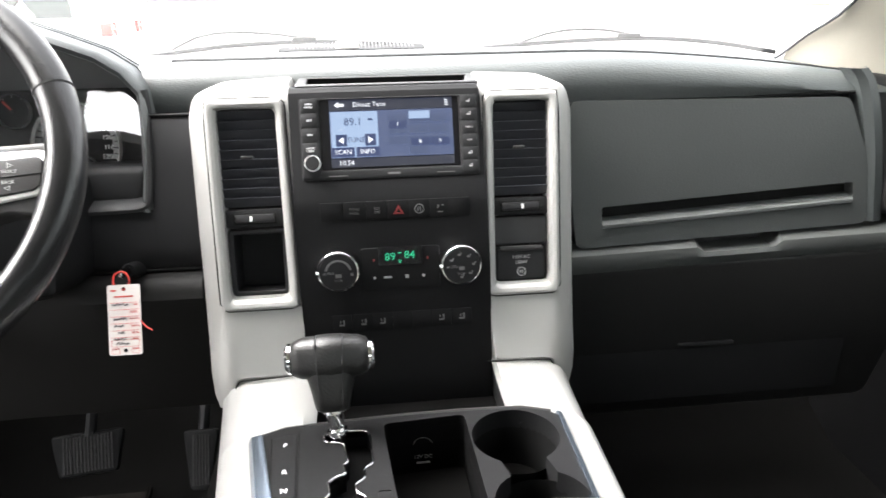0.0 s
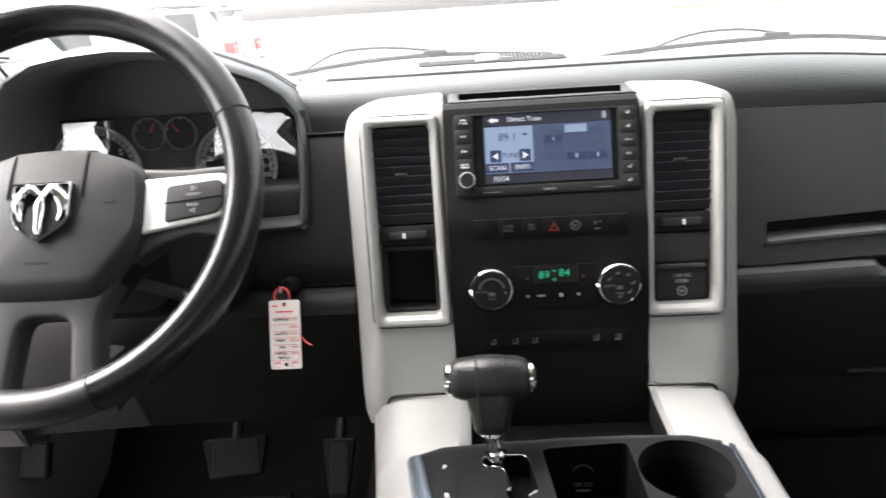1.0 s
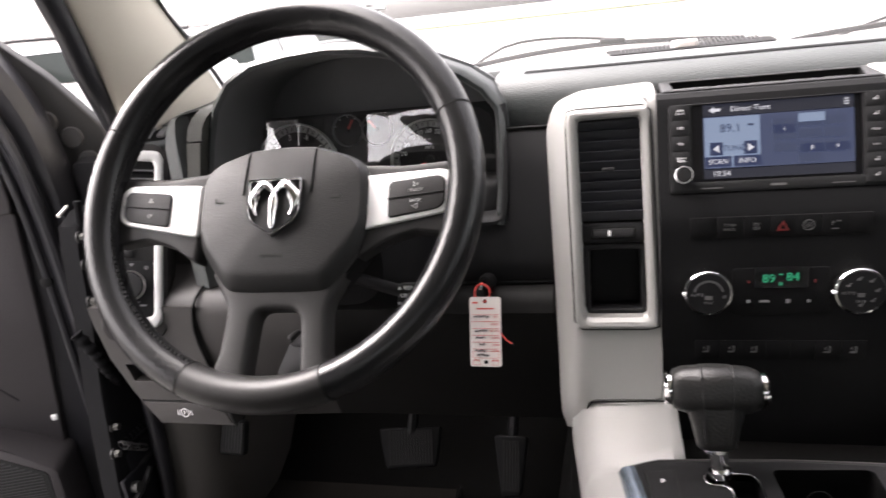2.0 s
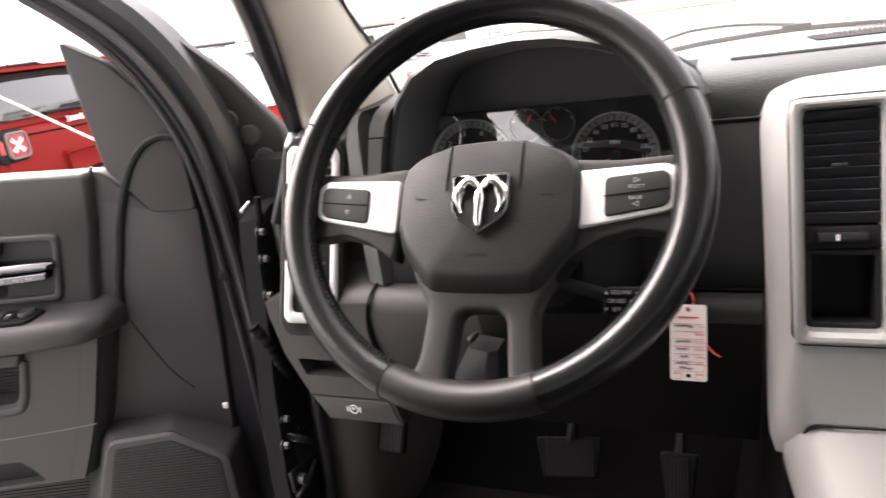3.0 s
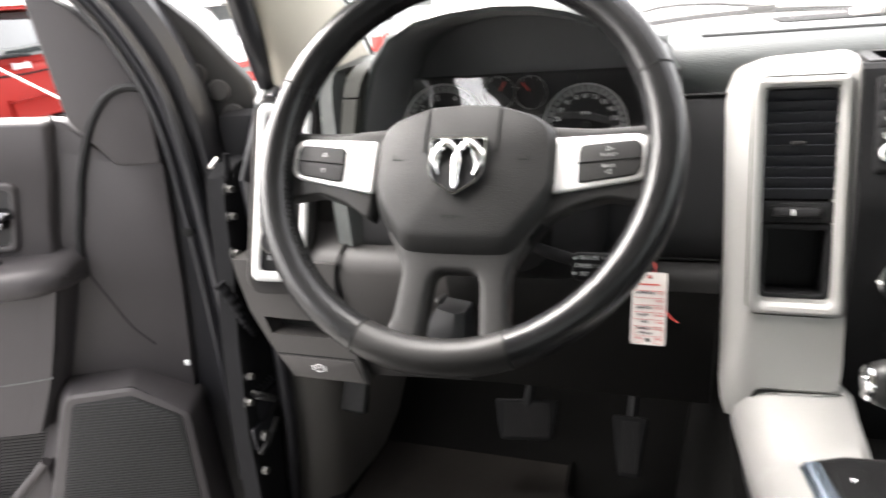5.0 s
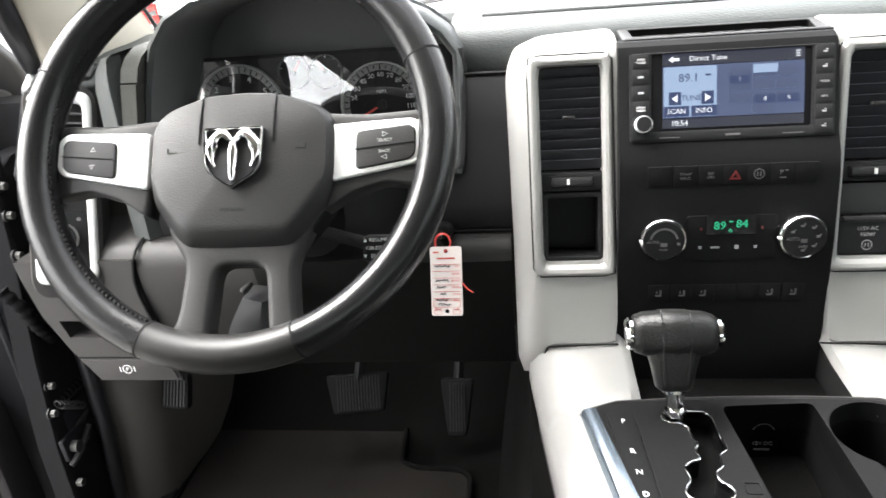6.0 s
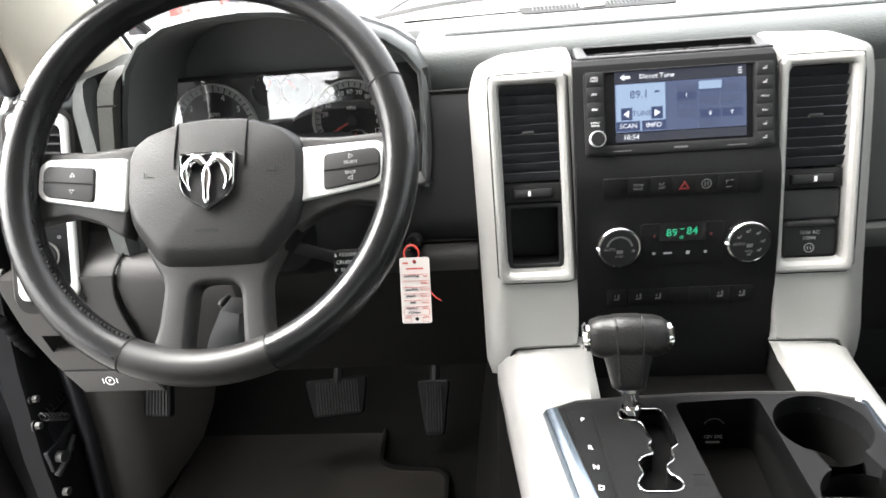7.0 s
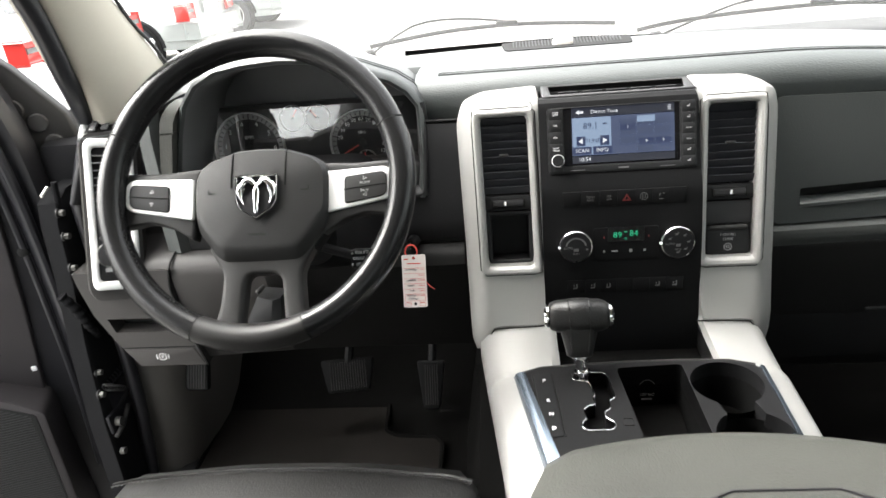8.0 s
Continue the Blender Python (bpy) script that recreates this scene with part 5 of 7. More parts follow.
face_half = [(0, .0415), (.030, .040), (.061, .030), (.074, .020), (.0775, .008), (.0775, -.029), (.071, -.046), (.050, -.0705), (.043, -.0755), (.020, -.0765), (0, -.0765)]


def both_sides(half):
    return rounded([(x + HUB_X, y) for x, y in half] + [(HUB_X - x, y) for x, y in reversed(half[1:-1])], .006, 3)


hp, face_pts = both_sides(hub_half), both_sides(face_half)
part("hub_base", slab([(HUB_X + (x - HUB_X) * 1.02, y * 1.02) for x, y in hp], -.040, -.014, .004, W), PANEL, wheel, "black hub surround")
cover_rings = [[(x, y, -.018) for x, y in hp], [(x, y, -.012) for x, y in hp], [(x * .85 + u * .15, y * .85 + v * .15, -.0085) for (x, y), (u, v) in zip(hp, face_pts)],
               [(x * .2 + u * .8, y * .2 + v * .8, -.0015) for (x, y), (u, v) in zip(hp, face_pts)], [(u, v, 0) for u, v in face_pts]]
for q in (.06, .16, .3, .5, .75, .96):
    cover_rings.append([(HUB_X + (u - HUB_X) * (1 - q), -.015 + (v + .015) * (1 - q), .0055 * (1 - (1 - q) ** 2)) for u, v in face_pts])
part("airbag_cover", loft(cover_rings, True, True, True, W), HUBSKIN, wheel, "grained black airbag cover", smooth=35)
part("cover_seam", join(*[tube([W @ Vector((HUB_X + q * .033, y, n)) for y, n in ((.0442, -.0125), (.0432, -.0088), (.0400, -.0012), (.0380, .0004), (.030, .0022), (.022, .0034), (.012, .0046), (-.004, .0052))], .0008, 6) for q in (-1, 1)]), PIT, wheel)
part("cover_print", join(letters("AIRBAG", .0062, at(W, .0075, -.0605, .0024)), letters("SRS", .0062, at(W, .0075, -.0545, .0028)), bar(W, -.048, -.010, .009, .0008, .0028), bar(W, -.0525, -.008, .0008, .005, .0028), bar(W, .066, -.010, .009, .0008, .0028), bar(W, .0705, -.008, .0008, .005, .0028)), PIT, wheel)
shield = [(-.0262, .009), (.0262, .009), (.0255, -.023), (.020, -.032), (0, -.0445), (-.020, -.032), (-.0255, -.023)]
so, si = rounded([(x + .009, y) for x, y in shield], .003, 3), rounded([(x * .915 + .009, y * .915 - .0015) for x, y in shield], .0025, 3)
emb = part("badge", slab(so, .002, .0065, .001, W), BLACK, wheel, "shield badge with plain chrome shapes")
part("badge_frame", bezel(so, si, .0065, .0100, W, .0012), CHROME, emb)
for s in (-1, 1):
    horn = spline([(.0022, -.0030), (.0068, .0022), (.0128, .0022), (.0178, -.0030), (.0196, -.0105), (.0186, -.0185), (.0158, -.0255)], 3)
    part("badge_shape", tube([W @ Vector((.009 + s * x, y, .0080)) for x, y in horn], .004, 12, radii=[.0030 + .0042 * math.sin(math.pi * min(1, (k + 2) / 17)) - .0018 * max(0, k - 11) / 7 for k in range(19)], flat=.62), CHROME, emb)
part("badge_shape", loft([[W @ Vector((.009 + w * math.cos(a), y, .0080 + h * math.sin(a))) for a in [math.pi * k / 8 for k in range(9)]] for y, w, h in ((-.0010, .0012, .001), (-.005, .0034, .003), (-.012, .0050, .0045), (-.020, .0042, .0045), (-.027, .0030, .004), (-.033, .0036, .0035), (-.0375, .0016, .002))], False), CHROME, emb)

for s in (-1, 1):
    sx = lambda x: .002 + s * x
    spk = [(sx(.070), .027), (sx(.12), .0235), (sx(.170), .026), (sx(.174), -.044), (sx(.135), -.038), (sx(.105), -.047), (sx(.078), -.064)]
    if s < 0:
        spk.reverse()
    part("spoke", slab(rounded(spk, .006), -.030, -.012, .006, W), SMOOTH, wheel)
    ins_o = [(sx(.078), .0130), (sx(.158), .0165), (sx(.1665), .0105), (sx(.1665), -.0165), (sx(.160), -.0235), (sx(.078), -.0385)]
    if s < 0:
        ins_o.reverse()
    part("insert", slab(rounded(ins_o, .005), -.014, -.0085, .0025, W), BRIGHT, wheel, "satin silver spoke insert")
    bo = [(sx(.109), .0055), (sx(.1555), .0098), (sx(.1605), .0055), (sx(.1600), -.0155), (sx(.1550), -.0205), (sx(.109), -.0280)]
    if s < 0:
        bo.reverse()
    pad = part("button_pad", slab(rounded(bo, .005), -.009, -.0065, .0015, W), SMOOTH if s > 0 else BLACK, wheel)
    part("split", tube([W @ Vector((sx(.108), -.0105, -.0062)), W @ Vector((sx(.1605), -.0055, -.0062))], .0006, 5), PIT, pad)
    if s > 0:
        pr = [letters("SELECT", .0040, at(W, sx(.134), -.0035, -.0063)), letters("BACK", .0040, at(W, sx(.134), -.0130, -.0063)), bezel([(.003, 0), (-.002, .0024), (-.002, -.0024)], [(.002, 0), (-.0014, .0015), (-.0014, -.0015)], 0, .0003, at(W, sx(.134), .0020, -.0064), .0001), bezel([(-.003, 0), (.002, -.0024), (.002, .0024)], [(-.002, 0), (.0014, -.0015), (.0014, .0015)], 0, .0003, at(W, sx(.134), -.0180, -.0064), .0001)]
    else:
        pr = [bezel([(0, .0024), (-.0028, -.002), (.0028, -.002)], [(0, .0014), (-.0018, -.0014), (.0018, -.0014)], 0, .0003, at(W, sx(.131), -.0005, -.0064), .0001), bezel([(0, -.0024), (.0028, .002), (-.0028, .002)], [(0, -.0014), (.0018, .0014), (-.0018, .0014)], 0, .0003, at(W, sx(.131), -.0165, -.0064), .0001)]
    part("button_print", join(*pr), DIM, pad)
yoke_o = rounded([(-.060, -.070), (.076, -.070), (.058, -.105), (.061, -.15), (.072, -.174), (.03, -.186), (-.016, -.186), (-.054, -.174), (-.043, -.15), (-.038, -.105)], .010)
yoke_h = rounded([(-.010, -.107), (.033, -.107), (.038, -.172), (-.016, -.172)], .012)
part("lower_spokes", soft_plate(yoke_o, [yoke_h], -.030, -.010, .006, W), SMOOTH, wheel, "grey twin lower spokes")

# cruise stalk and ignition with a card tag
st = lean(-.336, .524, 1.1575, 28)
stalk = thing("cruise_stalk", (-.36, .54, 1.16), "black cruise control stalk with white lettering", "stalk")
part("lever", slab(rrect(.040, .026, .006, 0, 0), -.014, 0, .004, st), PANEL, stalk)
part("arm", tube([(-.41, .555, 1.165), (-.352, .531, 1.159)], .006, 10), JAMB, stalk)
part("lettering", join(letters("RESUME", .0050, at(st, -.0045, .0075, .0002)), letters("ACCEL", .0034, at(st, .0130, .0075, .0002)), slab([(-.0185, .0058), (-.0155, .0058), (-.0170, .0090)], 0, .0004, 0, st), slab([(-.0185, -.0060), (-.0170, -.0092), (-.0155, -.0060)], 0, .0004, 0, st), letters("CRUISE", .0050, at(st, -.0085, 0, .0002)), letters("ON/OFF", .0034, at(st, .0085, 0, .0002)), letters("SET", .0050, at(st, -.0080, -.0075, .0002)), letters("DECEL", .0034, at(st, .0050, -.0075, .0002))), MARK, stalk)
ign = thing("ignition_switch", (-.287, .655, 1.135), "black ignition switch with a key in it", "ignition")
part("barrel", tf(lathe([(.013, -.03), (.0115, 0), (.009, .003), (0, .003)], 28), lean(-.2985, .672, 1.108, 18) @ Matrix.Diagonal((.75, .75, 1, 1))), PANEL, ign)
part("key", tf(box(-.0020, .0020, -.005, .005, 0, .026, .001), lean(-.2985, .668, 1.108, 18)), SMOKED, ign)
part("key_ring", tube([(-.2955 + .0085 * math.cos(a), .634 + .003 * math.sin(a), 1.111 + .0095 * math.sin(a)) for a in [2 * math.pi * i / 20 for i in range(20)]], .0012, 6, True), REDPRINT, ign, "red wire ring")
tg = lean(-.2920, .6145, 1.0735, 22, -3) @ Matrix.Rotation(radians(1.0), 4, 'Z') @ Matrix.Diagonal((.9, .88, 1, 1))
tag = thing("key_tag", (-.281, .615, 1.04), "white card key tag with red printed lines hanging from the ignition", "tag")
part("card", holed(rrect(.0385, .086, .003), [circle(.0026, 0, .0375, 14), circle(.0026, 0, -.0375, 14)], -.0004, .0004, tg), PAPER, tag)
lines = [bar(tg, .0, .021 - i * .0085, .033, .0005, .0004) for i in range(6)]
lines += [bezel(rrect(.009, .0055, .0005, sx * .0115, -.0385), rrect(.0082, .0047, .0004, sx * .0115, -.0385), .0004, .0006, tg, .0001) for sx in (-1, 1)] + [bezel(rrect(.033, .0085, .001, 0, -.0285), rrect(.032, .0077, .0008, 0, -.0285), .0004, .0006, tg, .0001), bar(tg, 0, .0285, .022, .0018, .0004), bar(tg, -.012, .036, .007, .002, .0004)]
part("printed_lines", join(*lines), REDPRINT, tag)
words = []
for wd, x, y in (("VIN", .0135, .0185), ("SERIES", .0115, .0095), ("COLOR", .0118, .0010), ("MODEL", .0118, -.0075), ("MAKE", .0125, -.0160), ("YEAR", .0125, -.0235), ("NEW", .0115, -.0350), ("USED", -.0115, -.0350)):
    words.append(letters(wd, .0034, at(tg, x, y, .0006) @ Matrix.Rotation(math.pi, 4, 'Z')))
part("form_words", join(*words), REDPRINT, tag, "red form words printed upside down")
random.seed(4)
scrawl = []
for x0, y, k in ((-.014, .0185, 11), (-.013, .0010, 9), (-.012, -.0075, 7), (-.008, -.0160, 5), (-.013, -.0235, 8), (-.010, -.0290, 9)):
    line = [(x0 + .0019 * q + random.uniform(-.0006, .0006), y + (.0017 if q % 2 else -.0015) * random.uniform(.4, 1.2)) for q in range(k)]
    scrawl.append(tube([tg @ Vector((x, yy, .0007)) for x, yy in spline(line, 3)], .0005, 4))
part("handwriting", join(*scrawl), INK, tag)
part("tie", tube([tg @ Vector((.019, -.002, .0005)), tg @ Vector((.026, -.010, .002)), tg @ Vector((.033, -.014, .003))], .0008, 5), REDPRINT, tag, "red plastic tie")

# ---- pedals and footwell ----
def pedal(name, label, m, w0, w1, h, ribs, arm_to, vertical=True):
    p = thing(name, m.translation, label, "pedal", "pedals")
    poly = rounded([(-w0 / 2, h / 2), (w0 / 2, h / 2), (w1 / 2, -h / 2), (-w1 / 2, -h / 2)], .008)
    part("pad", slab(poly, -.012, 0, .003, m), PANEL, p)
    rb = []
    for i in range(ribs):
        t = (i + .5) / ribs
        if vertical:
            x = (t - .5) * min(w0, w1) * .88
            rb.append(tf(box(x - .0012, x + .0012, -h * .42, h * .42, 0, .002), m))
        else:
            y = (t - .5) * h * .88
            rb.append(tf(box(-w1 * .42, w1 * .42, y - .0012, y + .0012, 0, .002), m))
    part("ribs", join(*rb), SMOOTH, p)
    part("arm", tube([m @ Vector((0, h * .2, -.01)), Vector(arm_to)], .009, 8), BLACK, p)
    return p


pedal("parking_brake_pedal", "small ribbed black parking brake pedal", lean(-.7595, .785, .797, 28, -4), .044, .047, .056, 7, (-.760, 1.0, .95))
pedal("brake_pedal", "wide ribbed black rubber brake pedal", lean(-.503, .905, .703, 36, 8), .112, .088, .068, 15, (-.47, 1.02, .96))
pedal("accelerator_pedal", "narrow ribbed black accelerator pedal", lean(-.334, .925, .658, 32), .060, .034, .100, 6, (-.325, 1.06, .82))
mat_poly = rounded([(-.80, .99), (-.436, .99), (-.430, .862), (-.405, .846), (-.325, .842), (-.308, .825), (-.298, .20), (-.80, .20)], .02)
fmat = thing("floor_mat", (-.55, .6, .585), "dark grey felt driver floor mat with a raised bound edge", "floor mat")
part("felt", slab(mat_poly, .58, .590, .004), MAT, fmat)
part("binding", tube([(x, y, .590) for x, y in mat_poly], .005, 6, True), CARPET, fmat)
kick_plan = [(-.852, .722), (-.838, .728), (-.815, .738), (-.795, .752), (-.778, .775), (-.768, .81), (-.764, .87), (-.762, .98), (-.76, 1.18)]
kick = loft([[(x - .035 * k, y, z) for x, y in kick_plan] for z, k in ((.56, 1.0), (.66, .7), (.76, .35), (.86, .1), (.95, 0))], False)
solid("kick_panel", kick, KICK, "grey plastic kick panel beside the driver footwell", "trim", kind="structure", smooth=70)
solid("tunnel", loft([[(-.26, y, .57), (-.225, y, .75), (-.205, y, z), (.205, y, z), (.225, y, .75), (.26, y, .57)] for y, z in ((.2, .88), (.6, .93), (.72, .93), (1.2, .9))], False), CARPET, "carpeted transmission tunnel, near black for footwell shade", "tunnel", kind="structure")

# ---- seats ----
seat = thing("driver_seat", (-.44, .1, .6), "dark leather driver seat cushion with dim stitching along its front", "seat")
rings = []
for y, z, hw in ((.445, .80, .235), (.452, .86, .245), (.438, .900, .25), (.405, .918, .252), (.33, .922, .255), (.10, .905, .26), (-.18, .885, .26), (-.22, .86, .25)):
    prof = []
    for i in range(13):
        u = -1 + 2 * i / 12
        bol = .022 * max(0, (abs(u) - .55) / .45) ** 1.5 - .05 * max(0, (abs(u) - .86) / .14) ** 2
        curve = -.05 * abs(u) ** 3 if y > .3 else 0
        prof.append((-.437 + u * hw, y + curve, z + (bol if z > .88 else 0)))
    rings.append(prof)
part("cushion", loft(rings, False), SEAT, seat, smooth=70)
part("base", box(-.66, -.21, -.2, .40, .60, .86, .03), DARK, seat)
front = [(-.437 + u / 10 * .252, .405 - .05 * abs(u / 10) ** 3 + .002, .9195 + .022 * max(0, (abs(u / 10) - .55) / .45) ** 1.5 - .05 * max(0, (abs(u / 10) - .86) / .14) ** 2) for u in range(-9, 10)]
part("piping", tube(front, .0022, 6), SEAT, seat)
sts = []
for a, b in zip(front, front[1:]):
    for k in range(5):
        p = Vector(a).lerp(Vector(b), (k + .5) / 5)
        sts.append(tf(box(-.0017, .0017, -.0007, .0007, .0016, .0026), Matrix.Translation(p + Vector((0, -.006, -.0005)))))
tagged(part("stitching", join(*sts), SMOOTH, seat, "dim thread stitching"), kind="stuff")

arm = thing("armrest", (.07, .1, .95), "grey vinyl padded centre armrest lid with an embossed panel", "armrest")
rings = []
for y, z, f in ((.372, .955, .90), (.384, .975, .95), (.378, .992, .975), (.355, 1.004, 1), (.30, 1.012, 1.0), (.10, 1.02, 1.0), (-.25, 1.02, 1.0)):
    prof = []
    for i in range(17):
        u = -1 + 2 * i / 16
        x = .075 + u * .232 * f
        rd = max(0, (abs(u) - .80) / .2)
        prof.append((x, y - (.045 * u * u if y > .29 else 0) - (.035 * rd ** 2 if y > .29 else 0), z - .035 * rd ** 2))
    rings.append(prof)
part("lid", loft(rings, False), ARM, arm, smooth=70)
part("skirt", box(-.13, .28, -.25, .33, .90, .975, .02), DARK, arm)
part("panel_seam", tube([(-.02, .10, 1.020), (.0, .20, 1.0175), (.02, .255, 1.0145), (.05, .27, 1.0135), (.15, .272, 1.013), (.19, .25, 1.0145), (.21, .20, 1.0175), (.22, .10, 1.02)], .0018, 6), DARK, arm)

# ---- open driver door ----
DM = Matrix(((.94, 0, .342, -.93), (.342, 0, -.94, .76), (0, 1, 0, 0), (0, 0, 0, 1)))


def dp(*pts):
    """Door outline from (distance from the hinge edge, height)."""
    out = [(-u, z) for u, z in pts]
    a = sum(out[i - 1][0] * out[i][1] - out[i][0] * out[i - 1][1] for i in range(len(out)))
    return out if a > 0 else out[::-1]


UP = .018


def dv(u, z, n=0.0):
    return DM @ Vector((-u, z, n))


door = thing("driver_door", dv(.5, .5, -.05), "open driver door with grey moulded inner panel and black frame", "door")
part("shell", slab(rounded(dp((.0, 1.255), (.0, .80), (.03, .48), (1.10, .48), (1.10, 1.265)), .02), -.15, -.012, .012, DM), PAINT, door, "black painted door shell")
part("inner_panel", slab(rounded(dp((.062, 1.203), (.078, 1.0), (.135, .50), (1.08, .50), (1.08, 1.342), (.73, 1.318), (.37, 1.290), (.195, 1.277), (.13, 1.206)), .010), -.03, .0, .006, DM), DOORSKIN, door, "grey grained inner panel")
sailp = rounded(dp((.198, 1.462), (.184, 1.276), (.130, 1.204), (.064, 1.200), (.062, 1.300), (.092, 1.370), (.14, 1.425)), .008)
part("upper_pad", slab(rounded(dp((.203, 1.279), (.37, 1.292), (.73, 1.320), (1.08, 1.344), (1.08, 1.03), (.262, 1.03), (.240, 1.13), (.220, 1.20)), .012), -.01, UP, .016, DM), DOORSKIN, door, "padded upper part of the door panel")
part("corner_panel", slab(sailp, -.02, .003, .004, DM), DOORSKIN, door, "grey triangular corner panel")
fr = [(.030, .52), (.012, .80), (.010, 1.10), (.018, 1.26), (.040, 1.35), (.085, 1.435), (.145, 1.497), (.26, 1.585), (.46, 1.72), (.60, 1.785), (.80, 1.81), (1.06, 1.81), (1.10, 1.74), (1.10, 1.28)]
fr = spline(fr, 4)
frings = []
for i, (u, z) in enumerate(fr):
    a, b = fr[max(0, i - 1)], fr[min(len(fr) - 1, i + 1)]
    d = Vector((b[0] - a[0], b[1] - a[1])).normalized()
    nx, nz = d.y, -d.x
    w = .026 + .010 * min(1.0, max(0.0, (i - 8) / 8))
    frings.append([dv(u + nx * s * w, z + nz * s * w, n) for s, n in ((-1, -.075), (-1, -.012), (-.6, .004), (.0, .0), (.6, .010), (1, .002), (1, -.075))])
part("window_frame", loft(frings, True, True, True), PAINT, door, "black window frame")
part("seal", tube([dv(u + .008, z, .012) for u, z in fr[:41]], .008, 8), RUBBER, door, "black rubber seal")
part("seal", tube([dv(u + .034, z - .012, .004) for u, z in fr[2:41]], .006, 8), RUBBER, door)
# front triangle with plugs
ft = rounded(dp((.06, 1.455), (-.012, 1.385), (-.075, 1.30), (-.085, 1.235), (-.02, 1.21), (.03, 1.21)), .012)
part("mirror_base", slab(ft, -.07, -.045, .008, DM), BLACK, door, "black mirror base with round plugs")
for u, z in ((.0016, 1.3185), (-.0275, 1.2923), (-.0427, 1.2555)):
    part("plug", lathe([(.016, -.005), (.016, .002), (.014, .0045), (0, .005)], 24, DM @ Matrix.Translation((-u, z, -.045))), DARK, door)
part("screw", lathe([(.0075, -.005), (.0075, .003), (.005, .005), (0, .005)], 16, DM @ Matrix.Translation((.0019, 1.2607, -.043))), METAL, door)
part("bracket", tf(box(-.018, .018, -.015, .015, -.02, .004, .003), DM @ Matrix.Translation((.055, 1.225, -.045))), BLACK, door)
# armrest with window switches
arm_r = [[dv(.2155, 1.062, -.004)] * 11]
for u, zt, zb, out in ((.217, 1.068, 1.054, .028), (.221, 1.075, 1.046, .054), (.234, 1.080, 1.039, .074), (.266, 1.083, 1.034, .086), (.33, 1.084, 1.031, .088), (.60, 1.085, 1.031, .088), (1.06, 1.078, 1.022, .088)):
    prof = [(zt + .005, -.005), (zt, min(.02, out * .25)), (zt - .002, min(.05, out * .5)), (zt - .006, max(out - .016, out * .65)), (zt - .011, max(out - .006, out * .85)), (zt - .019, out - .001), (zb + .014, out), (zb + .005, out - .005), (zb, max(out - .016, out * .6)), (zb - .006, max(out - .035, out * .3)), (zb - .012, .0)]
    arm_r.append([dv(u, z, n) for z, n in prof])
part("armrest", loft(arm_r, False), DOORSKIN, door, "padded grey door armrest", smooth=60)
part("armrest_joint", tube([dv(.617, 1.0855, .012), dv(.617, 1.079, .074), dv(.619, 1.070, .0875), dv(.621, 1.045, .0885), dv(.621, 1.028, .076)], .0017, 6), PIT, door)
part("joint_clip", tube([dv(.6185, 1.079, .078), dv(.6190, 1.070, .0885), dv(.6195, 1.060, .0892)], .0022, 6), SMOKED, door, "small bright strip at the armrest joint")
# Flat dark plate paints the shade of the hollow behind the grab edge.
pullr = dp((.560, .046), (.585, .012), (.735, .010), (.728, .048))
part("pull_recess_shade", slab([(x, y) for x, y in pullr], .0, .0012, 0, DM @ Matrix.Translation((0, 1.0848, 0)) @ Matrix(((1, 0, 0, 0), (0, 0, 1, 0), (0, 1, 0, 0), (0, 0, 0, 1)))), DARK, door, "flat dark plate standing in for the shaded hollow behind the grab edge")
sm = DM @ Matrix.Translation((-.424, 1.0825, .050)) @ Matrix.Rotation(radians(-84), 4, 'X')
swp = part("switch_panel", slab(rounded([(-.108, -.022), (.094, -.025), (.108, .010), (.090, .020), (-.090, .022)], .010), -.008, .003, .002, sm), PANEL, door, "black window switch panel")
for x, y, w, h in ((-.092, -.004, .017, .015), (-.073, -.004, .015, .018), (-.052, -.003, .020, .024), (-.012, .004, .019, .024), (.006, -.006, .017, .020), (.040, .002, .016, .022), (.058, -.006, .012, .014)):
    part("switch", tf(box(-w / 2, w / 2, -h / 2, h / 2, .002, .0075, .003), at(sm, x, y)), SMOOTH, swp)
part("mirror_dial", lathe([(.0135, .002), (.0135, .006), (.011, .009), (0, .009)], 24, at(sm, .083, .002)), SMOOTH, swp)
part("switch_print", join(*[bar(sm, x, y, .006, .003, .0077) for x, y in ((-.092, -.002), (-.052, .002), (-.052, -.008), (-.012, .008), (.006, -.004), (.058, -.005), (.083, .002))]), DIM, swp)
# handle cup and chrome lever
hb_o = rounded(dp((.272, 1.197), (.454, 1.209), (.476, 1.096), (.298, 1.091)), .014)
hb_i = rounded(dp((.285, 1.187), (.442, 1.197), (.459, 1.107), (.307, 1.103)), .011)
part("handle_bezel", bezel(hb_o, hb_i, UP - .004, UP + .007, DM, .004, UP - .02), DOORSKIN, door)
part("handle_cup", slab(hb_i, UP - .022, UP + .0006, 0, DM), DARK, door)
lev_r = []
for u, zt, zb, out in ((.444, 1.168, 1.132, .010), (.440, 1.172, 1.130, .020), (.425, 1.169, 1.136, .027), (.415, 1.166, 1.144, .026), (.36, 1.164, 1.145, .025), (.296, 1.160, 1.143, .020), (.289, 1.158, 1.145, .010)):
    zc, hz = (zt + zb) / 2, (zt - zb) / 2
    lev_r.append([dv(u, zc + hz * math.cos(math.pi * k / 9), UP + .002 + out * math.sin(math.pi * k / 9) ** .7) for k in range(10)])
lev = part("handle", loft(lev_r, True, True, True), DARKCHROME, door, "chrome door release lever")
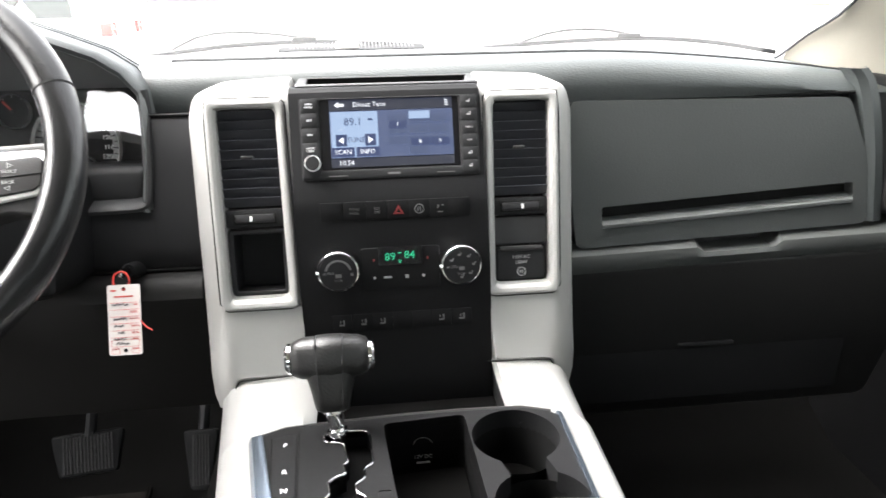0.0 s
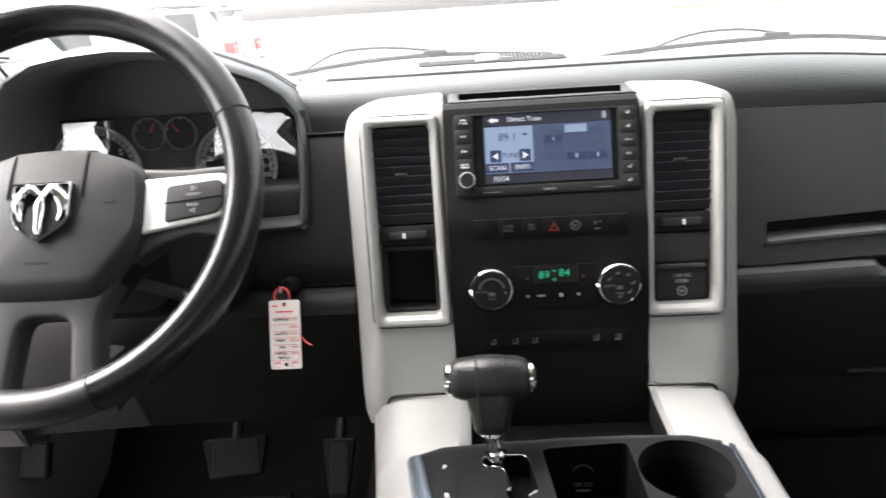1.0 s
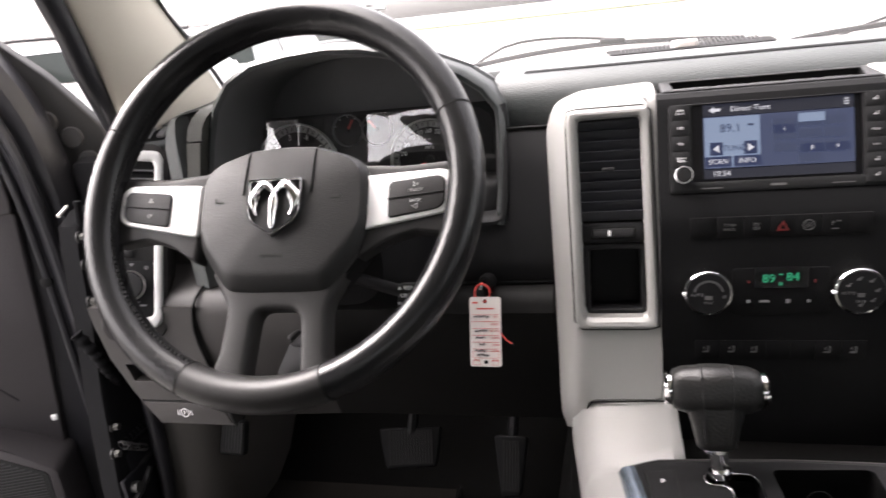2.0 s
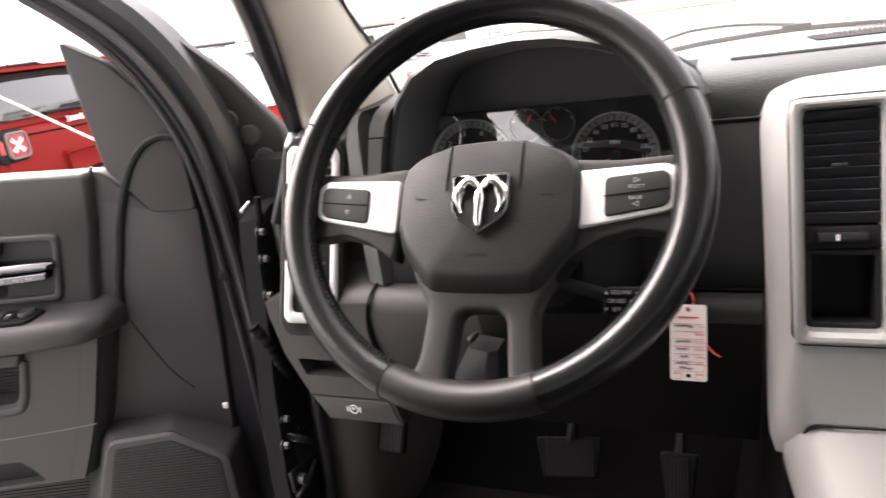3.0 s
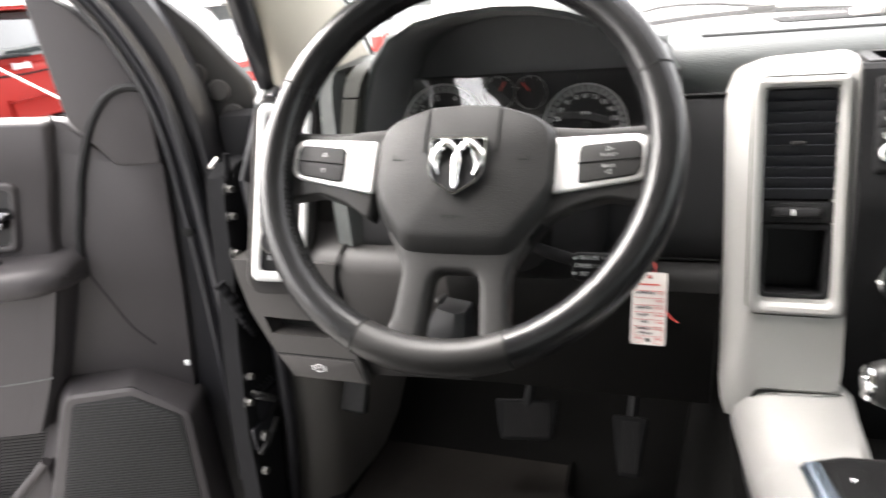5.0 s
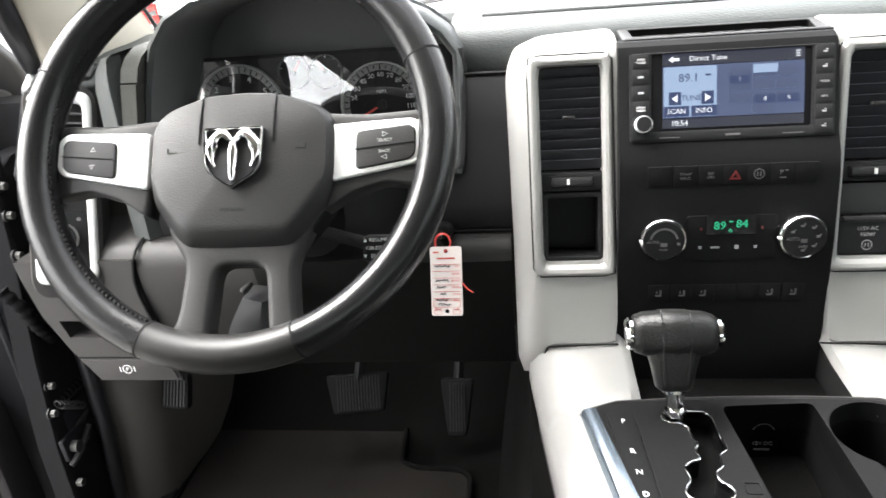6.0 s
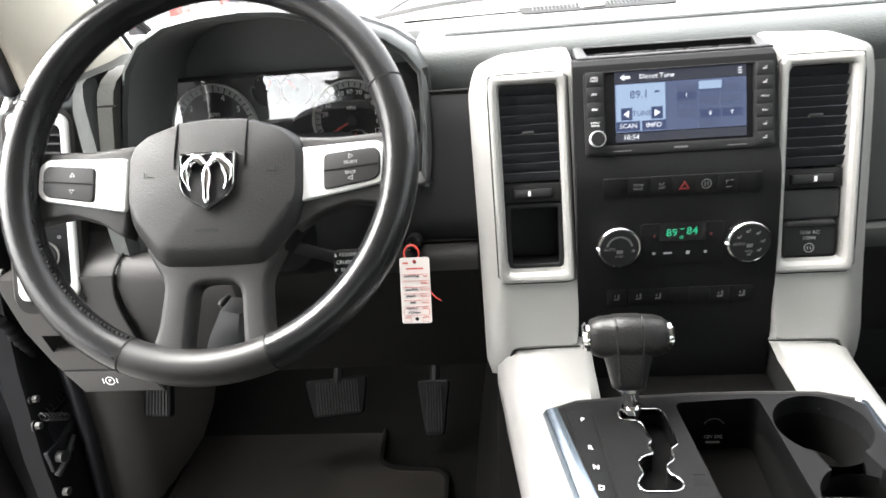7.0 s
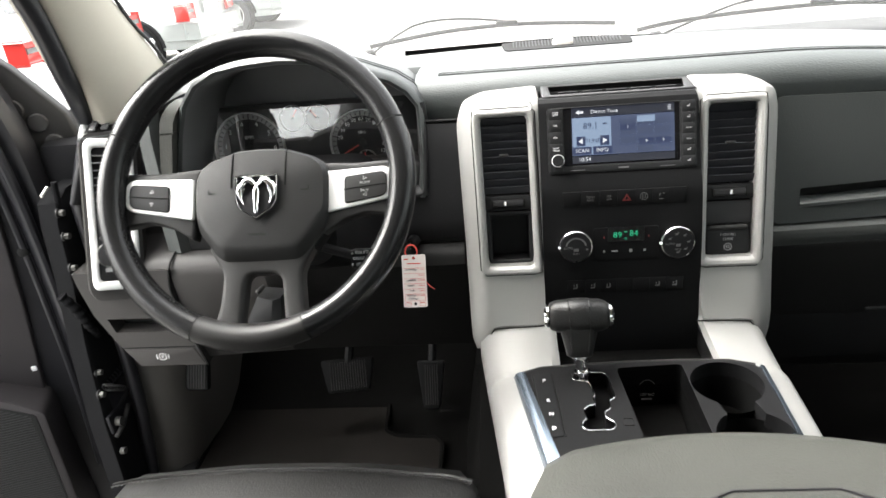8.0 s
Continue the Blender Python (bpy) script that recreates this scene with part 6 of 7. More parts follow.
part("lock_knob", slab(rounded(dp((.362, 1.196), (.434, 1.200), (.438, 1.176), (.372, 1.171)), .007), UP, UP + .020, .008, DM), SMOOTH, door, "grey rounded lock block")
part("lock_bar", slab(rounded(dp((.300, 1.143), (.440, 1.144), (.438, 1.128), (.304, 1.130)), .004), UP, UP + .019, .004, DM), DARKCHROME, door, "satin lock bar with pale symbols")
part("lock_print", join(*[bar(DM, -.330 - i * .021, 1.1365, .010, .004, UP + .0192) for i in range(5)]), DIM, lev)
# Thin black plate paints the shade of the hollow below the lever.
part("finger_hollow_shade", slab(rounded(dp((.378, 1.127), (.440, 1.127), (.442, 1.108), (.388, 1.106)), .008), UP, UP + .0014, 0, DM), PIT, door)
# recessed upper panel, lower swell with map pocket and hollow, ribbed field, bin
rp_o = rounded(dp((.486, 1.210), (1.04, 1.235), (1.06, 1.113), (.505, 1.107)), .016)
rp_i = rounded(dp((.498, 1.199), (1.03, 1.224), (1.048, 1.123), (.513, 1.119)), .012)
part("recess_frame", bezel(rp_o, rp_i, UP, UP + .004, DM, .004, UP - .001), DOORSKIN, door)
part("recess_sill", tube([dv(u, z, UP + .002) for u, z in ((.500, 1.110), (.60, 1.112), (.80, 1.114), (1.05, 1.117))], .0055, 8), DOORSKIN, door)
SW = .052
swell_edge = spline([(.245, 1.035), (.262, .985), (.296, .890), (.322, .832), (.343, .790)], 4)
swell_o = dp(*(swell_edge + [(.60, .781), (.922, .767), (1.07, .760), (1.07, 1.035)]))
pocket_h = rounded(dp((.378, 1.016), (.404, .940), (.67, .932), (.80, .929), (.808, 1.016)), .014)
hollow_h = rounded(dp((.578, .786), (.560, .818), (.538, .831), (.440, .834), (.424, .818), (.408, .794)), .006)
part("lower_swell", holed(swell_o, [pocket_h, hollow_h], -.002, SW, DM), DOORSKIN, door, "swelling lower panel with a map pocket")
part("swell_edge", loft([[dv(u + a * .04, z, SW * n) for a, n in ((-.25, -.04), (-.22, .35), (-.10, .68), (.12, .90), (.45, .99), (.70, 1.004))] for u, z in swell_edge], False), DOORSKIN, door, smooth=70)
part("pocket_back", slab(pocket_h, -.002, .002, 0, DM), BLACK, door)
part("hollow_back", slab(hollow_h, -.002, .034, 0, DM), BLACK, door)
for i in range(13):
    part("pocket_rib", tf(box(-.21, .21, -.0014, .0014, 0, .0026, .0008), DM @ Matrix.Translation((-.60, .934 + i * .0062, .002))), DARK, door)
part("pocket_divider", slab(dp((.545, .932), (.580, .956), (.80, .952), (.80, .928)), .004, SW - .004, .003, DM), DARK, door, "low dark divider in the map pocket")
part("pocket_rim", tube([dv(u, z, SW - .003) for u, z in spline([(.371, 1.012), (.384, .970), (.397, .940), (.412, .928), (.46, .926), (.64, .921), (.80, .918), (.815, .93), (.822, 1.012)], 4)], .0085, 10), DOORSKIN, door, "rounded rim of the map pocket")
part("pull_cup", slab(rounded(dp((.365, 1.028), (.492, 1.030), (.476, 1.008), (.376, 1.006)), .006), .02, .064, .006, DM), DOORSKIN, door)
# Paler line that paints the highlight along the panel's crease.
part("crease_highlight", tube([dv(u, z, SW + .0002) for u, z in spline([(.292, .8885), (.34, .884), (.409, .880), (.55, .873), (.693, .866), (.883, .857), (1.06, .849)], 3)], .0012, 6), GLOVESKIN, door)
for i in range(28):
    part("rib", tf(box(-.36, .36, -.0013, .0013, 0, .0020), DM @ Matrix.Translation((-.700, .772 - i * .0062, .0)) @ Matrix.Rotation(radians(1.2), 4, 'Z')), DARK, door)
binp = spline([(1.07, .611), (.978, .616), (.72, .629), (.640, .630), (.618, .622), (.600, .606), (.570, .600), (.52, .600), (.488, .606), (.41, .677), (.343, .741)], 3)
part("bin_rim", tube([dv(u, z, .062) for u, z in binp], .0085, 10), DOORSKIN, door, "pale rim of the lower door bin")
part("bin_front", slab(dp(*([(u, z - .004) for u, z in binp] + [(.36, .50), (1.07, .50)])), .02, .060, .004, DM), DOORSKIN, door)
for c in (.586, .512):
    part("bin_cup", tube([dv(c + .040 * math.cos(a), .600 + .028 * math.sin(a), .030) for a in [math.pi * k / 12 for k in range(13)]], .0028, 8), ARM, door, "rim of a bottle holder in the door bin")
    part("bin_cup", slab(dp(*[(c + .039 * math.cos(a), .598 + .027 * math.sin(a)) for a in [math.pi * k / 12 for k in range(13)]]), .004, .028, 0, DM), DARK, door)
# speaker housing
sp_o = rounded(dp((.330, .840), (.312, .860), (.187, .867), (.130, .838), (.088, .815), (.085, .50), (.475, .50), (.442, .581), (.390, .713)), .010)
sp_f = rounded(dp((.282, .852), (.268, .864), (.168, .869), (.122, .838), (.087, .812), (.092, .50), (.424, .50), (.376, .624), (.339, .712)), .010)
sp_t = rounded(dp((.276, .850), (.266, .858), (.170, .863), (.124, .831), (.096, .808), (.100, .50), (.414, .50), (.369, .622), (.333, .710)), .008)
part("speaker_housing", loft([[(x, y, -.01) for x, y in sp_o], [(x, y, .002) for x, y in sp_o], [(x, y, .062) for x, y in sp_f], [(x, y, .067) for x, y in inset(sp_f, .002)], [(u, v, .070) for u, v in sp_t]], True, True, True, DM), DOORSKIN, door, "raised grey speaker housing", smooth=35)
part("housing_joint", tube([dv(u, z, .0645) for u, z in ((.320, .755), (.279, .851), (.267, .8625), (.168, .8675), (.124, .837))], .0009, 6), PIT, door)
sg_o = rounded(dp((.268, .842), (.262, .848), (.170, .855), (.100, .812), (.108, .50), (.396, .50), (.337, .654)), .008)
part("speaker_grille", slab(sg_o, .068, .0715, .001, DM), BLACK, door, "black slotted speaker grille")
gribs = []
for i in range(66):
    z = .846 - i * .0052
    lo_ = .104 if z < .812 else .104 + (z - .812) * 1.60
    hi_ = .264 + (.848 - z) * .385
    gribs.append(tf(box(-hi_ + .004, -lo_ - .004, -.0010, .0010, .0715, .0728), DM @ Matrix.Translation((0, z, 0))))
tagged(part("grille_rib", join(*gribs), DARK, door), kind="stuff")
groove = spline([(.066, 1.310), (.090, 1.314), (.118, 1.304), (.145, 1.275), (.165, 1.240), (.185, 1.195), (.199, 1.150), (.214, 1.105), (.221, 1.068), (.217, 1.035), (.204, 1.005), (.176, .943), (.145, .905)], 4)
part("groove", tube([dv(u, z, .002) for u, z in groove[:33]], .0062, 8), BLACK, door)
part("groove", tube([dv(u, z, .0) for u, z in groove[32:]], .0016, 6), BLACK, door)
part("panel_joint", tube([dv(.205, 1.284, .0), dv(.212, 1.262, .0), dv(.222, 1.20, .0), dv(.236, 1.142, .0), dv(.243, 1.118, -.002)], .003, 6), DARK, door)
part("sill_strip", tube([dv(u, z, -.03) for u, z in ((.19, 1.268), (.4, 1.280), (1.07, 1.33))], .006, 8), RUBBER, door)
part("clip", tf(box(-.0045, .0045, -.005, .005, 0, .004, .0015), DM @ Matrix.Translation((-.1015, .8674, 0))), MARK, door, "small white plastic clip")
part("edge_plug", lathe([(.009, 0), (.009, .004), (.006, .006), (0, .006)], 16, DM @ Matrix.Translation((-.046, 1.093, .004))), PIT, door)

# ---- door jamb and hinges ----
BOLT = surface("dull_zinc", (0.075, 0.074, 0.07), 0.5, metal=0.6)
jamb = join(loft([[(-.895, y, z), (-.866, y, z), (-.862, y + .006, z), (-.862, .92, z), (-.895, .92, z)] for y, z in ((.63, .45), (.645, .80), (.665, .94), (.690, 1.06), (.702, 1.15), (.712, 1.185), (.74, 1.20))], True, True, True), box(-.93, -.86, .84, 1.2, .45, 1.19, .02), box(-.93, -.82, .79, 1.25, 1.10, 1.262, .02))
solid("door_jamb", jamb, JAMB, "black painted door jamb with bolts and hinges", "door jamb", kind="structure")
solid("trim_jamb_seal", tube([(-.838, .722, .93), (-.838, .720, .89), (-.842, .718, .784), (-.852, .716, .691), (-.868, .714, .575)], .0115, 10), RUBBER, "black rubber seal down the door jamb", "seal", kind="structure")
solid("trim_jamb_seal", tube([(-.80, .74, 1.28), (-.838, .725, 1.18), (-.848, .735, 1.05), (-.845, .732, .97), (-.838, .722, .93)], .010, 10), RUBBER, "black rubber seal beside the vent pod", "seal", kind="structure")
for i, (y, z) in enumerate(((.711, 1.170), (.706, 1.132), (.696, 1.080), (.668, .894), (.655, .857))):
    b = thing("bolt", (-.862, y, z), "dull grey hex bolt in the black door jamb", "bolt", "jamb bolts")
    mb = Matrix.Translation((-.864, y, z)) @ Matrix.Rotation(radians(90), 4, 'Y')
    part("head", lathe([(.0055, 0), (.0055, .009), (.004, .0102), (0, .0102)], 6, mb), BOLT, b)
    part("washer", lathe([(.008, -.001), (.008, .0016), (.0055, .0018)], 18, mb), SMOOTH, b)
for z in (.815,):
    h = thing("door_hinge", (-.88, .70, z), "greasy black steel door hinge with a worn bright edge", "hinge", "door hinges")
    part("leaf", box(-.90, -.860, .67, .77, z - .03, z + .03, .006), PAINT, h)
    part("knuckle", tube([(-.90, .745, z - .045), (-.90, .745, z + .045)], .013, 12), PAINT, h)
    part("strap", tube([(-.868, .66, z - .012), (-.862, .70, z - .004), (-.864, .75, z + .006)], .006, 8), SMOOTH, h)
    part("spring", tube([(-.862 + .006 * math.cos(a * 1.2), .68 + .0016 * a, z + .045 + .006 * math.sin(a * 1.2)) for a in [i * .5 for i in range(60)]], .0014, 5), PAINT, h)

boot = thing("wiring_boot", (-.86, .68, .99), "ribbed black rubber wiring boot between jamb and door", "cable boot")
boot_line = spline([(-.874, .664, 1.045), (-.860, .670, 1.015), (-.855, .678, .985), (-.858, .694, .960), (-.870, .705, .945)], 10)
part("sleeve", tube(boot_line, .011, 12, radii=[.0092 if k % 4 < 2 else .0074 for k in range(len(boot_line))]), JAMB, boot)
arm = thing("hinge_check", (-.86, .66, .80), "greasy steel check arm and spring on the lower door hinge", "hinge")
part("plate", box(-.866, -.857, .648, .700, .775, .812, .003), PAINT, arm)
part("arm", tube([(-.856, .648, .770), (-.850, .668, .782), (-.852, .70, .800)], .0045, 8), SMOOTH, arm)
part("roller", tf(lathe([(.0085, -.006), (.0085, .006), (.004, .0075), (0, .0075)], 16), Matrix.Translation((-.853, .664, .792)) @ Matrix.Rotation(radians(-90), 4, 'Y')), BOLT, arm)
part("coil", tube([(-.853 + .0065 * math.cos(a * 1.3), .660 + .0014 * a, .868 - .0011 * a + .0065 * math.sin(a * 1.3)) for a in [i * .4 for i in range(76)]], .0015, 5), SMOOTH, arm, "dull coil spring")
part("nut", tf(lathe([(.0065, 0), (.0065, .008), (0, .009)], 6), Matrix.Translation((-.860, .653, .735)) @ Matrix.Rotation(radians(90), 4, 'Y')), BOLT, arm)
check = thing("latch_pin", (-.86, .70, 1.215), "small bright steel pin leaning from the door jamb", "pin")
part("pin", tube([(-.86, .681, 1.209), (-.86, .700, 1.217)], .0026, 10), METAL, check)
part("root", tube([(-.866, .72, 1.18), (-.862, .722, 1.218)], .005, 8), JAMB, check)

# ---- wipers ----
def wiper(name, blade, armp):
    w = thing(name, blade[0], "black windscreen wiper lying at the foot of the windscreen", "wiper", "wipers")
    part("blade", tube(spline(blade, 3), .0036, 8, flat=1.4), BLACK, w)
    part("arm", tube(spline(armp, 3), .0030, 8), BLACK, w)
    part("pivot", lathe([(.016, -.03), (.016, .008), (.01, .014), (0, .014)], 18, Matrix.Translation(armp[-1])), BLACK, w)
    part("mount", box(armp[0][0] - .025, armp[0][0] + .025, armp[0][1] - .008, armp[0][1] + .005, armp[0][2] - .010, armp[0][2] + .002, .003), BLACK, w)


wiper("windscreen_wiper", [(-.46, 1.38, 1.288), (-.30, 1.40, 1.305), (-.14, 1.41, 1.310), (0.0, 1.41, 1.304), (.105, 1.40, 1.297)], [(-.14, 1.41, 1.318), (-.25, 1.42, 1.330), (-.36, 1.42, 1.322), (-.47, 1.42, 1.262)])
wiper("windscreen_wiper", [(.15, 1.38, 1.280), (.25, 1.39, 1.292), (.42, 1.40, 1.300), (.60, 1.40, 1.302), (.75, 1.39, 1.290), (.88, 1.38, 1.268)], [(.55, 1.40, 1.312), (.48, 1.42, 1.322), (.37, 1.42, 1.314), (.20, 1.42, 1.255)])


# ---- parked vehicles ----
LAMPRIM = surface("grey_lamp_rim", (0.16, 0.16, 0.155), 0.4)

def vehicle(name, label, rear_x, side_y, length, width, height, belt, hood_h, cabin_start, cabin_end, paint, roof_paint, lamp, wheel_r=.34):
    """A vehicle that points along -x, with its tail at rear_x and its near flank at side_y."""
    v = thing(name, (rear_x - length / 2, side_y + width / 2, 0), label, "car", "parked cars")
    X = lambda d: rear_x - d
    y0, y1 = side_y, side_y + width
    body = []
    for d, top, inset in ((0.0, belt - .06, .10), (.06, belt - .01, .03), (.35, belt, 0.0), (cabin_end, belt, 0.0), (cabin_end + .4, hood_h + .05, 0), (length - .5, hood_h, .02), (length - .08, hood_h - .12, .10), (length, hood_h - .3, .22)):
        body.append([(X(d), y0 + inset, .28), (X(d), y0 + inset - .0, .55), (X(d), y0 + inset, top - .15), (X(d), y0 + inset + .05, top), (X(d), y1 - inset - .05, top), (X(d), y1 - inset, top - .15), (X(d), y1 - inset, .55), (X(d), y1 - inset, .28)])
    part("body", loft(body, True, True, True), paint, v, smooth=30)
    cab = []
    for d, z, ins in ((cabin_start, belt, .05), (cabin_start + .12, (belt + height) / 2, .11), (cabin_start + .30, height - .05, .18), (cabin_start + .45, height, .20), (cabin_end - 1.0, height, .20), (cabin_end - .75, height - .04, .19), (cabin_end, belt, .06)):
        cab.append((d, z, ins))
    rings = []
    for d, z, ins in cab:
        rings.append([(X(d), y0 + .05, belt - .02), (X(d), y0 + .05 + (z - belt) * .22, max(z - .05, belt - .01)), (X(d), y0 + .10 + (z - belt) * .22, z), (X(d), y1 - .10 - (z - belt) * .22, z), (X(d), y1 - .05 - (z - belt) * .22, max(z - .05, belt - .01)), (X(d), y1 - .05, belt - .02)])
    part("cabin", loft(rings, True, True, True), roof_paint, v, smooth=30)
    gz0, gz1 = belt + .02, height - .08
    sl = (gz1 - gz0)
    rw = []
    for t in (0.0, 1.0):
        d = cabin_start + (.02 + .20 * t) - .035
        z = gz0 + sl * t
        ins = .16 + .10 * t
        rw.append([(X(d), y0 + ins, z), (X(d), y1 - ins, z)])
    rwb = loft(rw, False)
    bmesh.ops.solidify(rwb, geom=rwb.faces[:], thickness=.03)
    part("rear_window", rwb, REARGLASS, v, "rear window that mirrors the sky")
    for a, b in ((cabin_start + .36, cabin_start + 1.30), (cabin_start + 1.28, cabin_end - .40)):
        if b - a < .2:
            continue
        sw_ = loft([[(X(a + .10), y0 + .04 + (gz0 - belt) * .22, gz0), (X(b), y0 + .04 + (gz0 - belt) * .22, gz0)], [(X(a + .16), y0 + .04 + (gz1 - belt) * .22, gz1), (X(b - .04), y0 + .04 + (gz1 - belt) * .22, gz1)]], False)
        bmesh.ops.solidify(sw_, geom=sw_.faces[:], thickness=.02)
        part("side_window", sw_, TINT, v, "dark side window")
    for yy in (y0 + .02, y1 - .26):
        lm = part("tail_lamp", box(X(-.03), X(.12), yy, yy + .24, lamp - .12, lamp + .06, .02), TAIL, v, "red tail lamp")
        part("reverse_lens", box(X(-.036), X(.0), yy + .03, yy + .21, lamp - .035, lamp + .005, .008), LAMPRIM, lm)
    part("bumper", box(X(-.10), X(.30), y0 + .04, y1 - .04, .40, .62, .05), paint, v)
    part("plate_recess", box(X(-.035), X(.02), (y0 + y1) / 2 - .28, (y0 + y1) / 2 + .28, .70, .86, .01), paint, v)
    part("rear_wiper", tube([(X(-.03 + cabin_start), (y0 + y1) / 2 - .05, belt + .05), (X(cabin_start - .03), (y0 + y1) / 2 - .35, belt + .08)], .012, 6), BLACK, v)
    part("roof_rail", tube([(X(cabin_start + .35), y0 + .26, height + .03), (X(cabin_start + 1.2), y0 + .25, height + .06), (X(cabin_end - 1.0), y0 + .26, height + .03)], .018, 8), BLACK, v)
    part("roof_rail", tube([(X(cabin_start + .35), y1 - .26, height + .03), (X(cabin_start + 1.2), y1 - .25, height + .06), (X(cabin_end - 1.0), y1 - .26, height + .03)], .018, 8), BLACK, v)
    part("spoiler", box(X(-.04 + cabin_start + .1), X(cabin_start + .42), y0 + .24, y1 - .24, height - .06, height - .005, .02), paint, v)
    part("door_handle", box(X(1.55), X(1.75), y0 - .02, y0 + .03, belt - .14, belt - .10, .012), paint, v)
    for d in (.78, length - .82):
        for yy, sg in ((y0 + .01, -1), (y1 - .01, 1)):
            mw = Matrix.Translation((X(d), yy, wheel_r)) @ Matrix.Rotation(radians(90), 4, 'X')
            wv = part("wheel", lathe([(wheel_r * .62, -.11), (wheel_r * .95, -.11), (wheel_r, -.08), (wheel_r, .08), (wheel_r * .95, .11), (wheel_r * .62, .11)], 36, mw, False), RUBBER, v)
            part("rim", join(*[tf(box(-.035, .035, wheel_r * .08, wheel_r * .60, -.02, .02, .008), mw @ Matrix.Translation((0, 0, -sg * -.095)) @ Matrix.Rotation(radians(72 * k), 4, 'Z')) for k in range(5)], lathe([(wheel_r * .58, -.10), (wheel_r * .65, -.11), (wheel_r * .65, .11), (wheel_r * .58, .10)], 36, mw, False)), METAL, wv)
            part("arch", tube([(X(d) + (wheel_r + .06) * math.cos(a), yy + sg * .005, wheel_r + (wheel_r + .06) * math.sin(a)) for a in [math.pi * k / 14 for k in range(15)]], .035, 8), BLACK, v)
            part("wheel_well", lathe([(wheel_r + .05, -.06), (wheel_r + .05, .06), (.01, .06)], 30, mw), PIT, v)
    return v


def red_suv(rear_x, side_y):
    """A boxy compact car that points along -x: red body, black roof and window frames, wide red rear pillar."""
    v = thing("red_suv", (rear_x - 2.1, side_y + .9, 0), "boxy red compact suv with black roof and square tail lamps", "car", "parked cars")
    X = lambda d: rear_x - d
    y0, y1 = side_y, side_y + 1.80
    body = []
    for d, top, ins in ((0.0, 1.06, .10), (.05, 1.12, .045), (.20, 1.15, .01), (.60, 1.155, 0.0), (1.6, 1.13, 0), (2.9, 1.10, 0), (3.2, 1.07, .01), (3.9, 1.0, .06), (4.15, .85, .18), (4.22, .6, .25)):
        body.append([(X(d), y0 + ins + .03, .30), (X(d), y0 + ins, .55), (X(d), y0 + ins - .01, .80), (X(d), y0 + ins + .012, top - .10), (X(d), y0 + ins + .04, top), (X(d), y1 - ins - .04, top), (X(d), y1 - ins - .012, top - .10), (X(d), y1 - ins + .01, .80), (X(d), y1 - ins, .55), (X(d), y1 - ins - .03, .30)])
    part("body", loft(body, True, True, True), REDCAR, v, smooth=45)

    def ring(d, z, k):
        s = .045 + (z - 1.14) * .26
        return [(X(d), y0 + .05, 1.13), (X(d), y0 + s, z - .05), (X(d), y0 + s + .03, z - .012), (X(d), y0 + s + .10, z), (X(d), y1 - s - .10, z), (X(d), y1 - s - .03, z - .012), (X(d), y1 - s, z - .05), (X(d), y1 - .05, 1.13)]
    part("cabin", loft([ring(d, z, 0) for d, z in ((.66, 1.60), (1.2, 1.615), (2.3, 1.605), (2.8, 1.575), (3.15, 1.42), (3.55, 1.12))], True, True, True), ROOFBLACK, v, "black roof and window frames", smooth=40)
    part("rear_pillar", loft([ring(d, z, 0) for d, z in ((.06, 1.19), (.10, 1.30), (.17, 1.46), (.22, 1.545), (.32, 1.58), (.662, 1.603))], True, True, True), REDCAR, v, "wide red rear pillar", smooth=40)
    part("spoiler", box(X(.10), X(.48), y0 + .15, y1 - .15, 1.565, 1.60, .014), REDCAR, v)
    rw = loft([[(X(d), y0 + i, z), (X(d - .012), y0 + i + .10, z), (X(d - .02), (y0 + y1) / 2, z), (X(d - .012), y1 - i - .10, z), (X(d), y1 - i, z)] for d, z, i in ((.050, 1.185, .17), (.045, 1.20, .11), (.085, 1.32, .105), (.15, 1.46, .13), (.185, 1.535, .15), (.19, 1.548, .19))], False)
    bmesh.ops.solidify(rw, geom=rw.faces[:], thickness=.02)
    part("rear_window", rw, REARGLASS, v, "glossy rear window that mirrors the sky")
    for pts in (((.70, 1.28), (.80, 1.225), (.95, 1.205), (.95, 1.54), (.69, 1.53)), ((.99, 1.20), (1.50, 1.165), (1.70, 1.158), (1.70, 1.55), (.99, 1.54)), ((1.78, 1.157), (3.20, 1.14), (2.95, 1.42), (2.78, 1.52), (1.78, 1.55))):
        b = bmesh.new()
        b.faces.new([b.verts.new((X(d), y0 + .034 + (z - 1.14) * .24, z)) for d, z in pts])
        bmesh.ops.solidify(b, geom=b.faces[:], thickness=-.015)
        part("side_window", b, TINT, v, "dark side window")
    for yy, q in ((y0 + .17, -1), (y1 - .17, 1)):
        lf = Matrix.Translation((X(-.012), yy, 1.0)) @ Matrix(((0, 0, 1, 0), (1, 0, 0, 0), (0, 1, 0, 0), (0, 0, 0, 1)))
        lm = part("tail_lamp", slab(rrect(.19, .19, .035), -.05, .012, .006, lf), TAIL, v, "red square tail lamp")
        part("lamp_surround", slab(rrect(.30, .25, .05, q * .045), -.06, .004, .004, lf), BLACK, lm)
        part("side_lens", slab(rrect(.05, .11, .01, q * .15), -.06, .006, .003, lf), TAIL, lm)
        part("lamp_frame", bezel(rrect(.215, .215, .045), rrect(.178, .178, .035), 0, .024, lf, .004), LAMPRIM, lm, "pale rounded lamp frame")
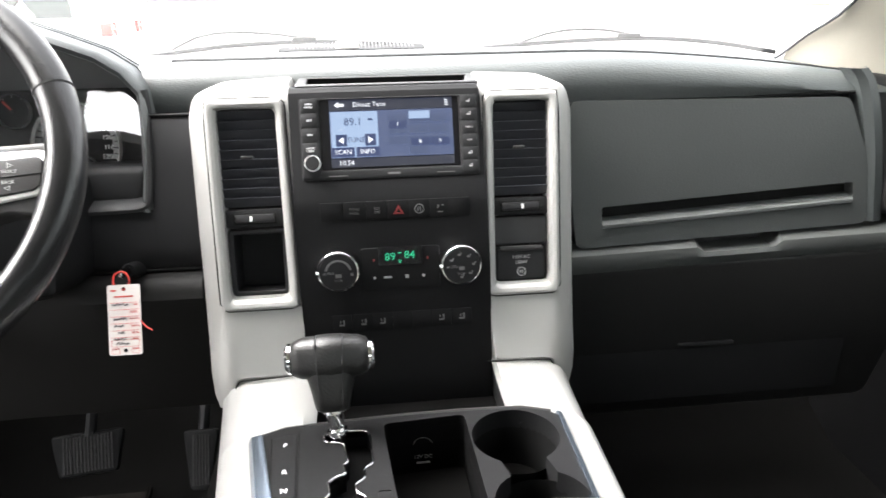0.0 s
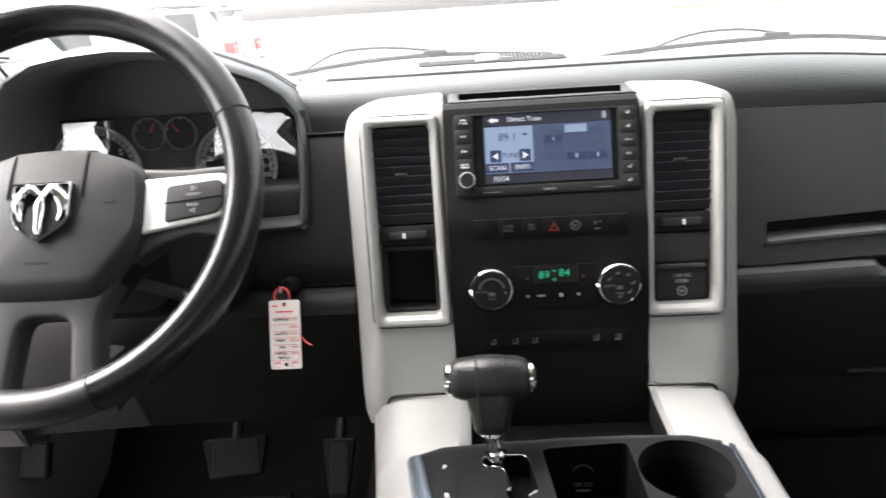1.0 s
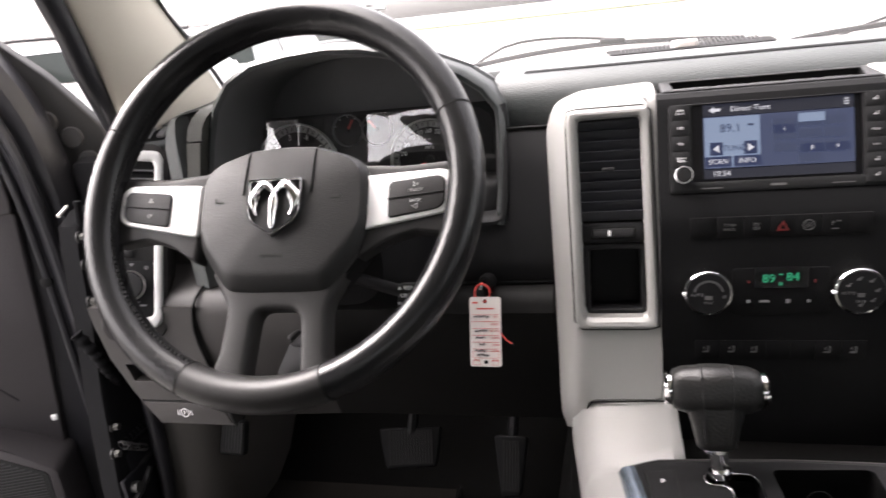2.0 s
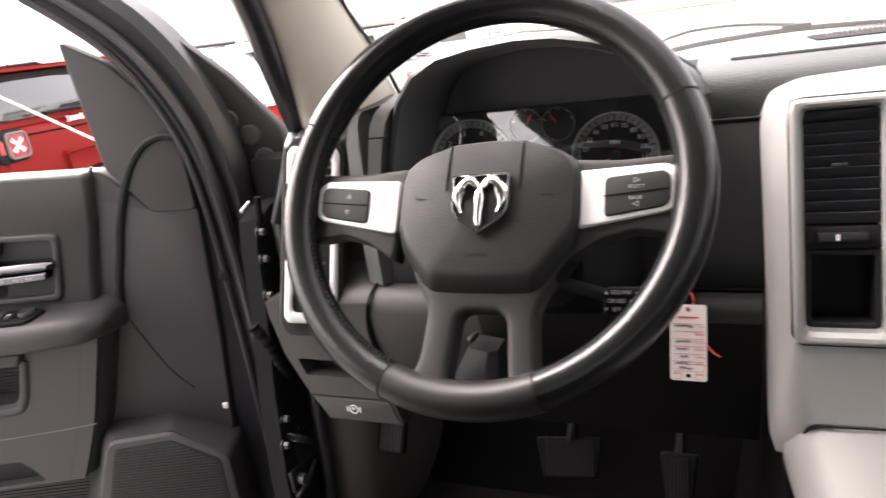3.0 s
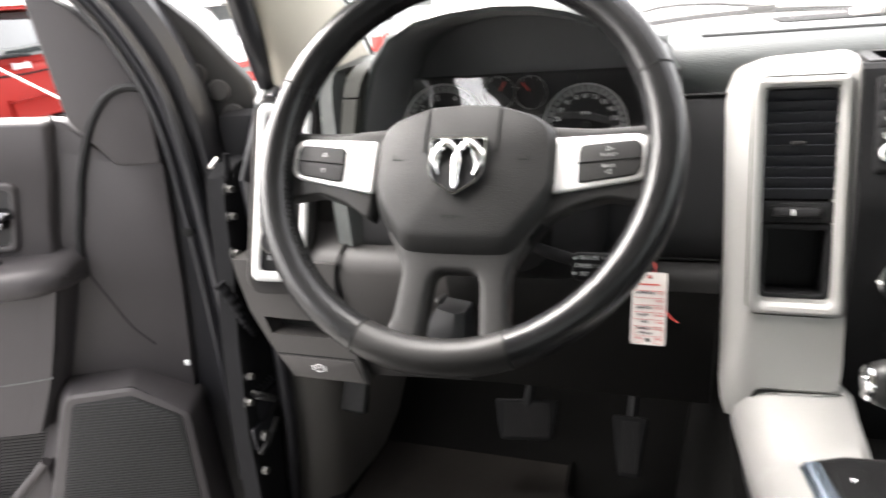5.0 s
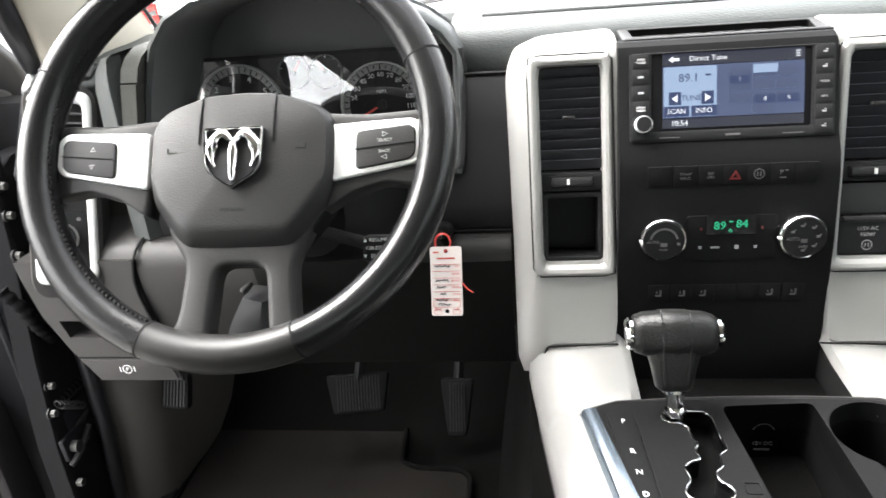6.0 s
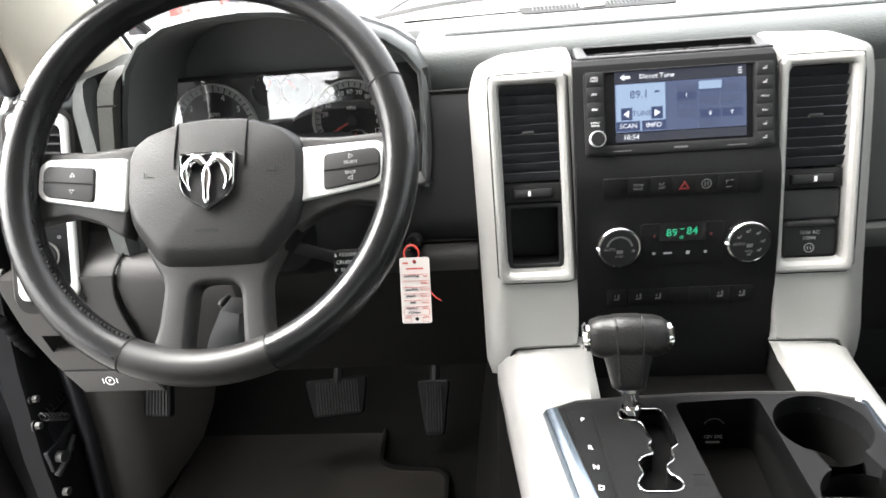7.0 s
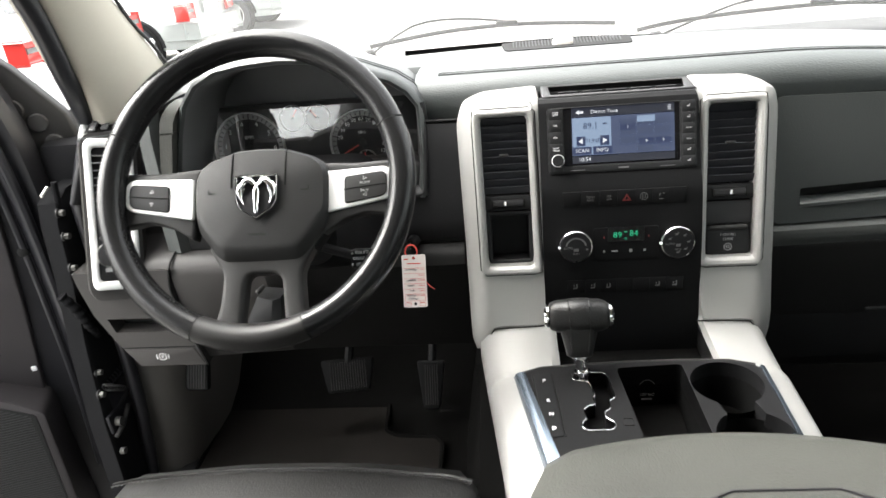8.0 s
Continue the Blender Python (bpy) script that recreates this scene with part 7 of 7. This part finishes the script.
        for a in (45, -45):
            part("lamp_cross", slab(rounded([(-.072, -.022), (0, -.012), (.072, -.022), (.072, .022), (0, .012), (-.072, .022)], .012), .008, .018, .003, lf @ Matrix.Rotation(radians(a), 4, 'Z')), MARK, lm)
    ym = (y0 + y1) / 2
    part("rear_wiper", tube([(X(.02), ym + .12, 1.19), (X(.01), ym - .05, 1.205), (X(.02), ym - .32, 1.20)], .014, 8), BLACK, v)
    part("hatch_joint", tube([(X(-.004), y0 + .32, 1.06), (X(-.006), ym, 1.045), (X(-.004), y1 - .32, 1.06)], .008, 6), PIT, v)
    part("maker_mark", box(X(-.006), X(.02), ym - .10, ym + .06, 1.095, 1.135, .008), MARK, v, "plain pale badge")
    part("bumper", box(X(-.09), X(.30), y0 + .03, y1 - .03, .36, .66, .06), BLACK, v)
    part("plate_recess", box(X(-.03), X(.03), ym - .28, ym + .28, .68, .84, .02), REDCAR, v)
    for yy in (y0 + .30, y1 - .30):
        part("roof_rail", tube([(X(.75), yy, 1.61), (X(.82), yy, 1.645), (X(1.4), yy, 1.655), (X(2.0), yy, 1.645), (X(2.1), yy, 1.605)], .018, 8), BLACK, v)
    part("aerial", tube([(X(.62), ym, 1.60), (X(.50), ym, 1.70)], .006, 6), BLACK, v)
    for d in (1.55, 2.5):
        part("door_handle", box(X(d - .10), X(d + .10), y0 - .025, y0 + .02, 1.02, 1.055, .014), REDCAR, v)
    part("belt_joint", tube([(X(.66), y0 + .0, 1.10), (X(.70), y0 - .006, .90), (X(.95), y0 - .008, .62)], .006, 6), PIT, v)
    part("belt_joint", tube([(X(1.70), y0 + .004, 1.12), (X(1.70), y0 - .006, .85), (X(1.70), y0 - .006, .45)], .006, 6), PIT, v)
    for d in (.80, 3.38):
        for yy, sg in ((y0 + .01, -1), (y1 - .01, 1)):
            mw = Matrix.Translation((X(d), yy, .345)) @ Matrix.Rotation(radians(90), 4, 'X')
            wv = part("wheel", lathe([(.215, -.11), (.33, -.11), (.345, -.08), (.345, .08), (.33, .11), (.215, .11)], 36, mw, False), RUBBER, v)
            part("rim", join(*[tf(box(-.035, .035, .03, .21, -.02, .02, .008), mw @ Matrix.Translation((0, 0, sg * .095)) @ Matrix.Rotation(radians(72 * k), 4, 'Z')) for k in range(5)], lathe([(.20, -.10), (.225, -.11), (.225, .11), (.20, .10)], 36, mw, False)), METAL, wv)
            part("arch", tube([(X(d) + .42 * math.cos(a), yy + sg * .005, .345 + .42 * math.sin(a)) for a in [math.pi * k / 14 for k in range(15)]], .04, 8), BLACK, v)
    return v


suv = red_suv(-5.49, 3.54)
suv.matrix_basis = Matrix.Translation((-5.49, 3.54, 0)) @ Matrix.Rotation(radians(8.2), 4, 'Z') @ Matrix.Translation((5.49, -3.54, 0)) @ suv.matrix_basis
# Strand and peg are added in place of a streak reflected in glass.
cord = thing("glass_streak", (-3.36, 4.24, 0), "pale strand standing in for a streak reflected in glass", "cord")
part("strand", tube([(-5.863, 3.551, 1.652), (-4.86, 3.83, 1.0), (-3.36, 4.24, .02)], .011, 6), PAPER, cord)
part("peg", lathe([(.03, 0), (.03, .02), (.012, .05), (.0, .05)], 12, Matrix.Translation((-3.36, 4.24, 0))), METAL, cord)
vehicle("white_suv", "white suv with red tail lamps, washed out by daylight", -4.2, 5.35, 4.8, 2.08, 1.52, 1.15, 1.05, .12, 3.3, WHITECAR, WHITECAR, .88)
vehicle("silver_hatchback", "silver grey hatchback with red tail lamps", -4.45, 9.2, 4.1, 1.75, 1.52, 1.0, .98, .12, 2.9, GREYCAR, GREYCAR, .78, .32)
vehicle("dark_hatchback", "dark charcoal hatchback parked beside the red suv", -5.30, .66, 4.2, 1.78, 1.50, 1.12, 1.0, .02, 3.0, ROOFBLACK, ROOFBLACK, .90, .32)
vehicle("grey_suv", "grey suv with five-spoke alloy wheels and black arches", -4.4, 12.95, 4.5, 1.8, 1.65, 1.1, 1.06, .12, 3.0, GREYCAR, GREYCAR, .95, .34)
